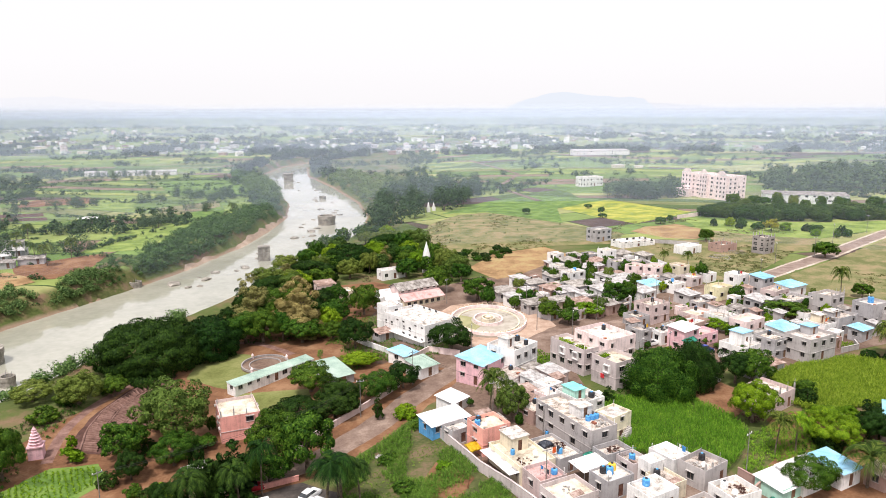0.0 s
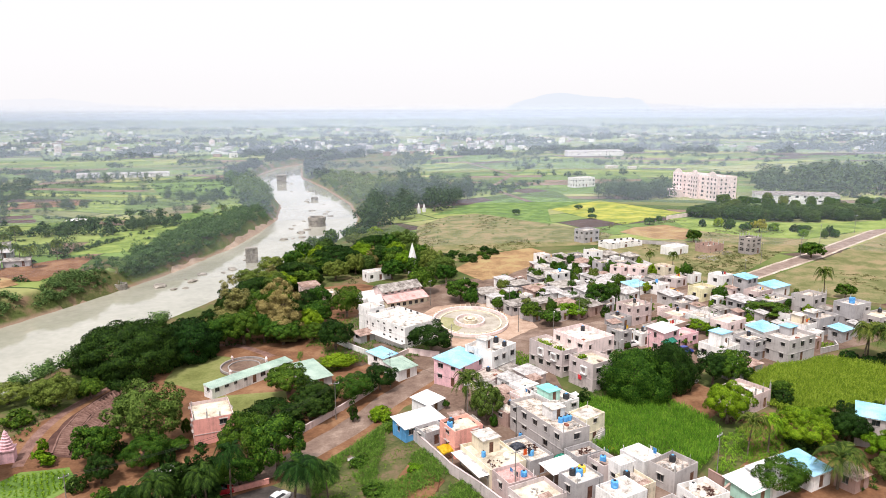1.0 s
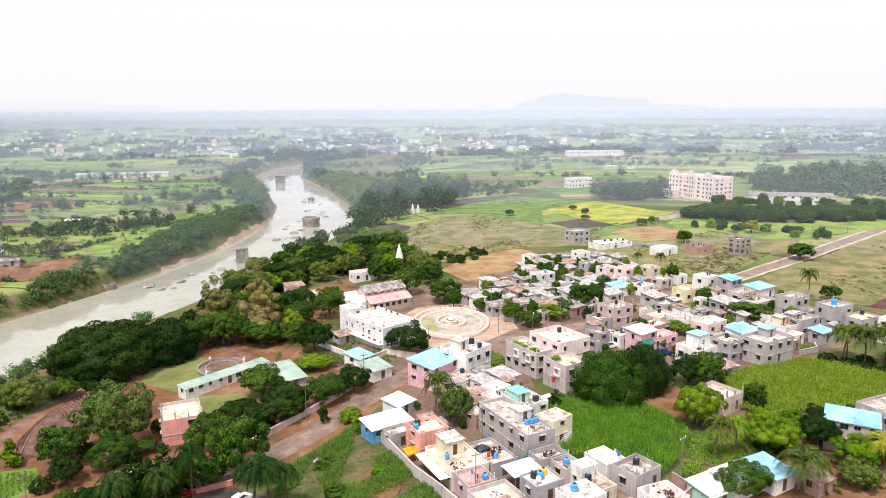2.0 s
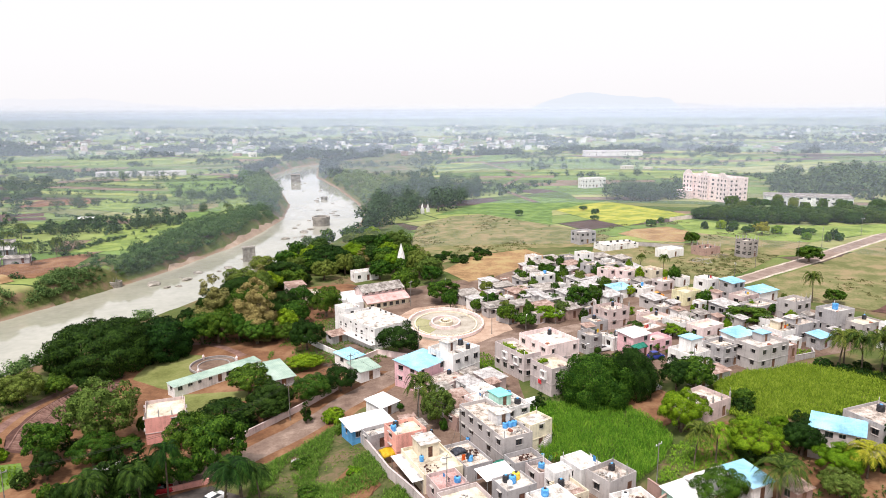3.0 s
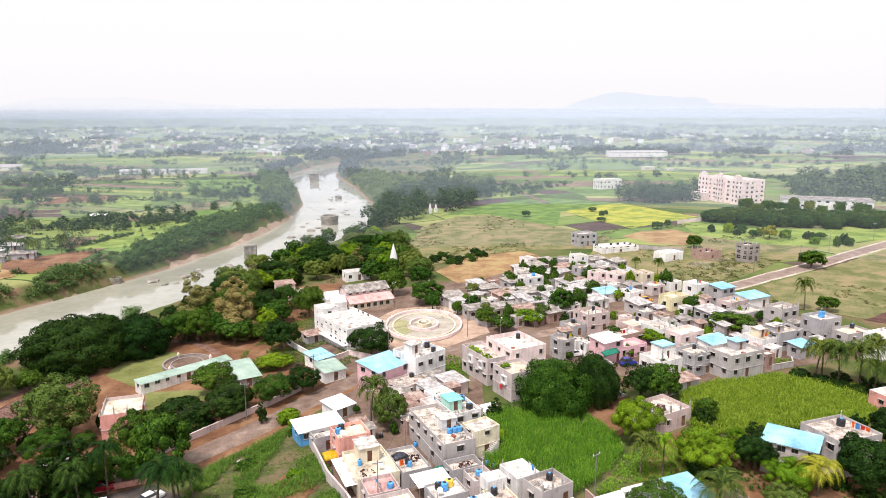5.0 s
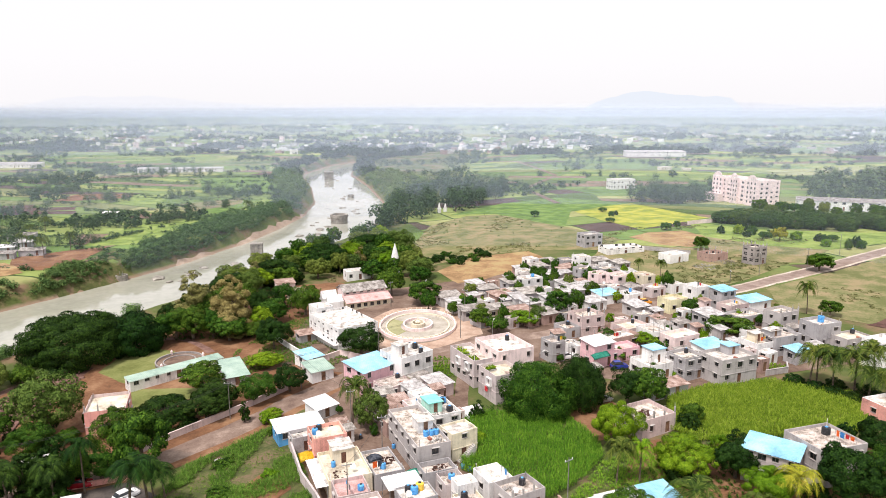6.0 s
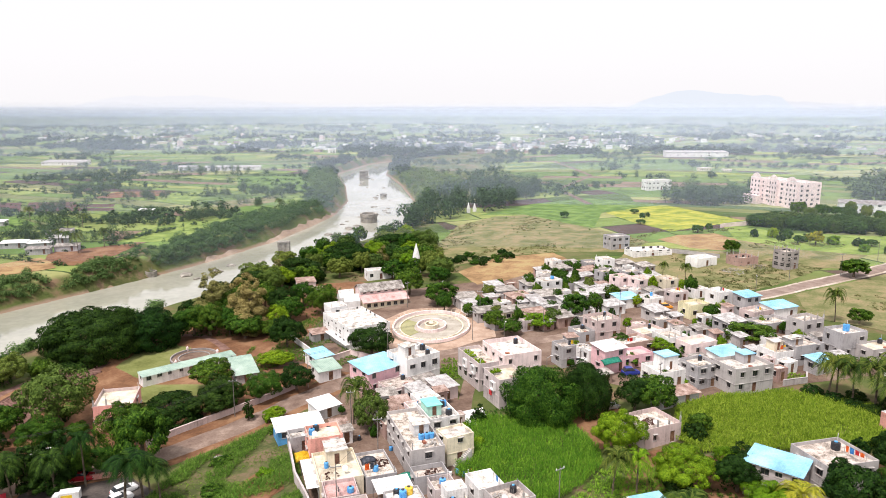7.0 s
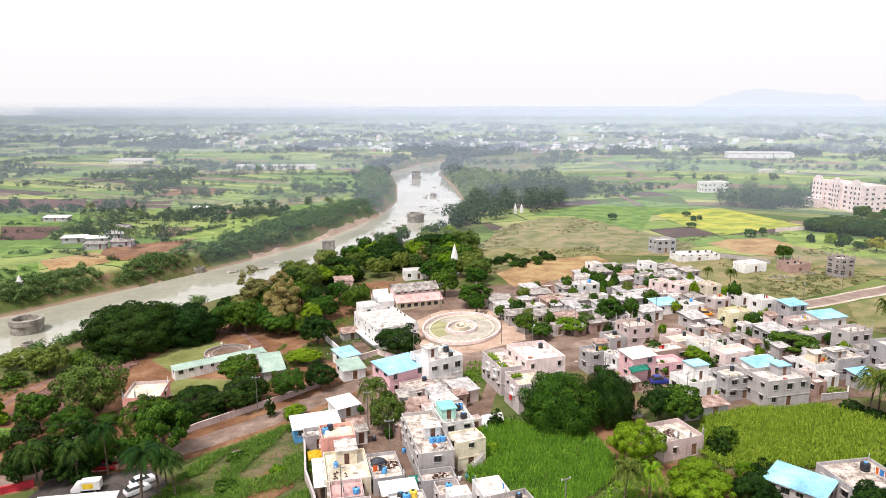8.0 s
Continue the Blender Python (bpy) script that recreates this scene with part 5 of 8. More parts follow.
def gabled_hall(x, y, rz):
    """A hall with a raised nave under a dark ridge roof, a lower aisle in front and two white gabled porches at its end."""
    ob = thing("school_hall", x, y, None, rz, "pale pink hall with a dark ridge roof and low front aisle", "hall", "school buildings")
    w, n = 13.6, 3.0
    bm = bmesh.new()
    for p0, p1 in (((-w / 2, -n), (w / 2, -n)), ((w / 2, -n), (w / 2, n)), ((w / 2, n), (-w / 2, n)), ((-w / 2, n), (-w / 2, -n))):
        facade(bm, p0, p1, -0.8, 5.0, [])
    for sx in (-1, 1):
        tri = [bm.verts.new(p) for p in ((sx * w / 2, -n, 5.0), (sx * w / 2, n, 5.0), (sx * w / 2, 0, 6.5))]
        bm.faces.new(tri if sx > 0 else tri[::-1])
    part("nave_wall", bm, WALLS["palepink"], ob)
    for sy in (-1, 1):
        bm = bmesh.new()
        prof = [(sy * (n + 0.5), 4.78), (0.0, 6.55), (0.0, 6.7), (sy * (n + 0.5), 4.93)]
        ends = [[bm.verts.new((sx * (w / 2 + 0.4), py, pz)) for py, pz in prof] for sx in (-1, 1)]
        for i in range(4):
            bm.faces.new((ends[0][i], ends[0][(i + 1) % 4], ends[1][(i + 1) % 4], ends[1][i]))
        bm.faces.new(ends[0][::-1])
        bm.faces.new(ends[1])
        part("roof_slope", bm, ROOFS["asbestos"], ob, "dark weathered roof sheets")
    for i in range(6):
        bm = bmesh.new()
        cx = -w / 2 + w * (i + 0.5) / 6
        box(bm, cx - 0.5, -n - 0.05, 4.3, cx + 0.5, -n - 0.004, 4.7)
        part("window", bm, GLASS, ob)
    bm = bmesh.new()
    holes = [(1.0 + 2.1 * i, 2.2 + 2.1 * i, 0.8, 1.9) for i in range(6)]
    f = facade(bm, (-w / 2 - 0.2, -6.4), (w / 2 + 0.2, -6.4), -0.8, 2.4, holes)
    facade(bm, (w / 2 + 0.2, -6.4), (w / 2 + 0.2, -n), -0.8, 2.4, [])
    facade(bm, (-w / 2 - 0.2, -n), (-w / 2 - 0.2, -6.4), -0.8, 2.4, [])
    part("aisle_wall", bm, WALLS["cream"], ob)
    for q in holes:
        window(ob, *f, q, False, True)
    part("aisle_roof", slope_sheet(w + 1.2, -6.9, -n - 0.06, 2.3, 3.9), ROOFS["pinkslab"], ob, "faded pink lower roof")
    for px, py, pw, ph in ((-10.4, 0.2, 3.4, 5.4), (-10.0, -3.8, 3.0, 4.8)):
        bm = bmesh.new()
        prof = [(-pw / 2, -0.8), (pw / 2, -0.8), (pw / 2, ph * 0.62), (pw * 0.2, ph * 0.78), (0.0, ph), (-pw * 0.2, ph * 0.78), (-pw / 2, ph * 0.62)]
        ends = [[bm.verts.new((px + k, py + a, z)) for a, z in prof] for k in (-2.6, 2.2)]
        for i in range(7):
            bm.faces.new((ends[0][i], ends[1][i], ends[1][(i + 1) % 7], ends[0][(i + 1) % 7]))
        bm.faces.new(ends[0])
        bm.faces.new(ends[1][::-1])
        porch = part("porch", bm, WALLS["white"], ob, "white porch with a pointed stepped gable")
        bm = bmesh.new()
        box(bm, px - 2.66, py - 0.6, 0.1, px - 2.604, py + 0.6, 2.1)
        part("doorway", bm, DOOR, porch)
    return ob


def slope_sheet(w, y0, y1, z0, z1, t=0.12):
    """A sloping slab from (y0, z0) to (y1, z1)."""
    bm = bmesh.new()
    ends = [[bm.verts.new((sx * w / 2, py, pz)) for py, pz in ((y0, z0), (y1, z1), (y1, z1 + t), (y0, z0 + t))] for sx in (-1, 1)]
    for i in range(4):
        bm.faces.new((ends[0][i], ends[0][(i + 1) % 4], ends[1][(i + 1) % 4], ends[1][i]))
    bm.faces.new(ends[0][::-1])
    bm.faces.new(ends[1])
    return bm


gabled_hall(-9.4, 212.2, 34)
house(-9.6, 159.0, 50, 4.6, 5.2, 2.5, "white", "blue", "small white store with a blue sheet roof")
house(-4.8, 150.2, 40, 5.0, 5.6, 2.7, "white", "green", "low shed with a pale green sheet roof")
house(-24.6, 150.2, 36, 4.8, 9.6, 2.4, "grey", "green", "open shed with a grey-green sheet roof", miss=0.6)

# ---- single trees ----
tree("banyan", -70.8, 161.5, 14.0, 11.6)
tree("banyan_b", -59.6, 169.0, 8.6, 10.0)
tree("round_b", -52.5, 178.0, 5.2, 8.0)
tree("neem", -77.0, 139.0, 5.0, 6.6)
tree("leafy", -71.6, 143.6, 3.4, 4.6)
tree("neem", -88.0, 141.0, 4.4, 4.0)
tree("shrub", -80.0, 131.0, 3.4, 3.0)
tree("olive", -55.0, 194.0, 9.0, 15.0)
tree("brown", -39.6, 184.6, 8.6, 17.0)
tree("round_b", -48.0, 178.4, 5.5, 9.0)
tree("leafy", -37.3, 177.3, 5.4, 6.6)
tree("lime", -32.0, 186.0, 4.2, 6.4)
tree("leafy", -31.0, 193.0, 4.4, 7.0)
tree("round", -36.0, 200.0, 4.8, 8.0)
tree("round_b", -29.4, 178.6, 3.6, 4.6)
tree("leafy", -44.0, 205.0, 4.6, 8.0)
tree("round_b", -33.0, 209.0, 4.2, 7.4)
tree("banyan_b", -46.0, 240.0, 9.0, 9.0)
tree("banyan_b", -36.0, 262.0, 10.0, 10.0)
tree("banyan_b", -24.0, 284.0, 9.0, 9.5)
tree("banyan_b", -56.0, 222.0, 8.0, 8.0)
tree("lime_full", -27.0, 268.0, 6.0, 8.6)
tree("lime_full", -50.0, 232.0, 5.4, 6.6)
tree("neem", -12.0, 292.0, 6.0, 9.0)
tree("neem", 4.6, 241.0, 5.6, 7.6)
tree("leafy", 6.0, 232.0, 4.4, 6.4)
tree("round", -22.4, 170.4, 4.9, 7.6)
tree("round_b", -23.6, 200.0, 5.0, 9.0)
tree("round", 2.0, 163.7, 5.8, 7.1)
tree("leafy", -28.7, 143.3, 5.0, 6.2)
tree("lime", -19.9, 157.3, 4.1, 3.2)
tree("round", -21.0, 133.2, 4.7, 6.2)
tree("round_b", -14.0, 137.6, 4.2, 5.8)
tree("round", -8.7, 142.6, 4.0, 5.5)
tree("banyan_b", -28.1, 126.0, 6.3, 5.6)
tree("round", -21.4, 129.8, 5.5, 4.9)
tree("leafy", -22.8, 108.6, 5.4, 10.5)
tree("neem", -50.3, 122.4, 7.2, 11.0)
tree("leafy", -56.4, 115.0, 4.2, 7.2)
tree("round_b", -46.9, 112.8, 3.9, 5.8)
tree("cypress", -65.8, 114.6, 2.1, 5.3)
tree("round_b", -74.2, 108.3, 4.4, 9.0)
tree("dome_b", 43.2, 133.0, 7.4, 10.4)
tree("dome", 52.0, 137.4, 5.8, 10.0)
tree("leafy", 64.4, 138.6, 4.3, 7.1)
tree("lime_full", 56.8, 120.6, 4.6, 7.4)
tree("lime_full", 66.0, 111.4, 5.0, 5.8)
tree("palm_pale", 58.8, 108.5, 2.6, 5.7)
tree("palm", 55.3, 108.2, 3.0, 5.7)
tree("round_b", 55.2, 97.0, 3.6, 5.4)
tree("palm_b", 64.2, 97.4, 4.8, 5.4)
tree("round", 73.6, 111.0, 3.6, 5.8)
tree("palm", 9.0, 126.6, 4.0, 7.0)
tree("neem", 12.9, 124.6, 3.6, 7.0)
tree("palm", 98.6, 149.0, 4.2, 6.9)
tree("palm", 102.0, 146.4, 4.5, 7.1)
tree("palm", 105.6, 145.4, 4.5, 7.4)
tree("palm_b", 106.0, 140.6, 4.0, 5.5)
tree("palm", 110.0, 147.4, 4.2, 7.5)
tree("palm_b", 101.0, 151.6, 3.7, 6.2)
tree("palm_yellow", 80.0, 103.4, 3.6, 4.6)
tree("round", 87.4, 104.6, 5.0, 8.4)
tree("lime_full", 76.6, 104.4, 4.0, 4.8)
tree("neem", 73.6, 98.6, 3.2, 3.8)
tree("round", 75.2, 113.4, 3.5, 5.6)
tree("round", 61.1, 138.9, 4.0, 6.6)
tree("leafy", 50.1, 197.9, 4.1, 7.2)
tree("leafy", 55.6, 203.6, 2.7, 5.9)
tree("leafy", 62.3, 232.0, 2.9, 5.8)
tree("leafy", 84.7, 224.4, 2.4, 6.1)
tree("leafy", 85.9, 199.0, 2.6, 4.4)
tree("palm", 116.8, 199.9, 3.2, 7.0)
tree("leafy", 122.1, 198.1, 3.2, 4.2)
tree("leafy", 25.0, 199.2, 2.6, 5.2)
tree("leafy", 29.0, 186.5, 3.1, 5.2)
tree("leafy", 33.8, 181.8, 3.4, 4.2)
tree("lime", 40.2, 188.5, 4.3, 3.7)
tree("leafy", -1.8, 220.5, 5.0, 8.6)
tree("leafy", 10.5, 209.0, 5.2, 7.1)
tree("leafy", 13.1, 200.8, 2.9, 5.8)
tree("round_b", 35.3, 232.0, 1.9, 4.2)
tree("leafy", 25.8, 232.4, 1.9, 2.3)
tree("leafy", 49.8, 228.1, 1.9, 5.1)
tree("leafy", 45.9, 236.8, 2.9, 4.9)
tree("lime", 53.2, 140.1, 1.8, 5.4)
tree("lime", 69.8, 172.8, 3.3, 3.2)
tree("shrub", 60.8, 164.1, 4.2, 2.9)
tree("shrub", 55.6, 170.8, 1.8, 2.5)
tree("leafy", 91.8, 182.3, 6.4, 4.5)
tree("leafy", -28.4, 105.8, 3.9, 4.7)
tree("round_b", -28.7, 112.6, 4.9, 9.1)
tree("lime", -7.4, 128.7, 1.8, 2.3)
tree("shrub_lime", -8.0, 127.3, 1.7, 2.2)
tree("tall", -12.8, 127.8, 1.4, 4.7)
tree("leafy", 109.8, 288.5, 3.8, 5.3)
tree("yellow", 146.0, 308.0, 3.0, 5.4)
tree("wood_c", 140.0, 252.2, 4.7, 5.8)
tree("tall", 32.3, 129.4, 1.7, 4.0)
tree("tall", -33.4, 101.6, 4.2, 10.0)
tree("tall", -36.6, 98.6, 4.0, 9.0)
tree("tall", -31.6, 98.2, 3.2, 8.0)
tree("palm_dark", -17.4, 95.6, 4.0, 8.0)
tree("round", -36.0, 100.6, 2.8, 7.0)
tree("palm_dark", -28.6, 101.4, 2.8, 8.5)
tree("palm_dark", -39.6, 99.2, 2.4, 6.0)
tree("palm_dark", -15.4, 97.2, 3.8, 7.6)
tree("palm_dark", -12.6, 97.4, 2.6, 6.5)
tree("palm", 85.5, 240.6, 2.2, 5.0)
tree("palm_b", 79.4, 247.7, 2.1, 4.1)
tree("shrub_lime", -44.2, 101.7, 2.6, 2.6)
tree("shrub_dark", -55.3, 106.1, 1.8, 2.6)
tree("shrub", -49.8, 103.1, 1.7, 2.0)
tree("round_b", -31.6, 103.4, 2.8, 6.4)
tree("round_b", -76.0, 104.0, 4.2, 7.0)
tree("round", -80.0, 112.0, 4.4, 7.0)
tree("palm_dark", -16.4, 100.4, 2.6, 5.6)
tree("shrub_dark", 64.8, 109.6, 2.4, 3.2)
tree("shrub", 76.8, 115.8, 2.0, 2.6)
tree("round_b", 95.6, 108.0, 4.6, 7.0)
tree("round", 98.0, 116.6, 4.6, 7.4)
tree("shrub_dark", 70.4, 128.0, 2.2, 3.0)
tree("leafy", 71.6, 131.0, 2.2, 3.4)
tree("shrub", -74.0, 146.0, 2.6, 2.6)
tree("shrub_dark", -70.0, 152.0, 2.8, 2.8)
tree("shrub", -80.0, 140.0, 2.8, 3.0)
tree("shrub_lime", 33.5, 121.0, 1.4, 1.6)
tree("shrub_lime", -6.2, 126.6, 1.6, 1.8)
tree("shrub", -4.6, 122.4, 1.6, 1.5)
tree("shrub", -9.6, 110.4, 1.9, 1.4)
tree("shrub_lime", 0.2, 106.8, 1.6, 1.2)
tree("shrub", -6.0, 101.0, 2.2, 1.5)
tree("palm", 113.4, 143.0, 4.2, 6.9)
tree("palm_b", 110.0, 138.0, 4.0, 5.3)
tree("shrub_dark", 96.2, 150.6, 2.2, 1.9)
tree("shrub_dark", 99.2, 147.4, 2.2, 1.9)
tree("shrub_dark", 101.6, 144.4, 2.2, 1.9)
tree("shrub_dark", 104.2, 142.0, 2.2, 1.9)
tree("shrub_dark", 106.8, 138.6, 2.2, 1.9)
tree("shrub_dark", 109, 141.8, 2.2, 1.9)
tree("shrub_dark", 108, 145.6, 2.2, 1.9)
tree("shrub_dark", 112.6, 139.4, 2.2, 1.9)
tree("shrub_dark", 103.4, 148.8, 2.2, 1.9)
tree("round", -52.4, 108.2, 2.8, 5.0)
tree("round", -41.4, 96.4, 3.2, 6.0)
tree("palm_dark", -37.0, 95.4, 3.0, 7.0)
tree("palm_dark", -31.0, 97.6, 3.0, 6.6)
tree("shrub_dark", -46.0, 101.0, 2.2, 2.8)

# ---- more houses: the old quarter between the plaza and the pasture ----
OLD = [
    ("cement", "asbestos", 18.2, 208.6, 6.4, 3.0), ("white", "tin", 21.3, 201.3, 5.2, 3.0), ("cement", "asbestos", 25.6, 193.9, 5.4, 3.0), ("grey", "asbestos", 29.0, 187.6, 3.2, 2.6),
    ("white", "tin", 24.9, 223.6, 5.0, 3.0), ("grey", "asbestos", 29.0, 217.3, 6.2, 3.0), ("brick", "rust", 33.6, 210.3, 6.8, 3.0), ("white", "tin", 38.6, 208.0, 3.8, 2.8),
    ("grey", "asbestos", 42.4, 213.6, 7.6, 3.0), ("white", "tin", 49.0, 208.6, 7.0, 3.0), ("cream", "asbestos", 32.3, 195.3, 5.6, 3.0), ("brick", "rust", 39.3, 193.0, 7.2, 3.0),
    ("white", "tin", 42.3, 201.9, 4.4, 3.0), ("brick", "asbestos", 46.5, 191.9, 4.9, 3.0),
]
OLD2 = [
    ("white", "slab", 42.6, 261.5, 4.2, 3.0), ("white", "slab", 40.4, 241.7, 4.4, 3.0), ("grey", "asbestos", 45.0, 249.0, 6.6, 3.0), ("white", "slab", 42.2, 222.6, 7.0, 5.2), ("cement", "tin", 49.7, 237.2, 5.1, 3.0),
    ("grey", "slab", 55.6, 260.2, 4.8, 3.0), ("white", "slab", 60.6, 255.2, 4.8, 5.2), ("grey", "slab", 60.3, 236.4, 6.2, 5.2), ("mauve", "rust", 55.4, 247.9, 5.3, 3.0), ("cement", "asbestos", 67.0, 258.8, 6.6, 3.0),
]
OLD3 = [
    ("grey", "slab", 68.7, 246.0, 6.6, 3.0), ("grey", "tin", 54.6, 216.4, 7.6, 3.0), ("white", "tin", 60.2, 204.4, 6.4, 3.0), ("white", "blue", 64.6, 212.0, 6.8, 3.0), ("palepink", "slab", 64.2, 229.0, 5.1, 5.2),
    ("palepink", "slab", 70.0, 226.6, 5.6, 5.2), ("cement", "asbestos", 73.0, 219.8, 4.8, 3.0), ("white", "lime", 71.6, 212.4, 5.6, 3.0), ("cream", "slab", 77.8, 226.6, 4.7, 5.2), ("mauve", "lime", 79.6, 219.6, 5.4, 3.0),
]
OLD4 = [
    ("white", "slab", 86.0, 224.1, 4.6, 3.0), ("white", "tin", 54.0, 225.4, 6.0, 3.0), ("grey", "slab", 49.6, 229.0, 4.6, 3.0), ("cement", "asbestos", 49.2, 257.8, 5.0, 3.0),
    ("cement", "asbestos", 74.0, 254.0, 5.5, 3.0), ("white", "tin", 74.6, 239.4, 5.0, 3.0), ("grey", "asbestos", 36.2, 225.6, 4.8, 3.0), ("grey", "tin", 59.4, 222.0, 5.2, 3.0), ("cement", "tin", 71.6, 199.6, 5.3, 3.0),
]
TONE = {"cement": "grey cement", "grey": "dull grey", "white": "whitewashed", "brick": "raw brick", "cream": "cream", "mauve": "brownish", "palepink": "pale pink"}
TOPS = {"asbestos": "grey cement-sheet roof", "tin": "pale tin roof", "rust": "rusty sheet roof", "slab": "flat slab roof", "blue": "blue sheet roof", "lime": "whitewashed flat roof"}
for wall, top, x, y, w, h in OLD + OLD2 + OLD3 + OLD4:
    d = DICE.uniform(4.2, 5.4)
    house(x, y, 34 + DICE.uniform(-7, 7), w, d, h, wall, top, f"{'two-storey' if h > 4 else 'low'} {TONE[wall]} house with a {TOPS[top]}", parapet=0.5, group="houses of the old quarter", miss=0.25)

house(78.5, 286.0, 22, 16.0, 8.0, 1.9, "white", "lime", "long low white shed at the edge of town", parapet=0.4)
house(67.2, 299.0, 28, 8.4, 6.4, 5.4, "grey", "lime", "pale grey two-storey house by the pasture")
house(109.6, 270.6, 28, 8.6, 6.4, 2.9, "brick", "slab", "roofless red brick shell under construction", columns=8, parapet=1.4)
house(55.6, 99.0, 28, 7.2, 4.6, 2.6, "white", "whitesheet", "workshop with a wide pale sheet roof", miss=0.5)
house(50.6, 96.8, 30, 5.2, 4.6, 2.1, "mint", "whitesheet", "low teal-walled shed with a white sheet roof", miss=0.5)
house(60.6, 100.2, 28, 4.4, 5.6, 2.9, "white", "blue", "shed with a bright sky-blue sheet roof", miss=0.5)
house(66.6, 98.0, 30, 3.6, 3.2, 2.4, "brick", "rust", "small hut with a rusty pink sheet roof")
ruin = house(62.7, 128.0, 35, 7.8, 6.8, 3.6, "blush", "slab", "half-finished low house with bare roof beams", parapet=0.7, columns=4)
house(78.8, 110.8, -30, 7.6, 5.0, 5.4, "mauve", "blue", "two-storey house with an overhanging sky-blue sheet roof", every=1.7)
big_flat = house(87.2, 113.4, 25, 8.6, 7.6, 6.2, "cement", "slab", "large grey cement house with a flat dusty terrace", parapet=0.5)
water_tank(on_roof(big_flat, 1.6, 1.4), "black", 0.65, 1.2)
house(106.5, 134.6, 26, 6.6, 5.0, 3.4, "coral", "slab", "orange-red house with a white roof edge", band="white")
house(70.6, 144.0, 30, 5.2, 3.2, 2.4, "grey", "rust", "grey outhouse with loose rusty sheets")
small_grey = house(66.4, 141.6, 30, 3.2, 3.0, 3.4, "cement", "lime", "small grey cement pump room", parapet=0.2)
water_tank(on_roof(small_grey, 0.3, 0.2), "white", 0.6, 1.1)
house(-39.0, 151.6, 51, 22.0, 3.0, 2.3, "white", "green", "long grey stable with a pale green sheet roof", name="stable", category="stable", group="", every=2.4, miss=0.0, wide=1.4, shades=False, eaves=0.15)
house(-18.6, 245.4, 30, 9.6, 5.0, 3.4, "white", "lime", "white riverside pavilion among the trees")
house(-40.0, 229.0, 30, 6.0, 5.0, 3.4, "palepink", "rust", "pale pink cottage behind the trees")
house(-32.0, 218.0, 36, 5.4, 5.0, 3.4, "cream", "lime", "cream cottage near the school")
house(-40.6, 106.6, 40, 3.6, 2.8, 2.5, "white", "tin", "small white hut with a teal tarpaulin")
house(-23.6, 88.4, 24, 11.0, 5.0, 2.6, "white", "whitesheet", "shop building under a long white sheet roof")
campus = house(172.5, 448.0, -61, 36.0, 16.0, 14.0, "palepink", "lime", "large pale pink five-storey college building", storeys=5, every=3.3, miss=0.05, wide=1.7, group="college buildings", category="building", name="college_building", base=4.0, parapet=1.0)
house(216.0, 418.0, -14, 46.0, 11.0, 5.2, "white", "asbestos", "long white two-storey college block", storeys=2, every=4.0, wide=1.8, group="college buildings", category="building", name="college_building")
house(108.0, 520.0, 24, 18.0, 9.0, 7.0, "white", "lime", "white house group among the fields", storeys=2)
for x, y, w, d, rz, top, label in ((-187, 268, 10, 5, 24, "whitesheet", "farmhouse with a white sheet roof above the river"), (-176, 270, 9, 5, 24, "whitesheet", "farm shed with a pale sheet roof"), (-188, 297, 11, 6, 20, "asbestos", "farmhouse with a dark sheet roof"),
                                   (-167, 258, 9, 4, 24, "asbestos", "low farm shed with a grey roof"), (-160, 266, 9, 4.5, 20, "asbestos", "low farmhouse with a weathered roof"), (-176, 282, 8, 5, 14, "tin", "farm store with a pale roof"), (-241, 315, 13, 5, 14, "whitesheet", "long farm shed with a white roof"),
                                   (-188, 366, 9, 4, 14, "whitesheet", "white-roofed shed beside the crops"), (-284, 632, 24, 8, 16, "tin", "long white poultry shed"), (-258, 640, 26, 8, 16, "tin", "long pale poultry shed"), (-312, 628, 18, 8, 16, "tin", "long poultry shed among trees"),
                                   (-470, 662, 44, 16, 10, "tin", "large white greenhouse in the fields")):
    house(x, y, rz, w, d, 2.5 if y < 400 else 3.4, "grey" if y < 400 else "white", top, label, group="farm buildings", every=4.0, miss=0.3, category="farm building", name="farm_building")
for dx, bw in ((-13.5, 8.0), (0.0, 6.0), (13.5, 8.0)):
    bm = bmesh.new()
    holes = [(bw * (i + 0.3) / 3, bw * (i + 0.7) / 3, z + 1.0, z + 2.3) for i in range(3) for z in (0.0, 2.7, 5.4, 8.1, 10.8)]
    f = facade(bm, (dx - bw / 2, -9.6), (dx + bw / 2, -9.6), -0.8, 14.6, holes)
    facade(bm, (dx + bw / 2, -9.6), (dx + bw / 2, -8.004), -0.8, 14.6, [])
    facade(bm, (dx - bw / 2, -8.004), (dx - bw / 2, -9.6), -0.8, 14.6, [])
    bay = part("bay", bm, WALLS["palepink"], campus, "projecting pink bay of five storeys")
    for q in holes:
        bm = bmesh.new()
        oriented_box(bm, *f, q[0], q[1], 0.1, 0.16, q[2], q[3])
        part("pane", bm, GLASS, bay)
    bm = bmesh.new()
    box(bm, dx - bw / 2, -9.6, 14.604, dx + bw / 2, -7.7, 14.9)
    part("cornice", bm, WALLS["white"], bay)
    bm = bmesh.new()
    v = []
    for k in (-9.5, -9.1):
        for i in range(13):
            a = math.pi * i / 12
            v.append(bm.verts.new((dx - bw * 0.42 * math.cos(a), k, 14.904 + 2.4 * math.sin(a) ** 1.5)))
    bm.faces.new(v[:13][::-1])
    bm.faces.new(v[13:])
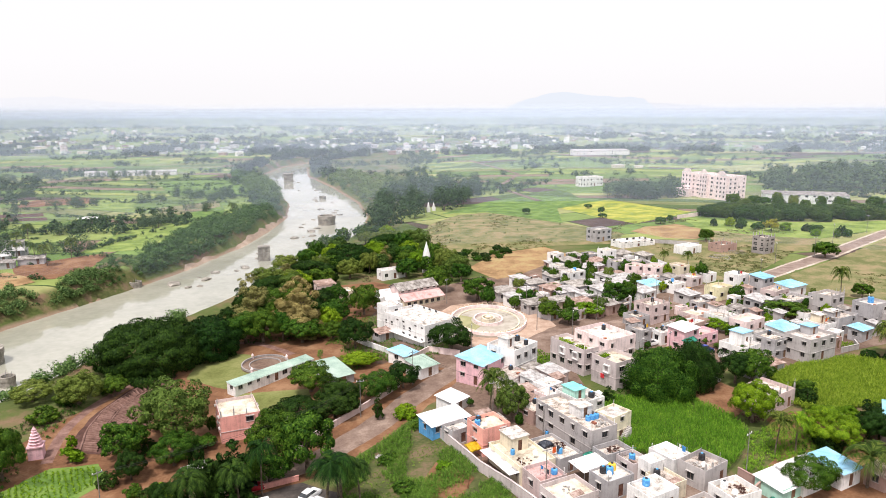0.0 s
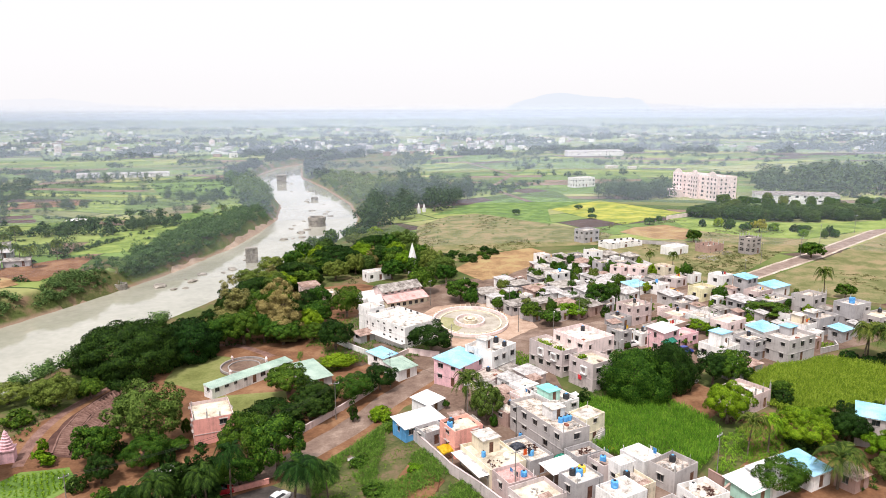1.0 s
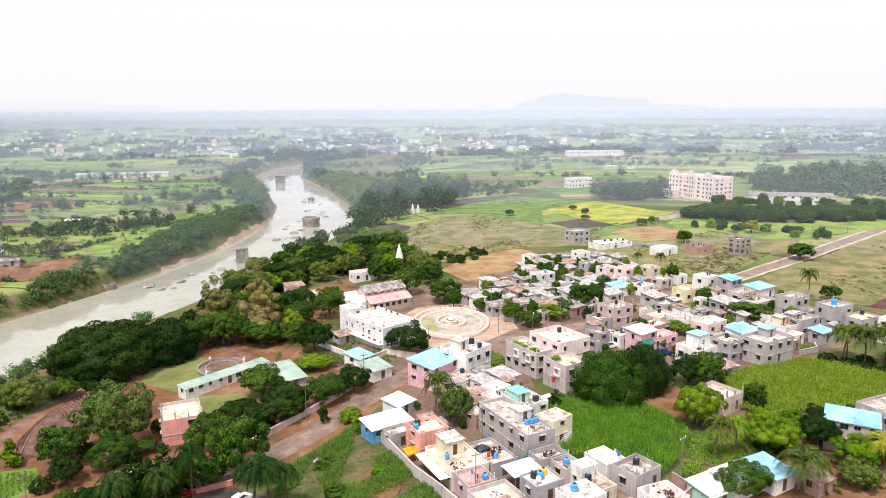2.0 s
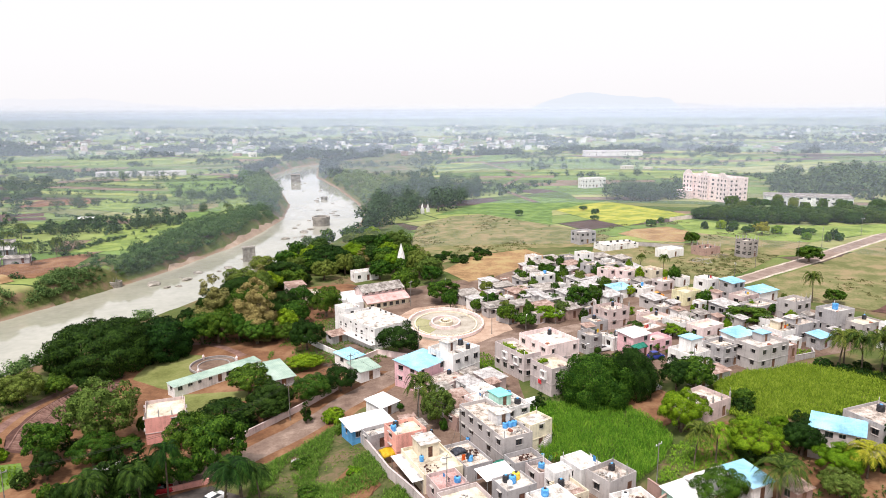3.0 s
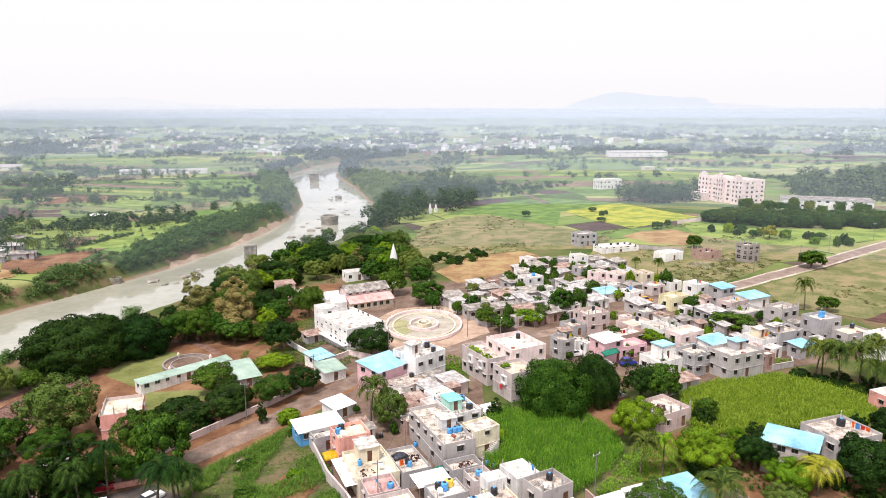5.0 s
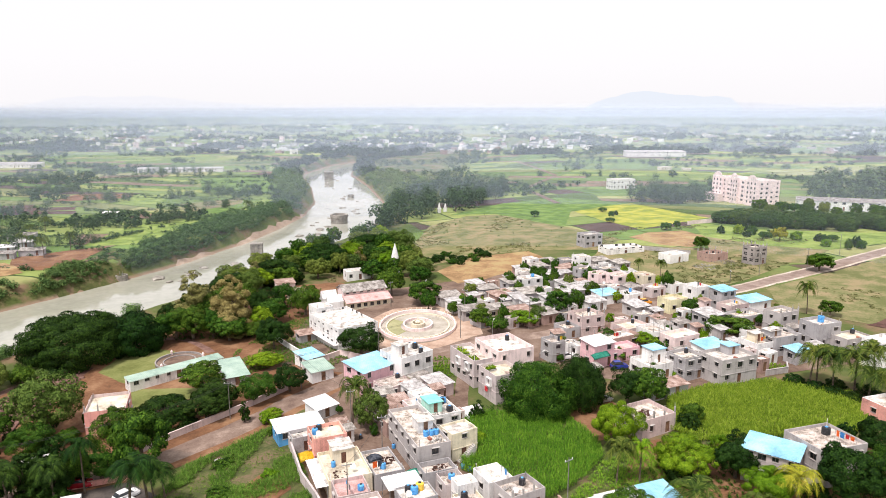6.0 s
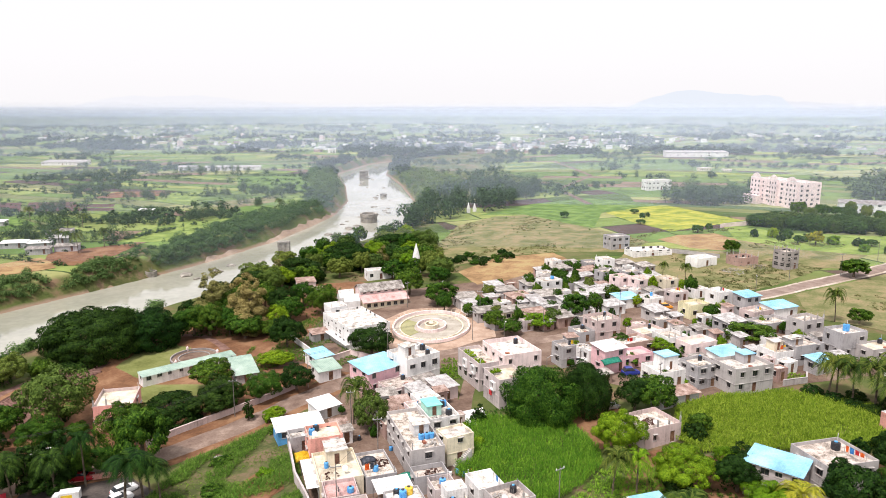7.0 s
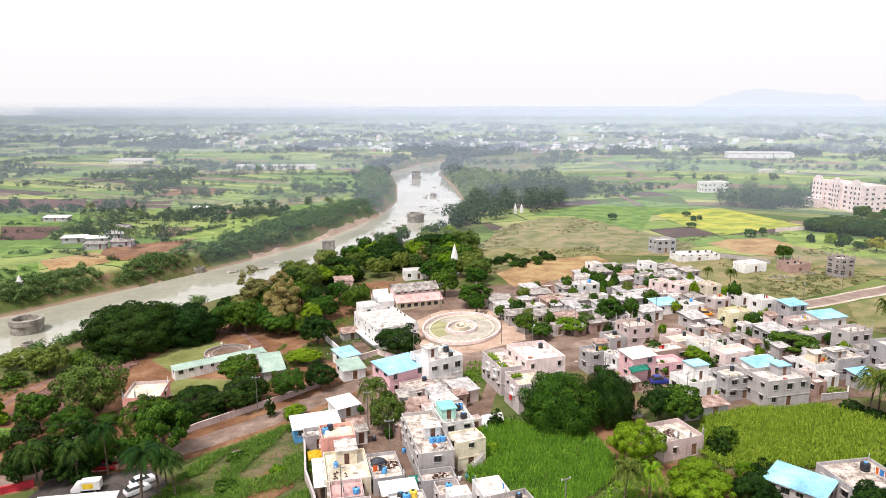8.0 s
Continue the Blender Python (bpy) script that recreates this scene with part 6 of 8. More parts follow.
    for i in range(12):
        bm.faces.new((v[i], v[i + 1], v[14 + i], v[13 + i]))
    part("pediment", bm, WALLS["palepink"], bay)
bm = bmesh.new()
box(bm, -19.0, -13.6, -0.8, -8.0, -9.62, 4.2)
part("portico", bm, WALLS["palepink"], campus)
# boxed window frames and curtains of the mauve houses
for ob, depth in ((complex_a, 10.8), (complex_b, 7.0)):
    w = 5.0 if ob == complex_a else 6.4
    for k in range(2 if ob == complex_a else 1):
        yy = -depth / 2 + 1.6 + k * 4.2
        bm = bmesh.new()
        for q in ((yy, yy + 1.7, 3.2, 3.35), (yy, yy + 1.7, 4.75, 4.9), (yy, yy + 0.15, 3.35, 4.75), (yy + 1.55, yy + 1.7, 3.35, 4.75)):
            box(bm, -w / 2 - 0.5, q[0], q[2], -w / 2 - 0.004, q[1], q[3])
        part("window_box", bm, WALLS["white"], ob)
bm = bmesh.new()
box(bm, -3.42, -0.3, 1.7, -3.22, 0.6, 2.6)
part("curtain", bm, TARP["red"], complex_b)
# roof gardens on the mauve houses
def roof_garden(p, rz, w, d, seed):
    """A long planter with low bushy plants."""
    ob = thing("roof_planter", p.x, p.y, p.z, rz, "cement planter full of low green plants on a terrace", "planter", "roof planters")
    bm = bmesh.new()
    box(bm, -w / 2, -d / 2, 0.0, w / 2, d / 2, 0.4)
    part("trough", bm, CEMENT, ob)
    rng = np.random.default_rng(seed)
    n = 420
    pos = np.stack([rng.uniform(-w / 2, w / 2, n), rng.uniform(-d / 2, d / 2, n), rng.uniform(0.35, 0.85, n)], 1)
    face = rng.normal(size=(n, 3)) * 0.5 + np.array([0, 0, 0.8])
    face /= np.linalg.norm(face, axis=1)[:, None]
    a = np.cross(face, rng.normal(size=(n, 3)))
    b = np.cross(face, a)
    v = np.stack([pos - a * 0.1, pos + b * 0.12, pos + a * 0.16], 1)
    leaf_object("plants", *leaf_faces(v, face), LEAF["bright"], ob)
    return ob


roof_garden(on_roof(complex_a, -1.4, 1.6), 33, 1.6, 4.0, 5)
roof_garden(on_roof(complex_a, -1.4, -3.4), 33, 1.4, 2.6, 6)
roof_garden(on_roof(complex_b, -1.6, 1.4), 33, 2.2, 1.4, 7)
# outside stair of the cream house
for i in range(12):
    bm = bmesh.new()
    box(bm, -1.6 + 0.27 * i, -2.9, -0.4, -1.33 + 0.27 * i, -2.05, 0.22 + 0.2 * i)
    part("step", bm, CEMENT, cream_pink)

# ---- huts and annexes that fill the blocks ----
STREETS = [[(-22, 112), (-6, 138), (2, 150), (18, 167), (45, 180), (60, 190), (74, 207), (90, 217), (112, 231)], [(20, 166), (27, 146), (29, 132)], [(34, 176), (52, 158.5), (62, 161), (72, 168)], [(14.5, 96), (17, 112), (16, 119), (11, 127), (1, 136)]]


def clear_of(x, y, r):
    for a, b, w, d, _, _ in PLACED:
        if math.hypot(x - a, y - b) < r + (w + d) * 0.27:
            return False
    for line in STREETS:
        for p, q in zip(line, line[1:]):
            p, q, c = Vector(p), Vector(q), Vector((x, y))
            k = min(1, max(0, (c - p).dot(q - p) / (q - p).length_squared))
            if (c - p.lerp(q, k)).length < r + 3.0:
                return False
    return math.hypot((x - 12.2) / 0.8, y - 186.6) > 19


def fill(outline, count, r):
    """Small annexes and sheds in the gaps of a block."""
    xs, ys = [p[0] for p in outline], [p[1] for p in outline]
    made, tries = 0, 0
    while made < count and tries < 4000:
        tries += 1
        x, y, k = DICE.uniform(min(xs), max(xs)), DICE.uniform(min(ys), max(ys)), DICE.uniform(*r)
        if not inside(x, y, outline) or not clear_of(x, y, k):
            continue
        wall, top = DICE.choice(["cement", "grey", "white", "mauve", "brick", "blush", "white", "palepink"]), DICE.choice(["asbestos", "slab", "tin", "rust", "slab", "lime", "asbestos"])
        h = DICE.choice([2.4, 2.7, 3.0, 3.2])
        house(x, y, 33 + DICE.uniform(-5, 5), k * 1.7, k * 1.4, h, wall, top, f"small {TONE.get(wall, 'plain')} annexe with a {TOPS[top]}", parapet=0.3, group="annexes and sheds", miss=0.4, name="annexe", category="shed")
        made += 1


def inside(x, y, poly):
    hit = False
    for (x0, y0), (x1, y1) in zip(poly, poly[1:] + poly[:1]):
        if (y0 > y) != (y1 > y) and x < (x1 - x0) * (y - y0) / (y1 - y0) + x0:
            hit = not hit
    return hit


fill([(50, 152), (76, 150), (100, 160), (118, 172), (106, 206), (92, 212), (72, 200), (54, 190), (48, 176)], 34, (1.4, 2.4))
fill([(22, 196), (34, 186), (50, 188), (62, 200), (80, 218), (76, 246), (60, 262), (42, 258), (28, 226)], 34, (1.4, 2.4))
fill([(4, 120), (14, 118), (22, 122), (30, 124), (28, 146), (12, 140), (10, 130)], 12, (1.2, 2.0))

# ---- things left on the flat roofs ----
BRICKS = surf("fired_brick", ramp3((0.2, 0.07, 0.045), (0.33, 0.13, 0.085), (0.42, 0.2, 0.14)), 1.5, 8, 0.95, 0.2, tint=0.2)


def brick_stack(p, rz):
    ob = thing("brick_stack", p.x, p.y, p.z, rz, "neat stack of red bricks on a flat roof", "bricks", "brick stacks")
    for i in range(3):
        for j in range(2):
            bm = bmesh.new()
            box(bm, i * 0.27 - 0.4, -0.26, j * 0.17, i * 0.27 - 0.15, 0.26, j * 0.17 + 0.16)
            part("course", bm, BRICKS, ob)
    return ob


def satellite_dish(p, rz):
    ob = thing("satellite_dish", p.x, p.y, p.z, rz, "small grey satellite dish on a rooftop", "satellite dish", "satellite dishes")
    bm = bmesh.new()
    tube(bm, [(0, 0, 0, 0.03), (0, 0, 0.9, 0.03)], 6)
    part("mast", bm, STEEL, ob)
    bm = bmesh.new()
    n, rows = 14, []
    for r, z in ((0.06, 0.0), (0.3, 0.05), (0.45, 0.13)):
        rows.append([bm.verts.new(pose(0, -0.1, 1.0, 60) @ Vector((r * math.cos(2 * math.pi * i / n), r * math.sin(2 * math.pi * i / n), z))) for i in range(n)])
    for a, b in zip(rows, rows[1:]):
        for i in range(n):
            bm.faces.new((a[i], a[(i + 1) % n], b[(i + 1) % n], b[i]))
    bm.faces.new(rows[0][::-1])
    part("dish", bm, WHITE, ob)
    return ob


def washing_line(p, rz, length):
    ob = thing("washing_line", p.x, p.y, p.z, rz, "washing line with coloured cloths on a rooftop", "washing line", "washing lines")
    for s in (-1, 1):
        bm = bmesh.new()
        tube(bm, [(s * length / 2, 0, 0, 0.03), (s * length / 2, 0, 1.7, 0.03)], 6)
        part("post", bm, STEEL, ob)
    bm = bmesh.new()
    limb(bm, (-length / 2, 0, 1.65), (length / 2, 0, 1.65), 0.012, 0.012, 4)
    part("line", bm, STEEL, ob)
    x = -length / 2 + 0.3
    while x < length / 2 - 0.5:
        w, h = DICE.uniform(0.4, 0.8), DICE.uniform(0.5, 1.1)
        bm = bmesh.new()
        g = [bm.verts.new((x + w * i / 4, 0.05 * math.sin(i * 2.1 + k), 1.64 - h * k / 2)) for k in range(3) for i in range(5)]
        for k in range(2):
            for i in range(4):
                bm.faces.new((g[k * 5 + i], g[k * 5 + i + 1], g[k * 5 + i + 6], g[k * 5 + i + 5]))
        bmesh.ops.solidify(bm, geom=bm.faces[:], thickness=0.02)
        part("cloth", bm, DICE.choice([TARP["red"], TARP["dark"], TARP["yellow"], TANK["blue"], WHITE, TARP["orange"]]), ob)
        x += w + 0.15
    return ob


def roof_sheet(p, rz, mat):
    bm = corrugated(DICE.uniform(1.4, 2.4), DICE.uniform(0.9, 1.5), 0.05, 0.3)
    ob = part("loose_sheet", bm, ROOFS[mat])
    ob.matrix_world = pose(p.x, p.y, p.z + 0.02, 0, 0, rz)
    return tagged(ob, "loose corrugated sheet leaning on a flat roof", "roof sheet", "loose roof sheets")


for x, y, w, d, ob, sheet in list(PLACED):
    if sheet or y > 262 or w < 3.4 or ob.name.startswith("college"):
        continue
    rz = DICE.choice([0, 90]) + 33
    for k in range(DICE.choice([1, 1, 2, 2])):
        bm = bmesh.new()
        sx, sy = DICE.choice([-1, 1]) * (w / 2 - 0.35), DICE.choice([-1, 1]) * (d / 2 - 0.35)
        tube(bm, [(sx, sy, ob["roof_height"] - 0.02, 0.06), (sx, sy, ob["roof_height"] + DICE.uniform(1.0, 1.7), 0.06)], 6)
        part("vent_pipe", bm, DICE.choice([STEEL, WHITE, CEMENT]), ob)
    spot = on_roof(ob, DICE.uniform(-0.3, 0.3) * w, -DICE.uniform(0.2, 0.32) * d)
    pick = DICE.random()
    if pick < 0.25:
        brick_stack(spot, rz)
    elif pick < 0.45:
        satellite_dish(spot, DICE.uniform(-40, 40))
    elif pick < 0.6:
        washing_line(spot, rz if w > d else rz, min(w, d) * 0.45)
    elif pick < 0.8:
        roof_sheet(spot, rz, DICE.choice(["rust", "asbestos", "tin"]))
    if DICE.random() < 0.3 and y > 120:
        water_tank(on_roof(ob, 0.3 * w, 0.28 * d), DICE.choice(["black", "black", "blue", "white"]), DICE.uniform(0.4, 0.55), DICE.uniform(0.9, 1.2))

# ---- walls ----
wall_run([(-0.6, 118.2), (6.0, 105.2), (10.5, 98.8), (13.2, 94.4), (15.5, 90.0)], 1.9, 0.22, "mauve", "tall grey-mauve boundary wall behind the houses")
wall_run([(-26.6, 115.4), (-24.0, 120.4), (-15.4, 133.4), (-9.4, 143.6)], 1.3, 0.2, "blush", "low weathered wall along the road")
wall_run([(-7.6, 158.8), (-3.5, 164.0), (4.0, 159.5)], 1.5, 0.2, "palepink", "low pink wall before the school")
wall_run([(-28.0, 182.0), (-20.0, 172.0), (-12.5, 163.5)], 1.4, 0.2, "white", "white boundary wall of the school")
wall_run([(78.0, 187.0), (86.5, 183.0), (94.5, 188.0)], 1.8, 0.2, "grey", "grey cement wall round a plot")
wall_run([(43.5, 92.5), (48.0, 97.0), (46.0, 101.0)], 2.0, 0.2, "brick", "dark brick yard wall")
wall_run([(-49.0, 87.0), (-42.3, 93.2), (-38.9, 96.5)], 1.2, 0.3, "red", "low wall painted bright red")
wall_run([(-38.0, 99.8), (-31.5, 102.6), (-23.6, 106.0)], 0.9, 0.2, "coral", "low red-painted kerb wall of the parking yard")
wall_run([(92.0, 154.4), (97.0, 156.6), (98.0, 160.0)], 1.3, 0.2, "cement", "low cement wall at the edge of the maize")
wall_run([(118.0, 350.0), (150.0, 372.0), (214.0, 356.0), (240.0, 372.0)], 1.8, 0.25, "palepink", "long pale wall of the college grounds", pillars=8.0)
wall_run([(82.0, 292.0), (94.0, 286.0), (104.0, 280.0)], 1.5, 0.2, "cement", "plot wall with posts", pillars=3.0)
patch("parking_yard", [(-38, 98.5), (-31, 101.4), (-23, 105), (-16, 101), (-13, 94), (-22, 88), (-36, 90)], DARKYARD, "dark asphalt parking yard", 0.12, "yard")

PLAZADUST = surf("plaza_dust", ramp3((0.26, 0.17, 0.12), (0.4, 0.28, 0.21), (0.5, 0.38, 0.3)), 0.2, 3, 1.0, 0.2)

# ---- the round plaza ----


def ring(name, rx, ry, t, z0, z1, material, parent, label="", n=56):
    bm = bmesh.new()
    rows = []
    for i in range(n):
        a = 2 * math.pi * i / n
        c, s = math.cos(a), math.sin(a)
        rows.append([bm.verts.new(p) for p in ((rx * c, ry * s, z0), (rx * c, ry * s, z1), ((rx - t) * c, (ry - t) * s, z1), ((rx - t) * c, (ry - t) * s, z0))])
    for i in range(n):
        a, b = rows[i], rows[(i + 1) % n]
        for k in range(3):
            bm.faces.new((a[k], b[k], b[k + 1], a[k + 1]))
    return part(name, bm, material, parent, label)


def disc(name, rx, ry, z, material, parent, label="", n=56):
    bm = bmesh.new()
    top = [bm.verts.new((rx * math.cos(2 * math.pi * i / n), ry * math.sin(2 * math.pi * i / n), z)) for i in range(n)]
    low = [bm.verts.new((v.co.x, v.co.y, z - 0.6)) for v in top]
    bm.faces.new(top)
    for i in range(n):
        bm.faces.new((low[i], low[(i + 1) % n], top[(i + 1) % n], top[i]))
    return part(name, bm, material, parent, label)


plaza = thing("round_plaza", 12.3, 185.6, 2.1, 4, "round paved plaza with low walls and a shallow green pool", "plaza")
disc("paving", 10.4, 13.4, 0.0, PAVING, plaza)
ring("outer_wall", 10.4, 13.4, 0.5, 0.0, 0.75, WALLS["palepink"], plaza)
ring("pool_rim", 8.6, 11.2, 0.35, 0.0, 0.3, WALLS["cream"], plaza)
ring("inner_wall", 4.0, 5.3, 0.4, 0.0, 0.8, WALLS["palepink"], plaza)
ring("pedestal_rim", 1.9, 2.4, 0.5, 0.0, 1.0, WALLS["cream"], plaza)
pool_bm = bmesh.new()
pv = []
for i in range(25):
    a = radians(150 + 85 * i / 24)
    pv.append((pool_bm.verts.new((8.2 * math.cos(a), 10.7 * math.sin(a), 0.06)), pool_bm.verts.new((4.6 * math.cos(a), 6.2 * math.sin(a), 0.06))))
for a, b in zip(pv, pv[1:]):
    pool_bm.faces.new((a[0], b[0], b[1], a[1]))
part("pool", pool_bm, surf("pool_water", ramp3((0.22, 0.21, 0.08), (0.3, 0.285, 0.12), (0.38, 0.35, 0.17)), 0.2, 3, 0.25, 0.05), plaza, "shallow yellow-green water")
bm = bmesh.new()
tube(bm, [(0, 0, 0, 0.6), (0, 0, 0.9, 0.5), (0, 0, 1.0, 0.8), (0, 0, 1.15, 0.8), (0, 0, 1.6, 0.2), (0, 0, 2.4, 0.12)], 14)
part("fountain", bm, WALLS["cream"], plaza, "small stepped stone fountain")
for i in range(44):
    a = 2 * math.pi * i / 44
    bm = bmesh.new()
    x, y = 10.15 * math.cos(a), 13.15 * math.sin(a)
    box(bm, x - 0.1, y - 0.1, 0.75, x + 0.1, y + 0.1, 1.25)
    part("post", bm, WALLS["cream"], plaza)
patch("plaza_ground", [(-2, 172), (8, 165), (20, 169), (30, 180), (26, 200), (14, 206), (2, 204), (-4, 190)], PLAZADUST, "pinkish paved ground round the plaza", 0.09, "pavement")

# ring of the riding ground
arena = thing("round_platform", -43.2, 161.2, None, 0, "round brick platform with a low ring wall", "platform")
disc("platform", 5.6, 5.9, 0.25, DUST, arena)
ring("ring_wall", 5.6, 5.9, 0.3, 0.25, 0.7, WALLS["raw"], arena)
ring("inner_ring", 3.8, 4.1, 0.25, 0.25, 0.5, WALLS["raw"], arena)
for a in (0.6, 2.4, 4.4):
    bm = bmesh.new()
    x, y = 5.5 * math.cos(a), 5.8 * math.sin(a)
    tube(bm, [(x, y, 0.3, 0.3), (x, y, 1.0, 0.26), (x, y, 1.06, 0.36), (x, y, 1.4, 0.2), (x, y, 1.6, 0.06)], 10)
    part("pillar", bm, WALLS["palepink"], arena)

# ---- shrines ----


def shrine(x, y, w, h, wall, label):
    ob = thing("shrine", x, y, None, 20, label, "shrine", "small shrines")
    bm = bmesh.new()
    box(bm, -w / 2, -w / 2, -0.5, w / 2, w / 2, h * 0.38)
    box(bm, -w / 2 - 0.15, -w / 2 - 0.15, h * 0.382, w / 2 + 0.15, w / 2 + 0.15, h * 0.42)
    part("base", bm, WALLS[wall], ob)
    tiers = 5
    for i in range(tiers):
        k = w * (0.46 - 0.34 * (i / tiers) ** 1.2)
        z = h * (0.42 + 0.44 * i / tiers)
        bm = bmesh.new()
        tube(bm, [(0, 0, z, k), (0, 0, z + h * 0.06, k * 0.98), (0, 0, z + h * 0.07, k * 1.1), (0, 0, z + h * 0.09, k * 0.85)], 8)
        part("tier", bm, WALLS[wall], ob)
    bm = bmesh.new()
    tube(bm, [(0, 0, h * 0.86, w * 0.12), (0, 0, h * 0.9, w * 0.16), (0, 0, h * 0.95, w * 0.08), (0, 0, h, 0.02)], 10)
    part("finial", bm, WALLS[wall], ob)
    return ob


shrine(-73.0, 116.4, 2.4, 6.0, "pink", "small pink shrine with a tiered tower")
shrine(-147.0, 199.0, 1.7, 3.4, "white", "tiny whitewashed shrine on the river bank")
spire = thing("temple_spire", -6.3, 251.6, None, 0, "slender white temple spire among the trees", "temple")
bm = bmesh.new()
box(bm, -1.5, -1.5, -0.5, 1.5, 1.5, 4.0)
part("base", bm, WALLS["white"], spire)
bm = bmesh.new()
tube(bm, [(0, 0, 4.0, 1.5), (0, 0, 6.0, 1.4), (0, 0, 8.2, 0.9), (0, 0, 10.2, 0.34), (0, 0, 11.2, 0.06)], 12)
part("tower", bm, WALLS["white"], spire)
for x, y, h in ((-9.0, 404.0, 6.0), (-6.0, 408.0, 5.0)):
    shrine(x, y, 1.8, h, "white", "white temple tower in the grove")

# ---- old masonry in the river ----


def pier(x, y, r, h, label, square=False):
    ob = thing("river_pier", x, y, WATER - 1.4, DICE.uniform(0, 40), label, "pier", "old river piers")
    bm = bmesh.new()
    if square:
        box(bm, -r, -r * 0.7, 0, r, r * 0.7, h)
        box(bm, -r * 1.15, -r * 0.85, h + 0.004, r * 1.15, r * 0.85, h + 0.5)
        for k in (-1, 1):
            box(bm, k * r - 0.3, -r * 0.78, 0, k * r + 0.3, r * 0.78, h - 0.01)
    else:
        tube(bm, [(0, 0, 0, r * 1.02), (0, 0, h * 0.7, r), (0, 0, h * 0.72, r * 1.06), (0, 0, h, r * 1.06), (0, 0, h + 0.02, r * 0.8), (0, 0, h - 1.6, r * 0.78)], 28)
    part("shaft", bm, STONE, ob)
    for i in range(5):
        bm = bmesh.new()
        a = DICE.uniform(0, 6.28)
        rr = r * 0.6
        limb(bm, (rr * math.cos(a), rr * math.sin(a) * 0.7, h - 0.3), (rr * math.cos(a) + 0.1, rr * math.sin(a) * 0.7, h + DICE.uniform(0.5, 1.4)), 0.06, 0.03, 5)
        part("rebar", bm, STEEL, ob)
    return ob


pier(-79.9, 305.0, 2.3, 7.6, "broken square stone pier standing in the river", True)
pier(-68.4, 404.0, 4.9, 6.6, "round stone well tower standing in the river")
pier(-144.7, 651.0, 3.8, 8.0, "old stone pier in the far bend of the river", True)
pier(-121.9, 176.4, 4.6, 5.6, "wide round stone well tower near the bank")
pier(-106.4, 161.5, 1.7, 4.0, "small broken stone pier near the bank")
pier(-91.0, 522.0, 2.4, 3.4, "low stone stump in the river")
pier(-117.0, 258.0, 2.2, 3.6, "round stone well at the water's edge")


def boulder(x, y, r, z, label="flat brown rock in the shallow river"):
    bm = bmesh.new()
    bmesh.ops.create_icosphere(bm, subdivisions=2, radius=1)
    for v in bm.verts:
        k = 1 + 0.4 * noise.noise(v.co * 1.3 + Vector((x, y, 0)))
        v.co = Vector((v.co.x * r * k, v.co.y * r * 0.7 * k, v.co.z * r * 0.28 * k))
    ob = part("rock", bm, STONE)
    ob.matrix_world = pose(x, y, z, 0, 0, DICE.uniform(0, 180))
    return tagged(ob, label, "rock", "rocks in the river")


for i in range(34):
    t = DICE.random()
    y = 340 + 330 * t if i < 26 else DICE.uniform(255, 320)
    c = np.interp(y, RIVER_Y, RIVER_X) + DICE.uniform(-12, 9)
    boulder(c, y, DICE.uniform(0.7, 2.6), WATER + 0.05)
for x, y, r in ((-94.4, 281.8, 2.2), (-104, 262, 3.6), (-84.5, 291, 2.6), (-73, 380, 3.2), (-78, 360, 2.6), (-70, 366, 2.2), (-111, 168, 2.0)):
    boulder(x, y, r, WATER + 0.1)

# ---- woods, hedges and scattered trees ----


def grove(poly, count, keys, r, h, group, gap=0.9):
    """Trees strewn within an outline, none too near another."""
    xs, ys = [p[0] for p in poly], [p[1] for p in poly]
    done, tries = [], 0
    while len(done) < count and tries < count * 60:
        tries += 1
        x, y = DICE.uniform(min(xs), max(xs)), DICE.uniform(min(ys), max(ys))
        rr = DICE.uniform(*r)
        if not inside(x, y, poly) or any((x - a) ** 2 + (y - b) ** 2 < ((rr + c) * gap) ** 2 for a, b, c in done):
            continue
        off, half = river_at(x, y)
        if abs(off) < half + 2:
            continue
        done.append((x, y, rr))
        tree(DICE.choice(keys), x, y, rr, DICE.uniform(*h), group)


def far_woods(name, places, cards, size, label, mat="far", seed=3, trunks=False):
    """Far trees as one body of leaf sprays in several lobes a tree: (x, y, radius, height)."""
    rng = np.random.default_rng(seed)
    n = len(places)
    base = np.array(places)
    P = np.repeat(base, cards, 0)
    m = n * cards
    d = rng.normal(size=(m, 3))
    d[:, 2] = np.abs(d[:, 2]) * 1.1 - 0.25
    d /= np.linalg.norm(d, axis=1)[:, None]
    z = np.repeat(land(base[:, 0], base[:, 1]), cards)
    lobe = rng.normal(size=(n, 7, 3)) * (0.42, 0.42, 0.2)
    lo = lobe[np.repeat(np.arange(n), cards), rng.integers(0, 7, m)]
    k = rng.uniform(0.3, 0.56, m)
    pos = np.stack([P[:, 0] + (lo[:, 0] + d[:, 0] * k) * P[:, 2], P[:, 1] + (lo[:, 1] + d[:, 1] * k) * P[:, 2], z + P[:, 3] * np.clip(0.42 + lo[:, 2] + d[:, 2] * k * 1.1, 0.03, 1.1)], 1)
    nr = d + rng.normal(size=(m, 3)) * 0.4 + np.array([0, 0, 0.5])
    nr /= np.linalg.norm(nr, axis=1)[:, None]
    a = np.cross(nr, rng.normal(size=(m, 3)))
    a /= np.linalg.norm(a, axis=1)[:, None]
    b = np.cross(nr, a)
    s = (size * P[:, 2] * rng.uniform(0.7, 1.3, m))[:, None]
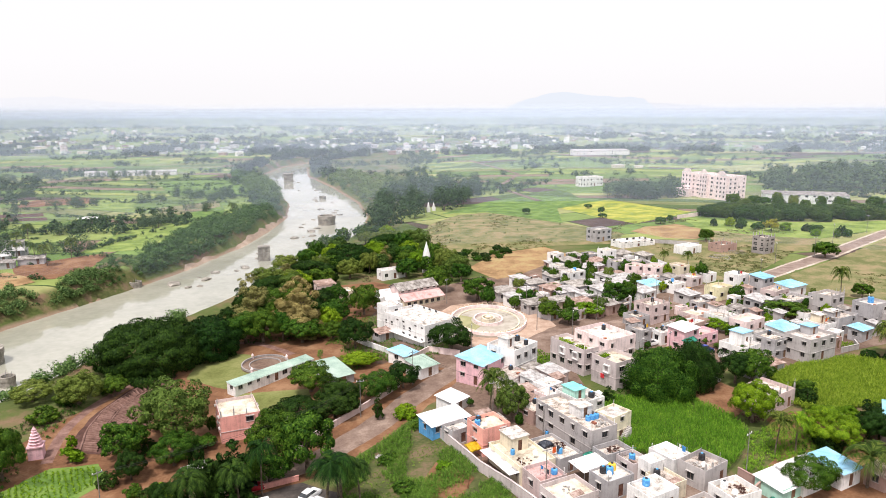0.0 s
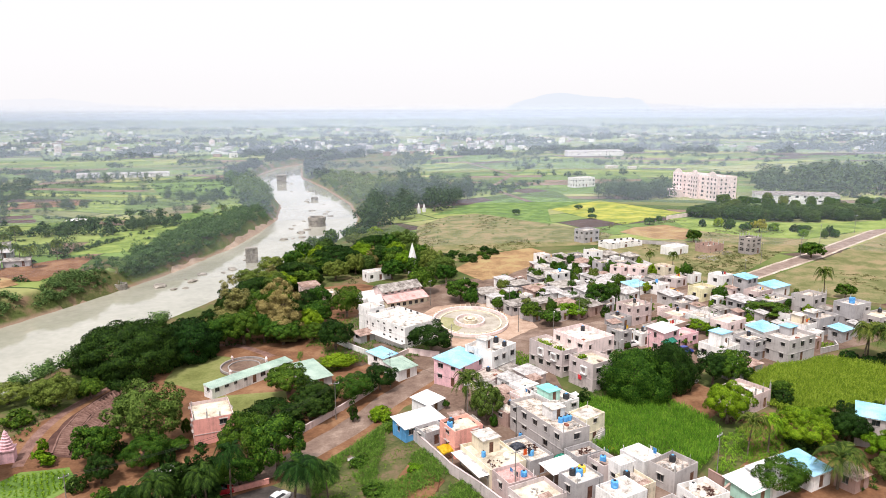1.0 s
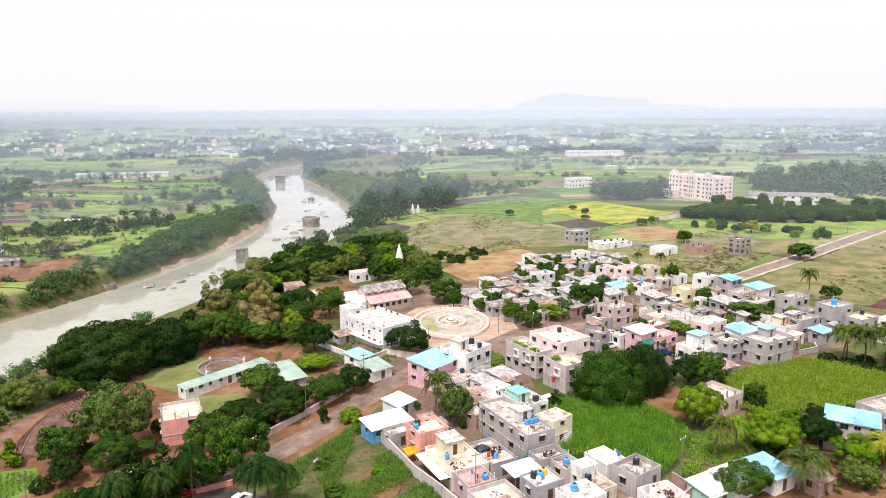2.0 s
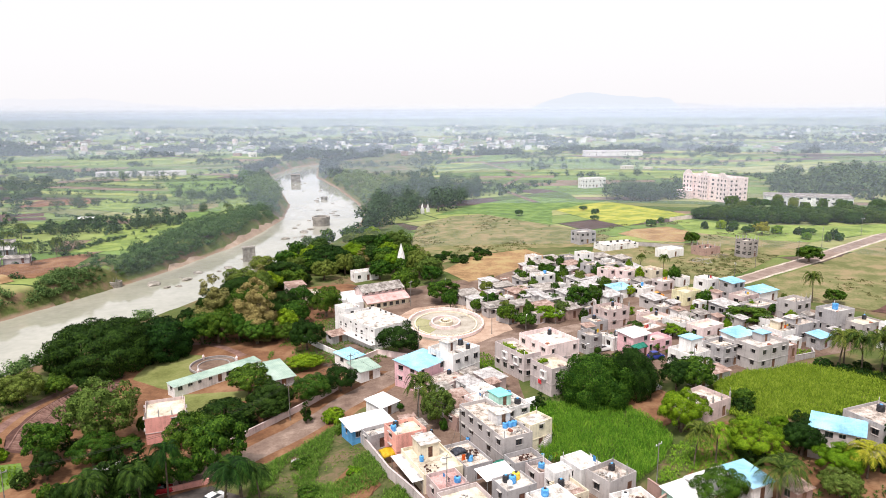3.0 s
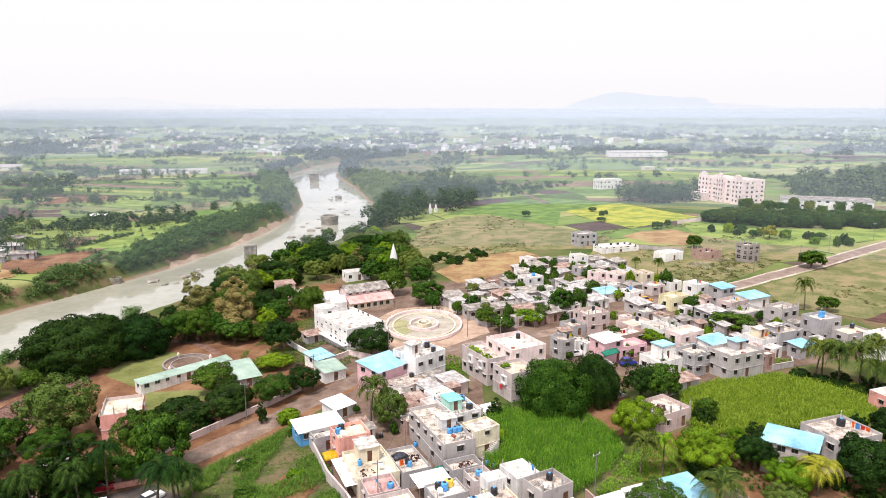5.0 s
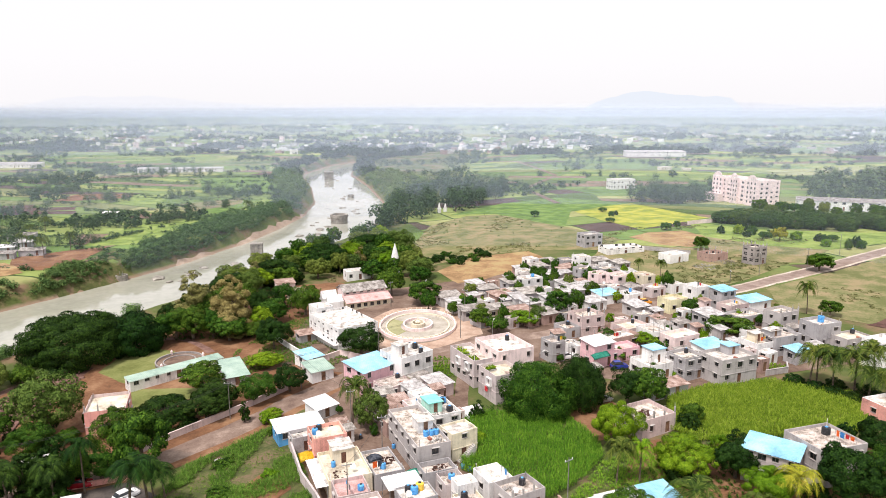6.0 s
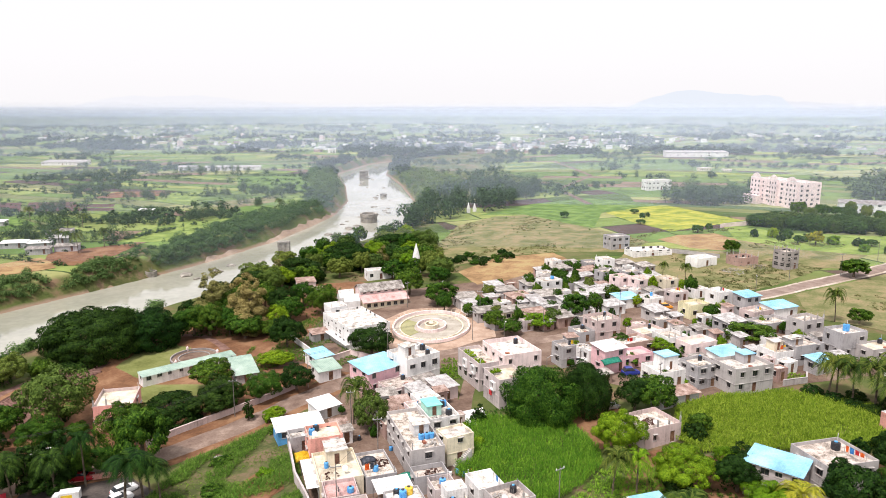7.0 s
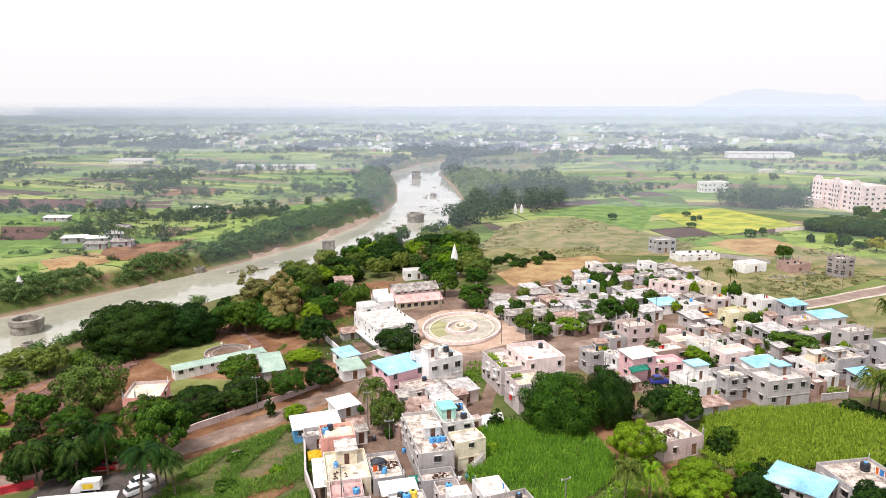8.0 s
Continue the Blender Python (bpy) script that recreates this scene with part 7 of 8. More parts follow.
    v = np.stack([pos - a * s * 0.8 + b * s * 0.8, pos - a * s * 0.8 - b * s * 0.8, pos + a * s * 1.1], 1)
    face = d * 0.75 + lo * 0.5 + np.array([0, 0, 0.15]) + rng.normal(size=(m, 3)) * 0.15
    face /= np.linalg.norm(face, axis=1)[:, None]
    ob = tagged(leaf_object(name, *leaf_faces(v, face), LEAF[mat]), label, "trees", kind="stuff")
    if trunks:
        bm = bmesh.new()
        for x, y, r, h in places:
            g = ground_z(x, y)
            limb(bm, (x, y, g - 0.3), (x + 0.1, y, g + h * 0.25), 0.06 * r + 0.05, 0.03 * r + 0.03, 5)
        part("trunks", bm, BARK, ob)
    return ob


def spots(poly, count, r, h, gap, seed):
    """Places for trees within an outline."""
    dice = random.Random(seed)
    xs, ys = [p[0] for p in poly], [p[1] for p in poly]
    out, tries = [], 0
    while len(out) < count and tries < count * 60:
        tries += 1
        x, y = dice.uniform(min(xs), max(xs)), dice.uniform(min(ys), max(ys))
        rr = dice.uniform(*r)
        if not inside(x, y, poly) or any((x - a) ** 2 + (y - b) ** 2 < ((rr + c) * gap) ** 2 for a, b, c, _ in out):
            continue
        off, half = river_at(x, y)
        if abs(off) < half + 3:
            continue
        out.append((x, y, rr, dice.uniform(*h)))
    return out


grove([(-52, 214), (-62, 236), (-60, 270), (-50, 300), (-36, 334), (-24, 330), (-14, 300), (-2, 268), (2, 246), (-14, 236), (-24, 252), (-34, 240), (-42, 236)], 46, ["wood", "neem", "wood_b", "wood_c", "olive", "lime", "neem", "wood_b"], (3.4, 5.6), (5.5, 9), "riverside grove", 0.6)
far_woods("grove", spots([(-32, 338), (-38, 380), (-42, 430), (-40, 480), (-24, 540), (24, 520), (22, 440), (2, 404), (-14, 392), (-20, 360)], 70, (4.0, 7.0), (8, 13), 0.55, 61), 420, 0.1, "dense grove of mixed green trees by the river", "far", 12, True)
far_woods("grove", spots([(-50, 470), (-66, 520), (-90, 600), (-120, 670), (-96, 690), (-54, 620), (-30, 540)], 80, (2.6, 4.6), (3, 6), 0.55, 62), 200, 0.14, "green scrub along the inner river bend", "bank", 13)
grove([(-56, 178), (-66, 192), (-64, 210), (-50, 208), (-44, 196), (-34, 186), (-30, 178)], 12, ["round_b", "round", "leafy", "olive"], (3.2, 4.8), (5, 8), "trees behind the compound", 0.7)
far_woods("grove", spots([(104, 452), (124, 434), (152, 444), (150, 474), (122, 484)], 34, (3.6, 5.6), (7, 11), 0.6, 63), 340, 0.11, "trees shading the college grounds", "far", 14, True)
grove([(132, 362), (150, 342), (176, 336), (214, 342), (270, 352), (262, 372), (214, 362), (176, 356), (150, 362)], 40, ["wood"], (5.0, 7.4), (5.5, 7.5), "row of dark spreading trees before the college", 0.55)
grove([(158, 402), (188, 406), (200, 392), (250, 388), (250, 376), (180, 384)], 14, ["wood_c", "wood", "neem", "wood_b"], (2.6, 4.6), (5, 8), "trees of the college grounds", 0.8)
far_woods("grove", spots([(212, 440), (330, 420), (440, 500), (380, 640), (290, 600), (220, 490)], 110, (5.0, 8.5), (8, 14), 0.6, 65), 260, 0.13, "woods behind the college buildings", "far", 16, True)
grove([(122, 326), (168, 286), (180, 296), (140, 334)], 18, ["wood_c", "shrub_dark", "shrub", "shrub_lime"], (1.6, 3.0), (2.4, 4.4), "hedge trees", 0.8)
grove([(8, 258), (20, 264), (30, 284), (12, 282), (2, 270)], 12, ["shrub_dark", "shrub"], (1.6, 3.2), (1.6, 2.8), "field shrubs", 0.8)
far_woods("pasture_scrub", spots([(-8, 300), (-8, 356), (8, 386), (24, 392), (62, 346), (82, 312), (44, 290)], 40, (0.4, 1.3), (0.6, 1.4), 1.0, 66), 60, 0.16, "low scrub dotted over the dry pasture", "bank", 17)
for poly, n, seed, mat, words in (([(-8, 300), (-8, 356), (8, 386), (24, 392), (62, 346), (82, 312), (70, 290), (44, 290), (20, 278), (6, 262)], 420, 71, "tuft", "grass clumps dotted over the dry pasture"), ([(60, 256), (70, 288), (86, 300), (110, 292), (130, 284), (140, 270), (112, 238), (92, 224)], 260, 72, "tuft", "weeds over the empty building plots"), ([(112, 204), (118, 214), (150, 246), (200, 294), (280, 350), (280, 250), (170, 200), (130, 196)], 420, 73, "tuft", "grass clumps in the pasture beside the road"), ([(-30, 240), (-10, 236), (10, 250), (6, 290), (-16, 320)], 120, 74, "tuft", "scrub at the edge of the pasture"), ([(60, 300), (130, 290), (170, 300), (140, 350), (90, 345)], 200, 75, "tuft", "rough grass between the field plots")):
    far_woods("grass_clumps", [q for q in spots(poly, n * 3, (0.3, 1.5), (0.15, 0.5), 0.3, seed) if noise.noise((q[0] * 0.045, q[1] * 0.03, seed)) > 0.1], 24, 0.2, words, mat, seed)
grove([(40, 380), (80, 320), (120, 330), (110, 380), (60, 420)], 7, ["shrub_dark", "wood_c"], (1.4, 2.8), (2, 4), "field shrubs", 1.0)
grove([(20, 196), (30, 186), (44, 188), (50, 200), (64, 208), (76, 216), (86, 226), (74, 246), (60, 262), (42, 256), (30, 226), (16, 210)], 34, ["leafy", "leafy", "round_b", "neem", "lime"], (1.3, 2.6), (3.4, 5.6), "trees between the old houses", 2.0)
grove([(58, 150), (76, 156), (98, 170), (110, 186), (98, 214), (76, 196), (60, 176)], 16, ["leafy", "round_b", "lime", "shrub"], (1.0, 2.2), (2.0, 4.0), "trees between the houses", 2.0)
grove([(0, 122), (10, 118), (24, 124), (30, 120), (30, 134), (24, 150), (10, 140)], 14, ["shrub", "shrub_lime", "leafy", "shrub_dark"], (0.7, 1.4), (1.2, 2.8), "shrubs between the houses", 2.4)
grove([(46, 150), (76, 150), (100, 158), (120, 170), (108, 206), (92, 212), (72, 200), (50, 190)], 46, ["shrub", "shrub_lime", "leafy", "shrub_dark", "neem"], (0.7, 1.6), (1.2, 3.0), "shrubs between the houses", 1.8)
grove([(22, 196), (34, 186), (50, 188), (62, 200), (80, 218), (76, 246), (60, 262), (42, 258), (28, 226)], 40, ["shrub", "shrub_lime", "leafy", "shrub_dark", "neem"], (0.7, 1.7), (1.4, 3.4), "shrubs between the old houses", 1.8)
grove([(72, 114), (73, 121), (90, 124), (104, 128), (100, 112), (84, 100), (76, 98)], 11, ["shrub", "shrub_dark", "leafy", "round", "lime"], (1.0, 2.4), (1.6, 3.6), "trees round the farm sheds", 1.1)
grove([(-62, 118), (-46, 108), (-34, 112), (-30, 124), (-40, 136), (-52, 132)], 12, ["shrub", "leafy", "shrub_dark", "round_b"], (1.0, 2.2), (1.6, 4.0), "shrubs of the compound", 1.4)
# along the banks
BANK_SCRUB = [
    ([(-127, 288), (-123, 314), (-129, 354), (-122, 382), (-119, 413), (-112, 445), (-101, 440), (-101, 414), (-102, 352), (-104, 326), (-110, 300), (-113, 272), (-118, 268)], 330, (1.3, 3.4)),
    ([(-131, 229), (-135, 250), (-121, 251), (-116, 242), (-118, 232), (-124, 222)], 60, (1.2, 3.0)), ([(-148, 190), (-152, 207), (-141, 224), (-130, 219), (-133, 208), (-140, 192)], 60, (1.2, 3.0)),
    ([(-127, 220), (-121, 232), (-118, 240), (-121, 244), (-126, 236), (-131, 224)], 26, (0.8, 2.2)), ([(-141, 190), (-133, 206), (-130, 214), (-134, 216), (-139, 206), (-146, 190)], 24, (0.8, 2.0)), ([(-133, 250), (-132, 278), (-122, 268), (-120, 254), (-126, 246)], 40, (0.5, 1.5)),
    ([(-112, 268), (-108, 292), (-104, 312), (-108, 314), (-113, 296), (-117, 270)], 60, (0.8, 2.2)), ([(-186, 196), (-176, 216), (-150, 222), (-152, 206), (-168, 192)], 24, (0.8, 2.4)),
    ([(-119, 262), (-123, 280), (-118, 276), (-113, 262)], 16, (1.0, 2.4)), ([(-170, 150), (-176, 190), (-156, 200), (-146, 180), (-152, 150)], 70, (1.2, 3.0)),
    ([(-114, 445), (-128, 480), (-150, 540), (-180, 600), (-200, 660), (-190, 664), (-160, 580), (-134, 510), (-114, 470), (-106, 446)], 190, (1.6, 3.8)),
]
for k, (poly, count, r) in enumerate(BANK_SCRUB):
    bushes = [(x, y, q, q * (0.8 + 0.5 * h)) for x, y, q, h in spots(poly, count, r, (0, 1), 0.5, 80 + k)]
    far_woods("riverbank_scrub", bushes, 260, 0.11, "dense rounded green scrub along the river bank", "scrub", 18 + k)
far_woods("grove", spots([(-155, 544), (-155, 579), (-130, 527), (-115, 478), (-108, 446), (-122, 458)], 34, (3.4, 5.6), (6.5, 9.5), 0.55, 90), 420, 0.1, "clump of dark trees on the point of the river bend", "scrub", 25, True)
bank = []
for i in range(150):
    y = 140 + 70 * DICE.random() if i < 60 else 470 + 300 * DICE.random()
    c, w = np.interp(y, RIVER_Y, RIVER_X), np.interp(y, RIVER_Y, RIVER_W)
    k = DICE.uniform(1.2, 2.8)
    bank.append((c + w + DICE.uniform(5, 12), y, k, k * DICE.uniform(0.9, 1.5)))
far_woods("riverbank_scrub", bank, 260, 0.1, "green scrub along the town side of the river", "bank", 19)
# clumps in the fields across the river
clumps = []
for x, y, n, spread in ((-196, 284, 22, 16), (-158, 292, 8, 9), (-210, 320, 9, 10), (-180, 332, 8, 8), (-150, 352, 9, 10), (-246, 368, 10, 11), (-300, 470, 24, 26), (-180, 470, 18, 22), (-150, 452, 6, 8), (-140, 404, 6, 9), (-226, 430, 12, 14), (-360, 560, 30, 40), (-280, 600, 24, 30)):
    for k in range(n):
        r = DICE.uniform(1.8, 4.0)
        clumps.append((x + DICE.gauss(0, spread * 0.55), y + DICE.gauss(0, spread * 0.55), r, r * DICE.uniform(1.2, 2.2)))
far_woods("field_trees", clumps, 340, 0.095, "clumps of trees among the fields across the river", "far", 20, True)
for x, y in ((-152, 262), (-160, 268), (-172, 276), (-186, 300), (-150, 276), (-192, 318), (-120, 395), (-232, 330)):
    tree("palm_b", x, y, 3.4, DICE.uniform(5, 7), "field palms")
# low hedges along the field strips
hedge = []
for i in range(90):
    x0, y0 = DICE.uniform(-430, -130), DICE.uniform(230, 620)
    turn, length = radians(DICE.choice([-12, -12, -12, 78, 24])), DICE.uniform(20, 70)
    for k in range(int(length / 2.2)):
        if DICE.random() < 0.6:
            x, y = x0 + math.cos(turn) * k * 2.2, y0 + math.sin(turn) * k * 2.2
            off, half = river_at(x, y)
            if off < -half - 12:
                r = DICE.uniform(0.7, 1.7)
                hedge.append((x, y, r, r * DICE.uniform(0.8, 1.6)))
far_woods("field_hedges", hedge, 46, 0.24, "low broken hedges along the field edges", "far", 21)


def strew(count, x_of, y_of, r, h, threshold, scale, seed):
    dice, out = random.Random(seed), []
    while len(out) < count:
        y = y_of(dice)
        x = x_of(dice, y)
        if noise.noise((x * scale, y * scale, seed)) + 0.35 * noise.noise((x * scale * 4, y * scale * 4, seed)) < threshold:
            continue
        off, half = river_at(x, y)
        if abs(float(off)) < float(half) + 6:
            continue
        if -30 < x < 240 and y < 470 or y < 300 and x > -150:
            continue
        k = dice.uniform(*r)
        out.append((x, y, k, k * dice.uniform(*h)))
    return out


far_woods("hedgerow_trees", strew(2900, lambda d, y: d.uniform(-1.1, 0.75) * y, lambda d: d.uniform(330, 1000), (1.0, 3.2), (1.1, 1.9), 0.2, 0.016, 5), 60, 0.24, "scattered hedgerow trees among the middle fields")
far_woods("distant_trees", strew(11500, lambda d, y: d.uniform(-1.15, 0.8) * y, lambda d: 900 + 3500 * d.random() ** 1.5, (2.0, 6.0), (1.0, 1.5), 0.16, 0.011, 8), 22, 0.36, "distant tree lines and groves on the plain", "distant", seed=4)
ribbon_trees = []
for i in range(260):
    y = 640 + 420 * DICE.random()
    c, w = np.interp(y, RIVER_Y, RIVER_X), np.interp(y, RIVER_Y, RIVER_W)
    k = DICE.uniform(2.5, 5.0)
    ribbon_trees.append((c + DICE.choice([-1, 1]) * (w + DICE.uniform(6, 22)), y, k, k * DICE.uniform(1.2, 1.8)))
far_woods("far_riverside_trees", ribbon_trees, 60, 0.32, "belt of trees along the far bend of the river", "distant", seed=6)

# ---- far houses: pale blocks on the plain ----


def far_house_proto(w, d, h, wall, top):
    ob = thing("far_house", 0, 0, -500)
    bm = bmesh.new()
    holes = [(w * (i + 0.35) / 4, w * (i + 0.65) / 4, z + 1.0, z + 2.2) for i in range(4) for z in np.arange(0, h - 2.4, 3.0)]
    side = [(d * (i + 0.35) / 3, d * (i + 0.65) / 3, z + 1.0, z + 2.2) for i in range(3) for z in np.arange(0, h - 2.4, 3.0)]
    c = [(-w / 2, -d / 2), (w / 2, -d / 2), (w / 2, d / 2), (-w / 2, d / 2)]
    for i in range(4):
        facade(bm, c[i], c[(i + 1) % 4], -0.8, h, holes if i % 2 == 0 else side)
    part("wall", bm, WALLS[wall], ob)
    bm = bmesh.new()
    box(bm, -w / 2 + 0.17, -d / 2 + 0.17, 0, w / 2 - 0.17, d / 2 - 0.17, h - 0.02)
    part("window_glass", bm, GLASS, ob)
    bm = bmesh.new()
    box(bm, -w / 2 - 0.3, -d / 2 - 0.3, h, w / 2 + 0.3, d / 2 + 0.3, h + 0.25)
    if top:
        box(bm, -w / 4, -d / 4, h + 0.25, w / 8, d / 4, h + 2.4)
    part("roof", bm, ROOFS["lime"], ob)
    return ob


FAR = [far_house_proto(10, 8, 6.4, "white", True), far_house_proto(12, 8, 3.4, "white", False), far_house_proto(16, 9, 3.6, "cream", False), far_house_proto(9, 8, 9.4, "palepink", True), far_house_proto(14, 10, 6.4, "grey", False)]
FAR_LABEL = ["white two-storey house far out on the plain", "low white house far out on the plain", "low cream house far out on the plain", "pale pink three-storey house far out on the plain", "grey two-storey block far out on the plain"]
seen = set()


def far_house(i, x, y, k=1.0):
    ob = FAR[i] if i not in seen else copy_thing(FAR[i], Matrix.Identity(4))
    seen.add(i)
    ob.matrix_world = pose(x, y, ground_z(x, y), 0, 0, DICE.uniform(-30, 60)) @ Matrix.Diagonal((k, k, k, 1))
    tagged(ob, FAR_LABEL[i], "house", "far houses")


for cx, cy, n, sx, sy in ((-120, 1080, 56, 180, 60), (-380, 1250, 30, 200, 90), (60, 1250, 26, 120, 70), (330, 1500, 40, 300, 200), (620, 880, 26, 60, 70), (-560, 980, 22, 160, 90), (900, 1500, 26, 260, 220), (-900, 1600, 30, 300, 240), (140, 700, 6, 60, 50), (-40, 1900, 50, 900, 300), (300, 2700, 40, 1500, 500)):
    for k in range(n // 3):
        y = max(620, cy + DICE.gauss(0, sy * 0.5))
        x = cx + DICE.gauss(0, sx * 0.5)
        off, half = river_at(x, y)
        if abs(float(off)) < float(half) + 8:
            continue
        far_house(DICE.choice((0, 1, 1, 2, 2, 3, 4)), x, y, DICE.uniform(0.5, 0.95))
def far_village(spread, count, wall, label, seed):
    """Countless tiny houses far out: walls with a roof slab, strewn round village centres."""
    dice = random.Random(seed)
    verts, faces = [], []
    while len(verts) < count * 16:
        cx, cy, sx, sy = dice.choice(spread)
        x, y = cx + dice.gauss(0, sx), cy + dice.gauss(0, sy)
        off, half = river_at(x, y)
        if y < 760 or abs(float(off)) < float(half) + 12:
            continue
        w, d, h, a = dice.uniform(4, 11), dice.uniform(3.5, 7), dice.choice([2.6, 2.8, 3.0, 5.4]), dice.uniform(-0.6, 0.9)
        g, c, q = ground_z(x, y), math.cos(a), math.sin(a)
        for k, z0, z1 in ((0.5, -0.5, h), (0.54, h, h + 0.3)):
            i = len(verts)
            for z in (z0, z1):
                verts += [(x + (u * c - v * q), y + (u * q + v * c), g + z) for u, v in ((-w * k, -d * k), (w * k, -d * k), (w * k, d * k), (-w * k, d * k))]
            faces += [tuple(i + e for e in f) for f in ((4, 5, 6, 7), (0, 1, 5, 4), (1, 2, 6, 5), (2, 3, 7, 6), (3, 0, 4, 7))]
    return tagged(mesh_from("far_village", verts, faces, wall), label, "houses", kind="stuff")


PLAIN = [(-120, 1080, 160, 50), (-60, 1000, 90, 30), (-380, 1250, 200, 80), (-330, 1010, 120, 50), (60, 1250, 140, 70), (330, 1500, 300, 180), (620, 1000, 160, 80), (-700, 1200, 200, 90), (900, 1500, 260, 220), (-900, 1600, 300, 200), (0, 2000, 800, 300), (300, 2700, 1300, 400), (-600, 2600, 900, 400)]
far_village(PLAIN, 230, WALLS["white"], "white houses of far villages on the plain", 31)
far_village(PLAIN, 170, ROOFS["tin"], "tin-roofed sheds of far villages on the plain", 32)
far_village(PLAIN, 110, ROOFS["rust"], "brown-roofed houses of far villages on the plain", 33)
house(190, 860, 8, 70, 14, 5.5, "white", "tin", "long white industrial shed on the plain", every=8.0, miss=0.6, group="far houses", category="shed", name="far_shed")
ribbon("embankment_road", [(100, 905), (220, 900), (420, 870), (560, 880)], 9, ASPHALT, "raised grey road crossing the plain", 1.6)
ribbon("farm_track", [(60, 440), (40, 520), (66, 620), (50, 700), (30, 780)], 4, DUST, "pale earth track between fields", 0.4, "track")

# ---- standing crops and weeds ----


def blades(name, poly, step, height, lean, per, width, mat, label, category, seed, keep=1.0, gap=0.0, kind="stuff", parent=None):
    rng = np.random.default_rng(seed)
    xs, ys = [p[0] for p in poly], [p[1] for p in poly]
    verts, faces = [], []
    turn = radians(32)
    span = max(max(xs) - min(xs), max(ys) - min(ys)) * 1.5
    mx, my = (min(xs) + max(xs)) / 2, (min(ys) + max(ys)) / 2
    for i in np.arange(-span / 2, span / 2, step[0]):
        for j in np.arange(-span / 2, span / 2, step[1]):
            loose = 0.6 if name == "weeds" else 0.14
            u, v = i + rng.normal(0, step[0] * loose), j + rng.normal(0, step[1] * (loose + 0.12))
            x, y = mx + u * math.cos(turn) - v * math.sin(turn), my + u * math.sin(turn) + v * math.cos(turn)
            patchy = 0.5 + 0.5 * noise.noise((x * 0.16, y * 0.16, seed))
            if not inside(x, y, poly) or rng.random() > keep * (0.5 + patchy) or patchy < gap:
                continue
            z, hh = ground_z(x, y), height * rng.uniform(0.75, 1.15) * (0.75 + 0.5 * patchy)
            for k in range(per):
                t = rng.uniform(0, 2 * math.pi)
                dx, dy = math.cos(t), math.sin(t)
                wx, wy = -dy * width, dx * width
                z0 = z + hh * (0.1 + 0.55 * k / per)
                reach = lean * hh * rng.uniform(0.6, 1.2)
                top = z0 + hh * 0.42
                q = len(verts)
                verts += [(x - wx * 0.5, y - wy * 0.5, z0), (x + wx * 0.5, y + wy * 0.5, z0), (x + dx * reach * 0.55 + wx, y + dy * reach * 0.55 + wy, top), (x + dx * reach * 0.55 - wx, y + dy * reach * 0.55 - wy, top), (x + dx * reach, y + dy * reach, top - hh * 0.18)]
                faces += [(q, q + 1, q + 2, q + 3), (q + 3, q + 2, q + 4)]
    return tagged(mesh_from(name, verts, faces, LEAF[mat], parent), label, category, kind=kind)


LEAF["maize"] = leaf("leaf_maize", (0.055, 0.135, 0.01), (0.125, 0.255, 0.018), (0.25, 0.385, 0.035))
LEAF["maize_pale"] = leaf("leaf_maize_pale", (0.095, 0.155, 0.01), (0.2, 0.28, 0.02), (0.35, 0.42, 0.05))
blades("maize_plants", [(31, 110), (30, 128), (34, 132), (50, 130), (54, 121), (54, 116), (50, 108), (44, 102), (38, 106)], (0.5, 0.3), 1.5, 0.5, 7, 0.04, "maize", "bright green standing maize plants", "crop", 41)
blades("maize_plants", [(67, 127), (69, 141), (78, 147), (92, 150.5), (105, 145), (103, 131), (96, 125.5), (79, 124.5), (71, 122.5)], (0.46, 0.3), 1.3, 0.5, 7, 0.055, "maize_pale", "light green standing maize plants with pale tops", "crop", 42)
blades("weeds", [(-16, 110), (-4.5, 128), (-2, 123), (4, 111), (9, 101), (12, 93), (-6, 85), (-16, 96)], (0.42, 0.36), 0.8, 0.9, 8, 0.035, "weed", "rank green weeds on the waste ground", "weeds", 43, 0.85, 0.47)
blades("weeds", [(-16, 110), (-4.5, 128), (-2, 123), (4, 111), (9, 101), (12, 93), (-6, 85), (-16, 96)], (0.5, 0.42), 0.28, 1.0, 6, 0.03, "weed", "thin new grass on the waste ground", "weeds", 53, 0.6, 0.38)
blades("weeds", [(19.2, 161.5), (21.6, 163.6), (26.4, 157), (25.8, 150.4), (22, 149.4), (20.4, 155)], (0.6, 0.5), 0.5, 0.8, 7, 0.06, "bright", "green weeds on the verge by the lane", "weeds", 44)
blades("weeds", [(29, 128), (33, 135), (40, 139), (48, 140), (50, 132), (38, 131)], (0.8, 0.6), 0.7, 0.8, 7, 0.06, "mid", "green weeds under the trees", "weeds", 45, 0.8)
blades("weeds", [(78, 184), (86, 180), (94, 185), (90, 190), (82, 190)], (0.9, 0.7), 0.7, 0.8, 7, 0.07, "mid", "green weeds in a walled plot", "weeds", 46, 0.8)
blades("weeds", [(93, 156), (97, 157), (98, 161), (94, 162)], (0.5, 0.5), 0.5, 0.8, 7, 0.06, "bright", "patch of bright grass by the houses", "weeds", 47)
blades("vegetables", [(-74, 100), (-68.5, 111), (-61, 113), (-57, 108), (-61, 101)], (0.9, 0.4), 0.4, 0.9, 6, 0.07, "bright", "rows of green vegetables", "crop", 48, 0.9)


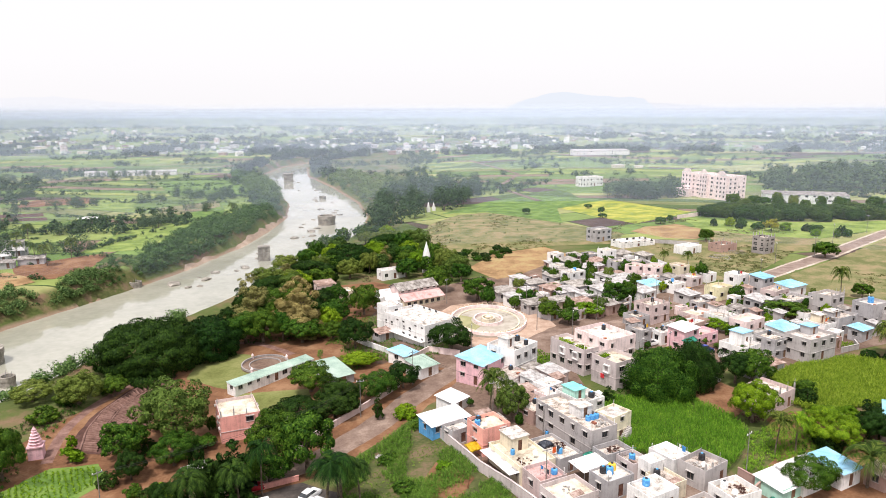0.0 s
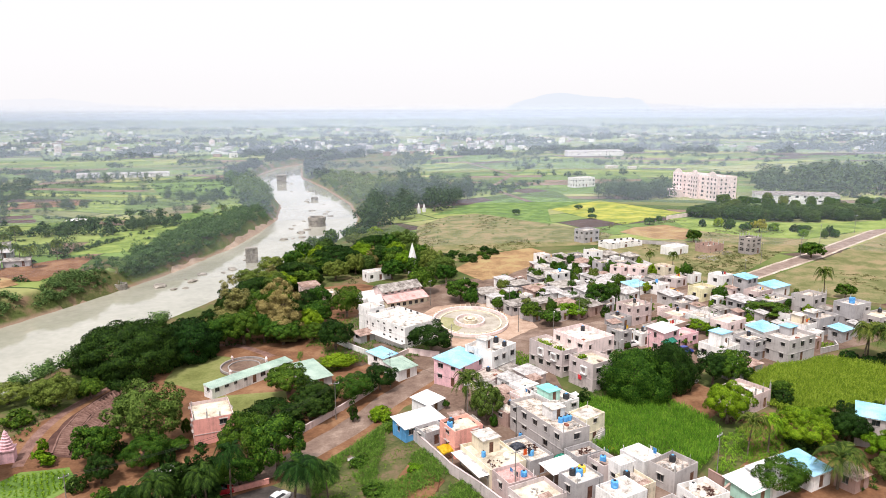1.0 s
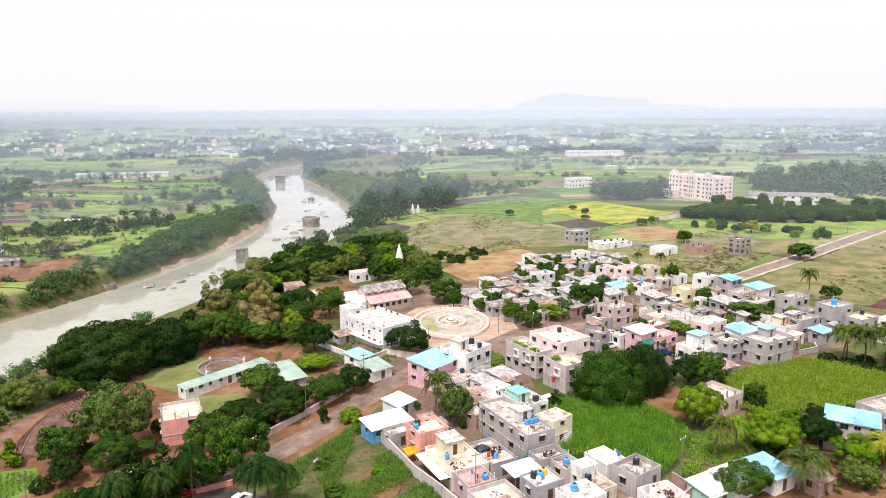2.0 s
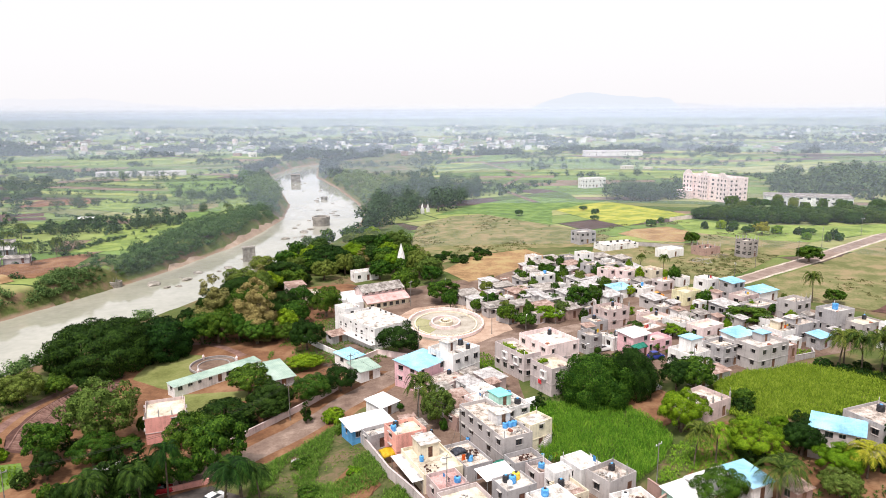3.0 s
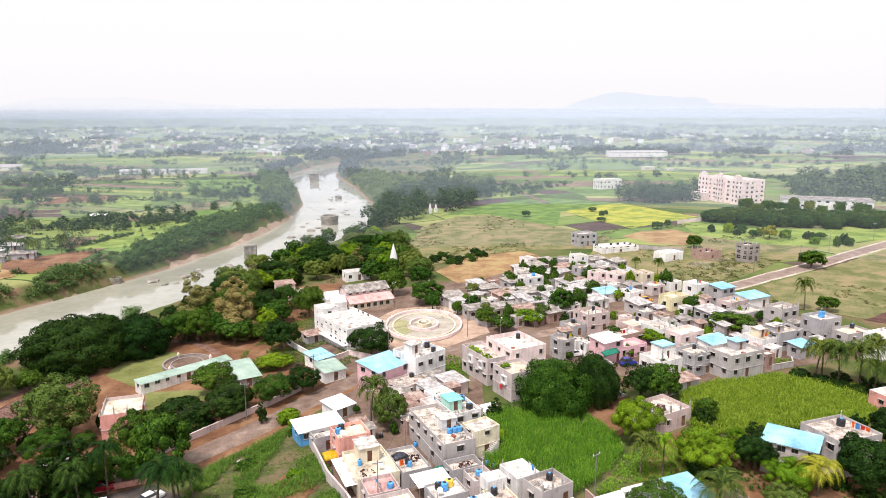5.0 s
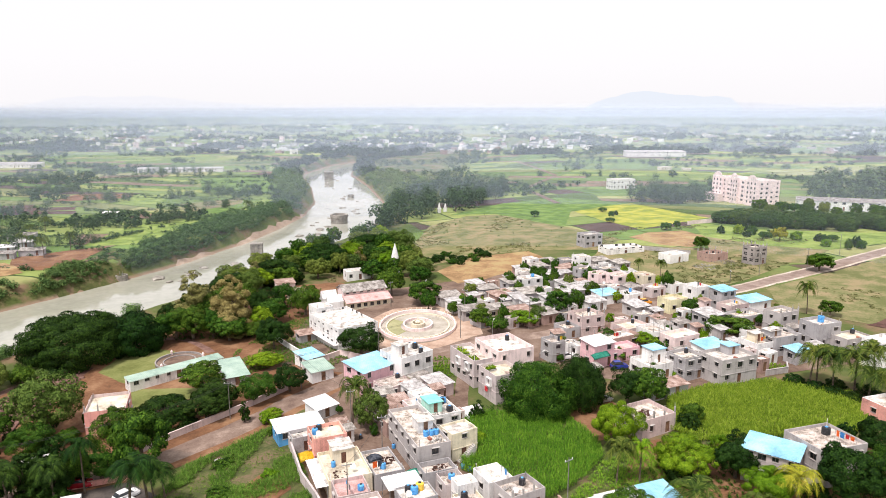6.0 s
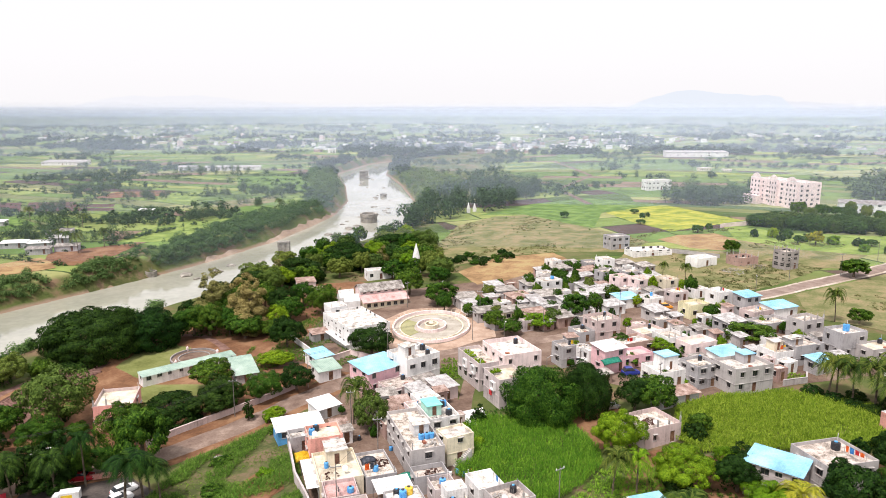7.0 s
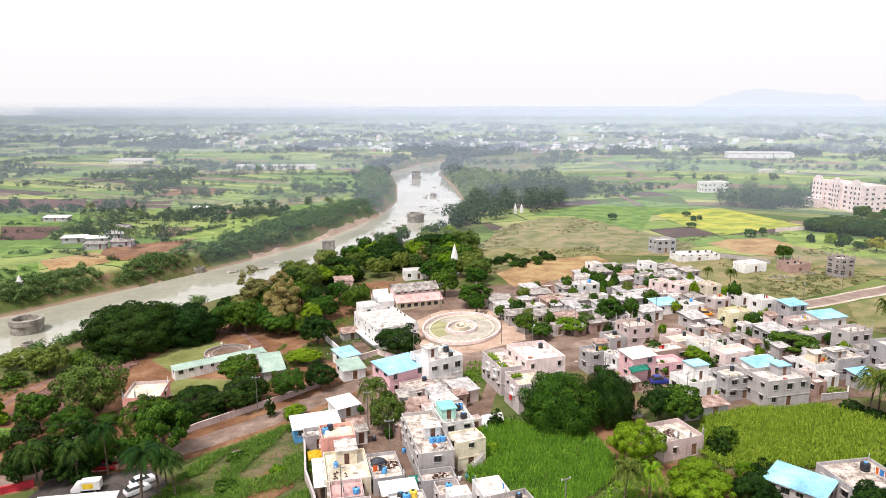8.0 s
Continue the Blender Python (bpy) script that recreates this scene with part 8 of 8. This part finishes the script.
blades("weeds", [(-80, 96), (-84, 130), (-84, 150), (-76, 140), (-74, 116), (-70, 100)], (1.0, 0.8), 0.6, 0.9, 7, 0.07, "mid", "rough grass at the edge of the compound", "weeds", 49, 0.7, 0.35)
blades("weeds", [(58, 106), (62, 120), (70, 122), (82, 120), (96, 122), (100, 112), (84, 98), (66, 96)], (1.0, 0.8), 0.6, 0.9, 7, 0.07, "mid", "rough grass between the farm sheds", "weeds", 50, 0.7, 0.4)
blades("weeds", [(-58, 176), (-62, 200), (-50, 220), (-30, 232), (-20, 226), (-22, 196), (-26, 180)], (1.1, 0.9), 0.6, 0.9, 7, 0.08, "mid", "rough grass among the trees behind the compound", "weeds", 51, 0.7, 0.4)


blades("weeds", [(-26, 148), (-16, 160), (-4, 156), (4, 170), (-8, 196), (-26, 198), (-32, 168)], (0.55, 0.45), 0.45, 1.0, 7, 0.05, "weed", "rough grass on the plot behind the sheds", "weeds", 54, 0.8, 0.36)
blades("weeds", [(48, 103), (54, 115), (58, 118), (66, 116), (66, 108), (60, 104), (54, 102)], (0.5, 0.42), 0.7, 0.9, 7, 0.045, "maize", "tall green grass beside the sheds", "weeds", 55, 0.9, 0.2)


def ridges():
    """Planting ridges of the ploughed plot: slanting rows in bands along its curved edge, with a raised path between the bands."""
    bm = bmesh.new()
    edge = [Vector((x, y, 0)) for x, y in ((-66.8, 118.5), (-69.8, 127), (-70.8, 135.5), (-69.5, 145.5), (-65.6, 155))]

    def along(f):
        i = min(int(f * 4), 3)
        return edge[i].lerp(edge[i + 1], f * 4 - i)

    def bar(p, q, half, high):
        u = (q - p).normalized()
        side = Vector((-u.y, u.x, 0))
        prev = None
        for k in range(6):
            c = p.lerp(q, k / 5)
            z = ground_z(c.x, c.y) + 0.06
            top = high * (1 + 0.3 * noise.noise(c * 0.9))
            row = [bm.verts.new((*(c + side * w)[:2], z + h)) for w, h in ((-half, 0), (-half * 0.4, top), (half * 0.4, top), (half, 0))]
            if prev:
                for a in range(3):
                    bm.faces.new((prev[a], row[a], row[a + 1], prev[a + 1]))
            prev = row

    n = 40
    for band in range(3):
        for i in range(n):
            f = (i + 0.3) / n
            p, t = along(f), (along(min(1, f + 0.02)) - along(max(0, f - 0.02))).normalized()
            inward = Vector((t.y, -t.x, 0))
            start = p + inward * (0.8 + 3.3 * band)
            lean = 1.6 if band % 2 else -1.6
            if f < 1 - 0.1 * band:
                bar(start, start + inward * 2.7 + t * lean, 0.26, 0.4)
        for i in range(14 - band):
            f, g = i / 14, (i + 1) / 14
            t = (along(g) - along(f)).normalized()
            inward = Vector((t.y, -t.x, 0)) * (0.4 + 3.3 * band)
            bar(along(f) + inward, along(g) + inward, 0.3, 0.3)
    return tagged(part("planting_ridges", bm, RIDGE), "raised slanting ridges of dark red soil", "soil", kind="stuff")


ridges()

# ---- distance: glowing backdrop hills and haze sheets ----


def backdrop_hill(name, heading, dist, width, profile, tone, label):
    """A far ridge as a glowing sheet, haze painted into its colour: its height above the plain follows the profile from
    end to end.
    """
    m = bpy.data.materials.new(name + "_haze_glow")
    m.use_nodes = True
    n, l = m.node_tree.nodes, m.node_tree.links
    # emission ramp paints the haze: darker at the foot, paler with height
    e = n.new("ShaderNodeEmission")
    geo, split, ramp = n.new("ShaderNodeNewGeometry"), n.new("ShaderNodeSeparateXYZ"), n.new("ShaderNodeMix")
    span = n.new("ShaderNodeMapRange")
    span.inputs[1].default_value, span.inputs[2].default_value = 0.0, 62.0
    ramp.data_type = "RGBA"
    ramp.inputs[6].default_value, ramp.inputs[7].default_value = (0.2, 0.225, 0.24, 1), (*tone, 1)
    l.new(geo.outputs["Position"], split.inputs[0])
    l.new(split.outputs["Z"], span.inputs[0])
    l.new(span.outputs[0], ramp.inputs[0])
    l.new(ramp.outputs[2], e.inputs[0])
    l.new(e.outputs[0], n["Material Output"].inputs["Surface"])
    verts, faces, k = [], [], 120
    at = np.linspace(0, 1, len(profile))
    for i in range(k + 1):
        f = i / k
        a = radians(heading) + (f - 0.5) * width / dist
        z = float(np.interp(f, at, profile)) * (1 + 0.05 * noise.noise((f * 14, heading, 0))) + 2.0 * noise.noise((f * 40, heading, 3))
        x, y = 27 + dist * math.sin(a), dist * math.cos(a)
        verts += [(x, y, -20), (x, y, max(z, 0.5))]
    for i in range(k):
        faces.append((2 * i, 2 * i + 2, 2 * i + 3, 2 * i + 1))
    return tagged(mesh_from(name, verts, faces, m), label, "backdrop", kind="structure")


backdrop_hill("backdrop_plain", 8, 4900, 9000, [58, 62, 60, 63, 59, 62, 60, 64, 59], (0.47, 0.495, 0.53), "glowing backdrop of the plain, painted haze paling into the sky")
backdrop_hill("backdrop_hill", 10.4, 4800, 960, [58, 96, 120, 140, 156, 166, 158, 146, 140, 134, 130, 128, 118, 58], (0.455, 0.5, 0.545), "glowing backdrop of a flat-topped hill with painted haze")
backdrop_hill("backdrop_hill", 15.6, 4850, 900, [50, 90, 102, 98, 90, 84, 76, 50], (0.48, 0.5, 0.53), "glowing backdrop of a low hill shoulder with painted haze")
backdrop_hill("backdrop_hill", -29, 4820, 1500, [50, 100, 128, 120, 132, 112, 94, 84, 60], (0.5, 0.52, 0.545), "glowing backdrop of low hills with painted haze")


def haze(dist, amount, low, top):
    """An upright see-through sheet in place of hazy air: it scatters a small part of the light and lets the rest
    through, thinning with height.
    """
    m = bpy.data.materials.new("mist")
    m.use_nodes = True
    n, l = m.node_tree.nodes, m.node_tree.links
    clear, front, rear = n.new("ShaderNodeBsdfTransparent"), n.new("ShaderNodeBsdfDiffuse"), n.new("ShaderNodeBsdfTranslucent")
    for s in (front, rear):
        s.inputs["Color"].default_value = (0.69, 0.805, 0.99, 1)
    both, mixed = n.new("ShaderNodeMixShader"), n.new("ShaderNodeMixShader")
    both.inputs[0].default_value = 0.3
    # normal tipped upward so that the sheet looks brighter than its upright face would
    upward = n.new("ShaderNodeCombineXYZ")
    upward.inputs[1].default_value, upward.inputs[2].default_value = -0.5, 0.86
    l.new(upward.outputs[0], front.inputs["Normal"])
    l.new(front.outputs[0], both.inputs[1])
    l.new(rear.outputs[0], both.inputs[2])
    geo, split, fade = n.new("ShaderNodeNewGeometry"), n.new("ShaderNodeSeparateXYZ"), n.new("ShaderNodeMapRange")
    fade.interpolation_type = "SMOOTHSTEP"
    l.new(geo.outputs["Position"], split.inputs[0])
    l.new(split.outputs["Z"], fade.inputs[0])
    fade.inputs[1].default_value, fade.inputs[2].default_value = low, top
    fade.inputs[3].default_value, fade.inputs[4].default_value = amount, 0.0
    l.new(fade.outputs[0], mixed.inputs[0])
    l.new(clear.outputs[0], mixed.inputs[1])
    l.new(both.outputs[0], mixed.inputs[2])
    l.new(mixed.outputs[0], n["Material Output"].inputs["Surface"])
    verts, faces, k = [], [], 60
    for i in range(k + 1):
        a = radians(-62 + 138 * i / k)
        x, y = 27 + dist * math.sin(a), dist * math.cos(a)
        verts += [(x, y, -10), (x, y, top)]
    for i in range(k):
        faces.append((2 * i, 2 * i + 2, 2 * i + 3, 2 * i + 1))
    return tagged(mesh_from("mist_bank", verts, faces, m), "upright see-through sheet standing in for haze over the plain", "mist", kind="structure")


# seven flat sheets added across the plain to stand in for haze
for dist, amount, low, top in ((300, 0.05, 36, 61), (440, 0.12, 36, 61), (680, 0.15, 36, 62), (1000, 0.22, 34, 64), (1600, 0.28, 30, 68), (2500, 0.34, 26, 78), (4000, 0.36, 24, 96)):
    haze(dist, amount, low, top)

# ---- poles and wires ----


POLE = surf("weathered_concrete_pole", ramp3((0.1, 0.09, 0.08), (0.18, 0.165, 0.15), (0.27, 0.25, 0.23)), 1.5, 8, 0.95, 0.15)


def pole(x, y, h=8.0, lamp=False):
    ob = thing("street_lamp" if lamp else "utility_pole", x, y, None, DICE.uniform(0, 90), "grey street lamp with a curved arm" if lamp else "grey concrete electricity pole with a crossarm", "street lamp" if lamp else "utility pole", "poles along the streets")
    bm = bmesh.new()
    tube(bm, [(0, 0, -0.5, 0.1), (0, 0, h, 0.06)], 8)
    part("shaft", bm, POLE, ob)
    if lamp:
        bm = bmesh.new()
        limb(bm, (0, 0, h - 0.1), (0.9, 0, h + 0.35), 0.05, 0.04)
        part("arm", bm, STEEL, ob)
        bm = bmesh.new()
        box(bm, 0.8, -0.12, h + 0.28, 1.4, 0.12, h + 0.4)
        part("lamp_head", bm, WHITE, ob)
    else:
        bm = bmesh.new()
        box(bm, -0.8, -0.05, h - 0.55, 0.8, 0.05, h - 0.43)
        part("crossarm", bm, STEEL, ob)
        for s in (-0.7, 0.0, 0.7):
            bm = bmesh.new()
            tube(bm, [(s, 0, h - 0.43, 0.05), (s, 0, h - 0.3, 0.07), (s, 0, h - 0.2, 0.04)], 6)
            part("insulator", bm, WHITE, ob)
    return Vector((x, y, ground_z(x, y) + h - 0.25))


WIRE = surf("wire", ramp3((0.02, 0.02, 0.02), (0.03, 0.03, 0.03), (0.05, 0.05, 0.05)), 1, 5, 0.6, 0.0)


def wire(a, b, sag=0.6):
    c = bpy.data.curves.new("wire", "CURVE")
    c.dimensions, c.bevel_depth, c.bevel_resolution = "3D", 0.022, 0
    s = c.splines.new("POLY")
    s.points.add(10)
    for i in range(11):
        f = i / 10
        p = a.lerp(b, f) - Vector((0, 0, 4 * sag * f * (1 - f)))
        s.points[i].co = (*p, 1)
    c.materials.append(WIRE)
    return tagged(new("power_line", c), "thin sagging overhead power line", "wire", "power lines")


road_poles = [pole(*p) for p in ((-52.0, 97.0), (-27.0, 113.0), (-16.2, 129.0), (-6.6, 143.8), (6.8, 160.6), (24.6, 177.0), (42.0, 185.0), (62.0, 198.0))]
for a, b in zip(road_poles, road_poles[1:]):
    wire(a, b)
    wire(a + Vector((0.5, -0.4, 0)), b + Vector((0.5, -0.4, 0)))
lane_poles = [pole(*p) for p in ((9.4, 124.0), (17.4, 113.4), (15.6, 97.4), (47.4, 101.0), (50.8, 150.4), (66.2, 144.6))]
for a, b in ((0, 1), (1, 2)):
    wire(lane_poles[a], lane_poles[b])
wire(road_poles[3], lane_poles[0])
out_poles = [pole(*p) for p in ((102.0, 220.0), (118.0, 244.0), (136.0, 252.0), (158.0, 280.0), (186.0, 304.0))]
for a, b in zip(out_poles, out_poles[1:]):
    wire(a, b)
plaza_poles = [pole(*p) for p in ((1.0, 206.0), (11.4, 207.6), (24.0, 196.4))]
for a, b in zip(plaza_poles, plaza_poles[1:]):
    wire(a, b)
for p in ((44.0, 150.0), (33.0, 172.0)):
    pole(*p, 6.0, True)

# ---- vehicles ----
PAINT = {"white": surf("car_white", ramp3((0.7, 0.7, 0.7), (0.78, 0.78, 0.78), (0.82, 0.82, 0.82)), 1, 5, 0.25, 0.0, spec=0.5), "blue": surf("car_blue", ramp3((0.015, 0.025, 0.16), (0.02, 0.04, 0.24), (0.04, 0.06, 0.3)), 1, 5, 0.25, 0.0, spec=0.5),
         "red": surf("car_red", ramp3((0.3, 0.01, 0.02), (0.4, 0.02, 0.03), (0.5, 0.05, 0.05)), 1, 5, 0.25, 0.0, spec=0.5), "orange": surf("car_orange", ramp3((0.6, 0.2, 0.02), (0.74, 0.3, 0.03), (0.8, 0.4, 0.06)), 1, 5, 0.4, 0.0, spec=0.5),
         "silver": surf("car_silver", ramp3((0.35, 0.35, 0.36), (0.45, 0.45, 0.46), (0.55, 0.55, 0.56)), 1, 5, 0.25, 0.0, metal=0.5)}


def loft(bm, sections):
    """A body from cross-sections (x, half width, z0, z1, half width on top)."""
    rows = []
    for x, w, z0, z1, wt in sections:
        rows.append([bm.verts.new(p) for p in ((x, -w, z0), (x, -w, z0 + (z1 - z0) * 0.55), (x, -wt, z1), (x, wt, z1), (x, w, z0 + (z1 - z0) * 0.55), (x, w, z0))])
    for a, b in zip(rows, rows[1:]):
        for i in range(6):
            bm.faces.new((a[i], a[(i + 1) % 6], b[(i + 1) % 6], b[i]))
    bm.faces.new(rows[0])
    bm.faces.new(rows[-1][::-1])


def wheels(ob, xs, half, r=0.31):
    for x in xs:
        for s in (-1, 1):
            bm = bmesh.new()
            rows = []
            for y, q in ((half - 0.2, r), (half, r), (half + 0.01, r * 0.6)):
                rows.append([bm.verts.new((x + q * math.cos(2 * math.pi * i / 14), s * y, r + q * math.sin(2 * math.pi * i / 14))) for i in range(14)])
            for a, b in zip(rows, rows[1:]):
                for i in range(14):
                    bm.faces.new((a[i], a[(i + 1) % 14], b[(i + 1) % 14], b[i]))
            w = part("wheel", bm, RUBBER, ob)
            bm = bmesh.new()
            rim = [bm.verts.new((x + r * 0.6 * math.cos(2 * math.pi * i / 12), s * (half + 0.004), r + r * 0.6 * math.sin(2 * math.pi * i / 12))) for i in range(12)]
            bm.faces.new(rim)
            part("rim", bm, STEEL, w)


def car(x, y, rz, colour, label, tall=1.0):
    ob = thing("car", x, y, ground_z(x, y) + 0.14, rz, label, "car", "parked vehicles")
    bm = bmesh.new()
    loft(bm, [(-2.0, 0.72, 0.35, 0.8, 0.6), (-1.85, 0.82, 0.25, 0.95, 0.74), (-0.9, 0.85, 0.22, 1.0, 0.78), (0.7, 0.85, 0.22, 0.98, 0.78), (1.7, 0.82, 0.25, 0.85, 0.7), (1.98, 0.7, 0.35, 0.7, 0.58)])
    part("body", bm, PAINT[colour], ob)
    bm = bmesh.new()
    loft(bm, [(-1.75, 0.74, 0.9, 0.96, 0.7), (-1.3, 0.74, 0.9, 1.42 * tall, 0.6), (0.2, 0.74, 0.9, 1.46 * tall, 0.6), (0.95, 0.74, 0.9, 0.97, 0.7)])
    glass = part("cabin_glass", bm, GLASS, ob)
    bm = bmesh.new()
    loft(bm, [(-1.32, 0.58, 1.4 * tall, 1.46 * tall, 0.54), (-0.5, 0.62, 1.43 * tall, 1.51 * tall, 0.56), (0.22, 0.6, 1.43 * tall, 1.5 * tall, 0.54)])
    part("roof", bm, PAINT[colour], ob)
    for s in (-1, 1):
        bm = bmesh.new()
        box(bm, 1.86, s * 0.58 - 0.13, 0.55, 1.99, s * 0.58 + 0.13, 0.68)
        part("headlight", bm, WHITE, ob)
        bm = bmesh.new()
        box(bm, -2.02, s * 0.6 - 0.1, 0.6, -1.9, s * 0.6 + 0.1, 0.76)
        part("tail_light", bm, TARP["red"], ob)
    wheels(ob, (-1.25, 1.25), 0.82)
    return ob


def mini_truck(x, y, rz, label):
    ob = thing("mini_truck", x, y, ground_z(x, y) + 0.14, rz, label, "truck", "parked vehicles")
    bm = bmesh.new()
    loft(bm, [(0.75, 0.78, 0.35, 1.75, 0.7), (1.5, 0.78, 0.3, 1.7, 0.68), (2.1, 0.76, 0.3, 1.05, 0.72), (2.25, 0.7, 0.35, 0.85, 0.66)])
    part("cab", bm, PAINT["white"], ob)
    bm = bmesh.new()
    loft(bm, [(1.52, 0.7, 1.12, 1.62, 0.62), (2.06, 0.7, 1.06, 1.12, 0.66)])
    part("windscreen", bm, GLASS, ob)
    bm = bmesh.new()
    box(bm, -2.2, -0.8, 0.55, 0.7, 0.8, 2.05)
    cargo = part("cargo_box", bm, WHITE, ob)
    bm = bmesh.new()
    for s in (-1, 1):
        box(bm, -1.2, s * 0.806 - 0.004, 0.85, 0.4, s * 0.806 + 0.004, 1.7)
    part("side_panel", bm, TARP["yellow"], cargo, "plain yellow painted panel")
    bm = bmesh.new()
    box(bm, -2.2, -0.35, 0.35, 1.9, 0.35, 0.54)
    part("chassis", bm, RUBBER, ob)
    wheels(ob, (-1.4, 1.45), 0.72, 0.29)
    return ob


car(-20.8, 100.2, 60, "white", "white parked hatchback in the yard")
car(-19.8, 97.6, 60, "white", "white parked car beside another")
mini_truck(-28.4, 96.4, 205, "white mini truck with a yellow panel")
car(-30.8, 103.4, 20, "red", "red car parked by the roadside")
car(61.8, 157.6, 20, "blue", "dark blue parked jeep in the lane", 1.15)
car(50.6, 163.4, 30, "white", "white car parked by a grey house")
car(27.6, 163.6, 60, "white", "white car parked on the lane")
car(75.6, 209.4, 25, "orange", "orange vehicle parked on the town street", 1.1)
car(56.4, 139.2, 30, "silver", "silver car parked under the trees")

# ---- clutter ----


def cloth(name, p, w, d, rz, material, label, sag=0.35, tilt=0.0):
    """A tarpaulin hung slack over an edge or heap."""
    bm = bmesh.new()
    n = 9
    g = []
    for i in range(n):
        for j in range(n):
            u, v = i / (n - 1) - 0.5, j / (n - 1) - 0.5
            z = -sag * (u * u + v * v) * 2 + 0.12 * noise.noise((u * 5, v * 5, p[0])) + tilt * v
            g.append(bm.verts.new((u * w, v * d, z)))
    for i in range(n - 1):
        for j in range(n - 1):
            bm.faces.new((g[i * n + j], g[(i + 1) * n + j], g[(i + 1) * n + j + 1], g[i * n + j + 1]))
    bmesh.ops.solidify(bm, geom=bm.faces[:], thickness=0.03)
    ob = part(name, bm, material, smooth_faces=True)
    ob.matrix_world = pose(*p, 0, 0, rz)
    return tagged(ob, label, "tarpaulin", "tarpaulins and cloths")


cloth("tarpaulin", (5.2, 110.6, 3.3), 2.6, 2.2, 30, TARP["yellow"], "bright yellow tarpaulin stretched beside the pink house", 0.4, 0.6)
cloth("tarpaulin", (24.0, 105.8, 4.2), 2.8, 1.6, 30, TARP["green"], "green netting hung from a roof edge", 0.6, 0.5)
cloth("tarpaulin", tuple(on_roof(grey_low, -0.8, 1.6) + Vector((0, 0, 0.9))), 2.4, 2.0, 30, TARP["dark"], "dark tarpaulin over a heap on the roof", 0.9)
cloth("tarpaulin", (33.4, 111.6, 2.9), 1.8, 1.4, 20, TARP["orange"], "orange tarpaulin on a heap by the house", 0.7)
cloth("tarpaulin", (-38.6, 105.2, 0.0), 2.2, 1.6, 40, TARP["green"], "teal tarpaulin beside the white hut", 0.5)
cloth("tarpaulin", (13.4, 129.6, 4.0), 2.0, 1.8, 20, TARP["dark"], "dark cover on a water stand", 0.8)
cloth("awning", (57.6, 156.6, 6.4), 5.0, 1.4, 38, TARP["green"], "dark green awning under the white roof", 0.3, 0.8)
cloth("tarpaulin", (50.0, 95.2, 3.2), 3.6, 0.8, 30, TARP["green"], "teal sheet along the shed front", 0.2)
for x, y, c in ((31.2, 111.0, "blue"), (32.4, 110.2, "blue"), (30.2, 110.0, "white"), (18.6, 117.2, "blue"), (12.0, 120.4, "black")):
    water_tank((x, y, ground_z(x, y) + 0.09), c, 0.32, 0.8)


def rubble(x, y, r, n, material, label, z=None):
    """A heap of broken pieces."""
    dice = random.Random(int(x * 10 + y))
    bm = bmesh.new()
    for i in range(n):
        a, k = dice.uniform(0, 6.28), r * math.sqrt(dice.random())
        s = dice.uniform(0.08, 0.22)
        for v in box(bm, -s, -s * 0.6, 0, s, s * 0.6, s * 0.8):
            v.co = pose(k * math.cos(a), k * math.sin(a), dice.uniform(0, 0.4) * (1 - k / r), dice.uniform(-40, 40), dice.uniform(-40, 40), dice.uniform(0, 180)) @ v.co
    ob = part("rubble_heap", bm, material)
    ob.matrix_world = pose(x, y, ground_z(x, y) + 0.08 if z is None else z)
    return tagged(ob, label, "rubble", kind="stuff")


rubble(-10.9, 112.2, 0.9, 40, CEMENT, "small heap of pale stones on the verge")
rubble(58.0, 122.4, 2.2, 90, FURROW, "heap of red-brown brush and rubble")
rubble(113.0, 266.0, 5.0, 160, STONE, "rubble strewn round the building site")
rubble(105.0, 258.0, 5.0, 120, CEMENT, "pale stones strewn on a plot")
rubble(20.5, 118.6, 1.4, 60, CEMENT, "building rubble between the houses")
rubble(80.0, 110.0, 1.6, 60, FURROW, "brush heap beside the blue-roofed house")
for ob, dx, dy, n in ((grey_low, 1.0, 0.5, 40), (grey_long, 1.4, -5.4, 30), (parapet_house, 0.6, 0.2, 40), (cream_terrace, -1.2, -2.4, 16), (white_right, 0.8, 0.2, 40), (yellow_terrace, 0.4, 0.2, 14), (ruin, 0, 0, 60), (grey_unfinished, -1.2, 0.4, 30), (teal_house, -0.6, -2.4, 26)):
    p = on_roof(ob, dx, dy)
    rubble(p.x, p.y, 1.3, n, CEMENT if n % 4 else FURROW, "loose bricks and scrap left on a flat roof", p.z)
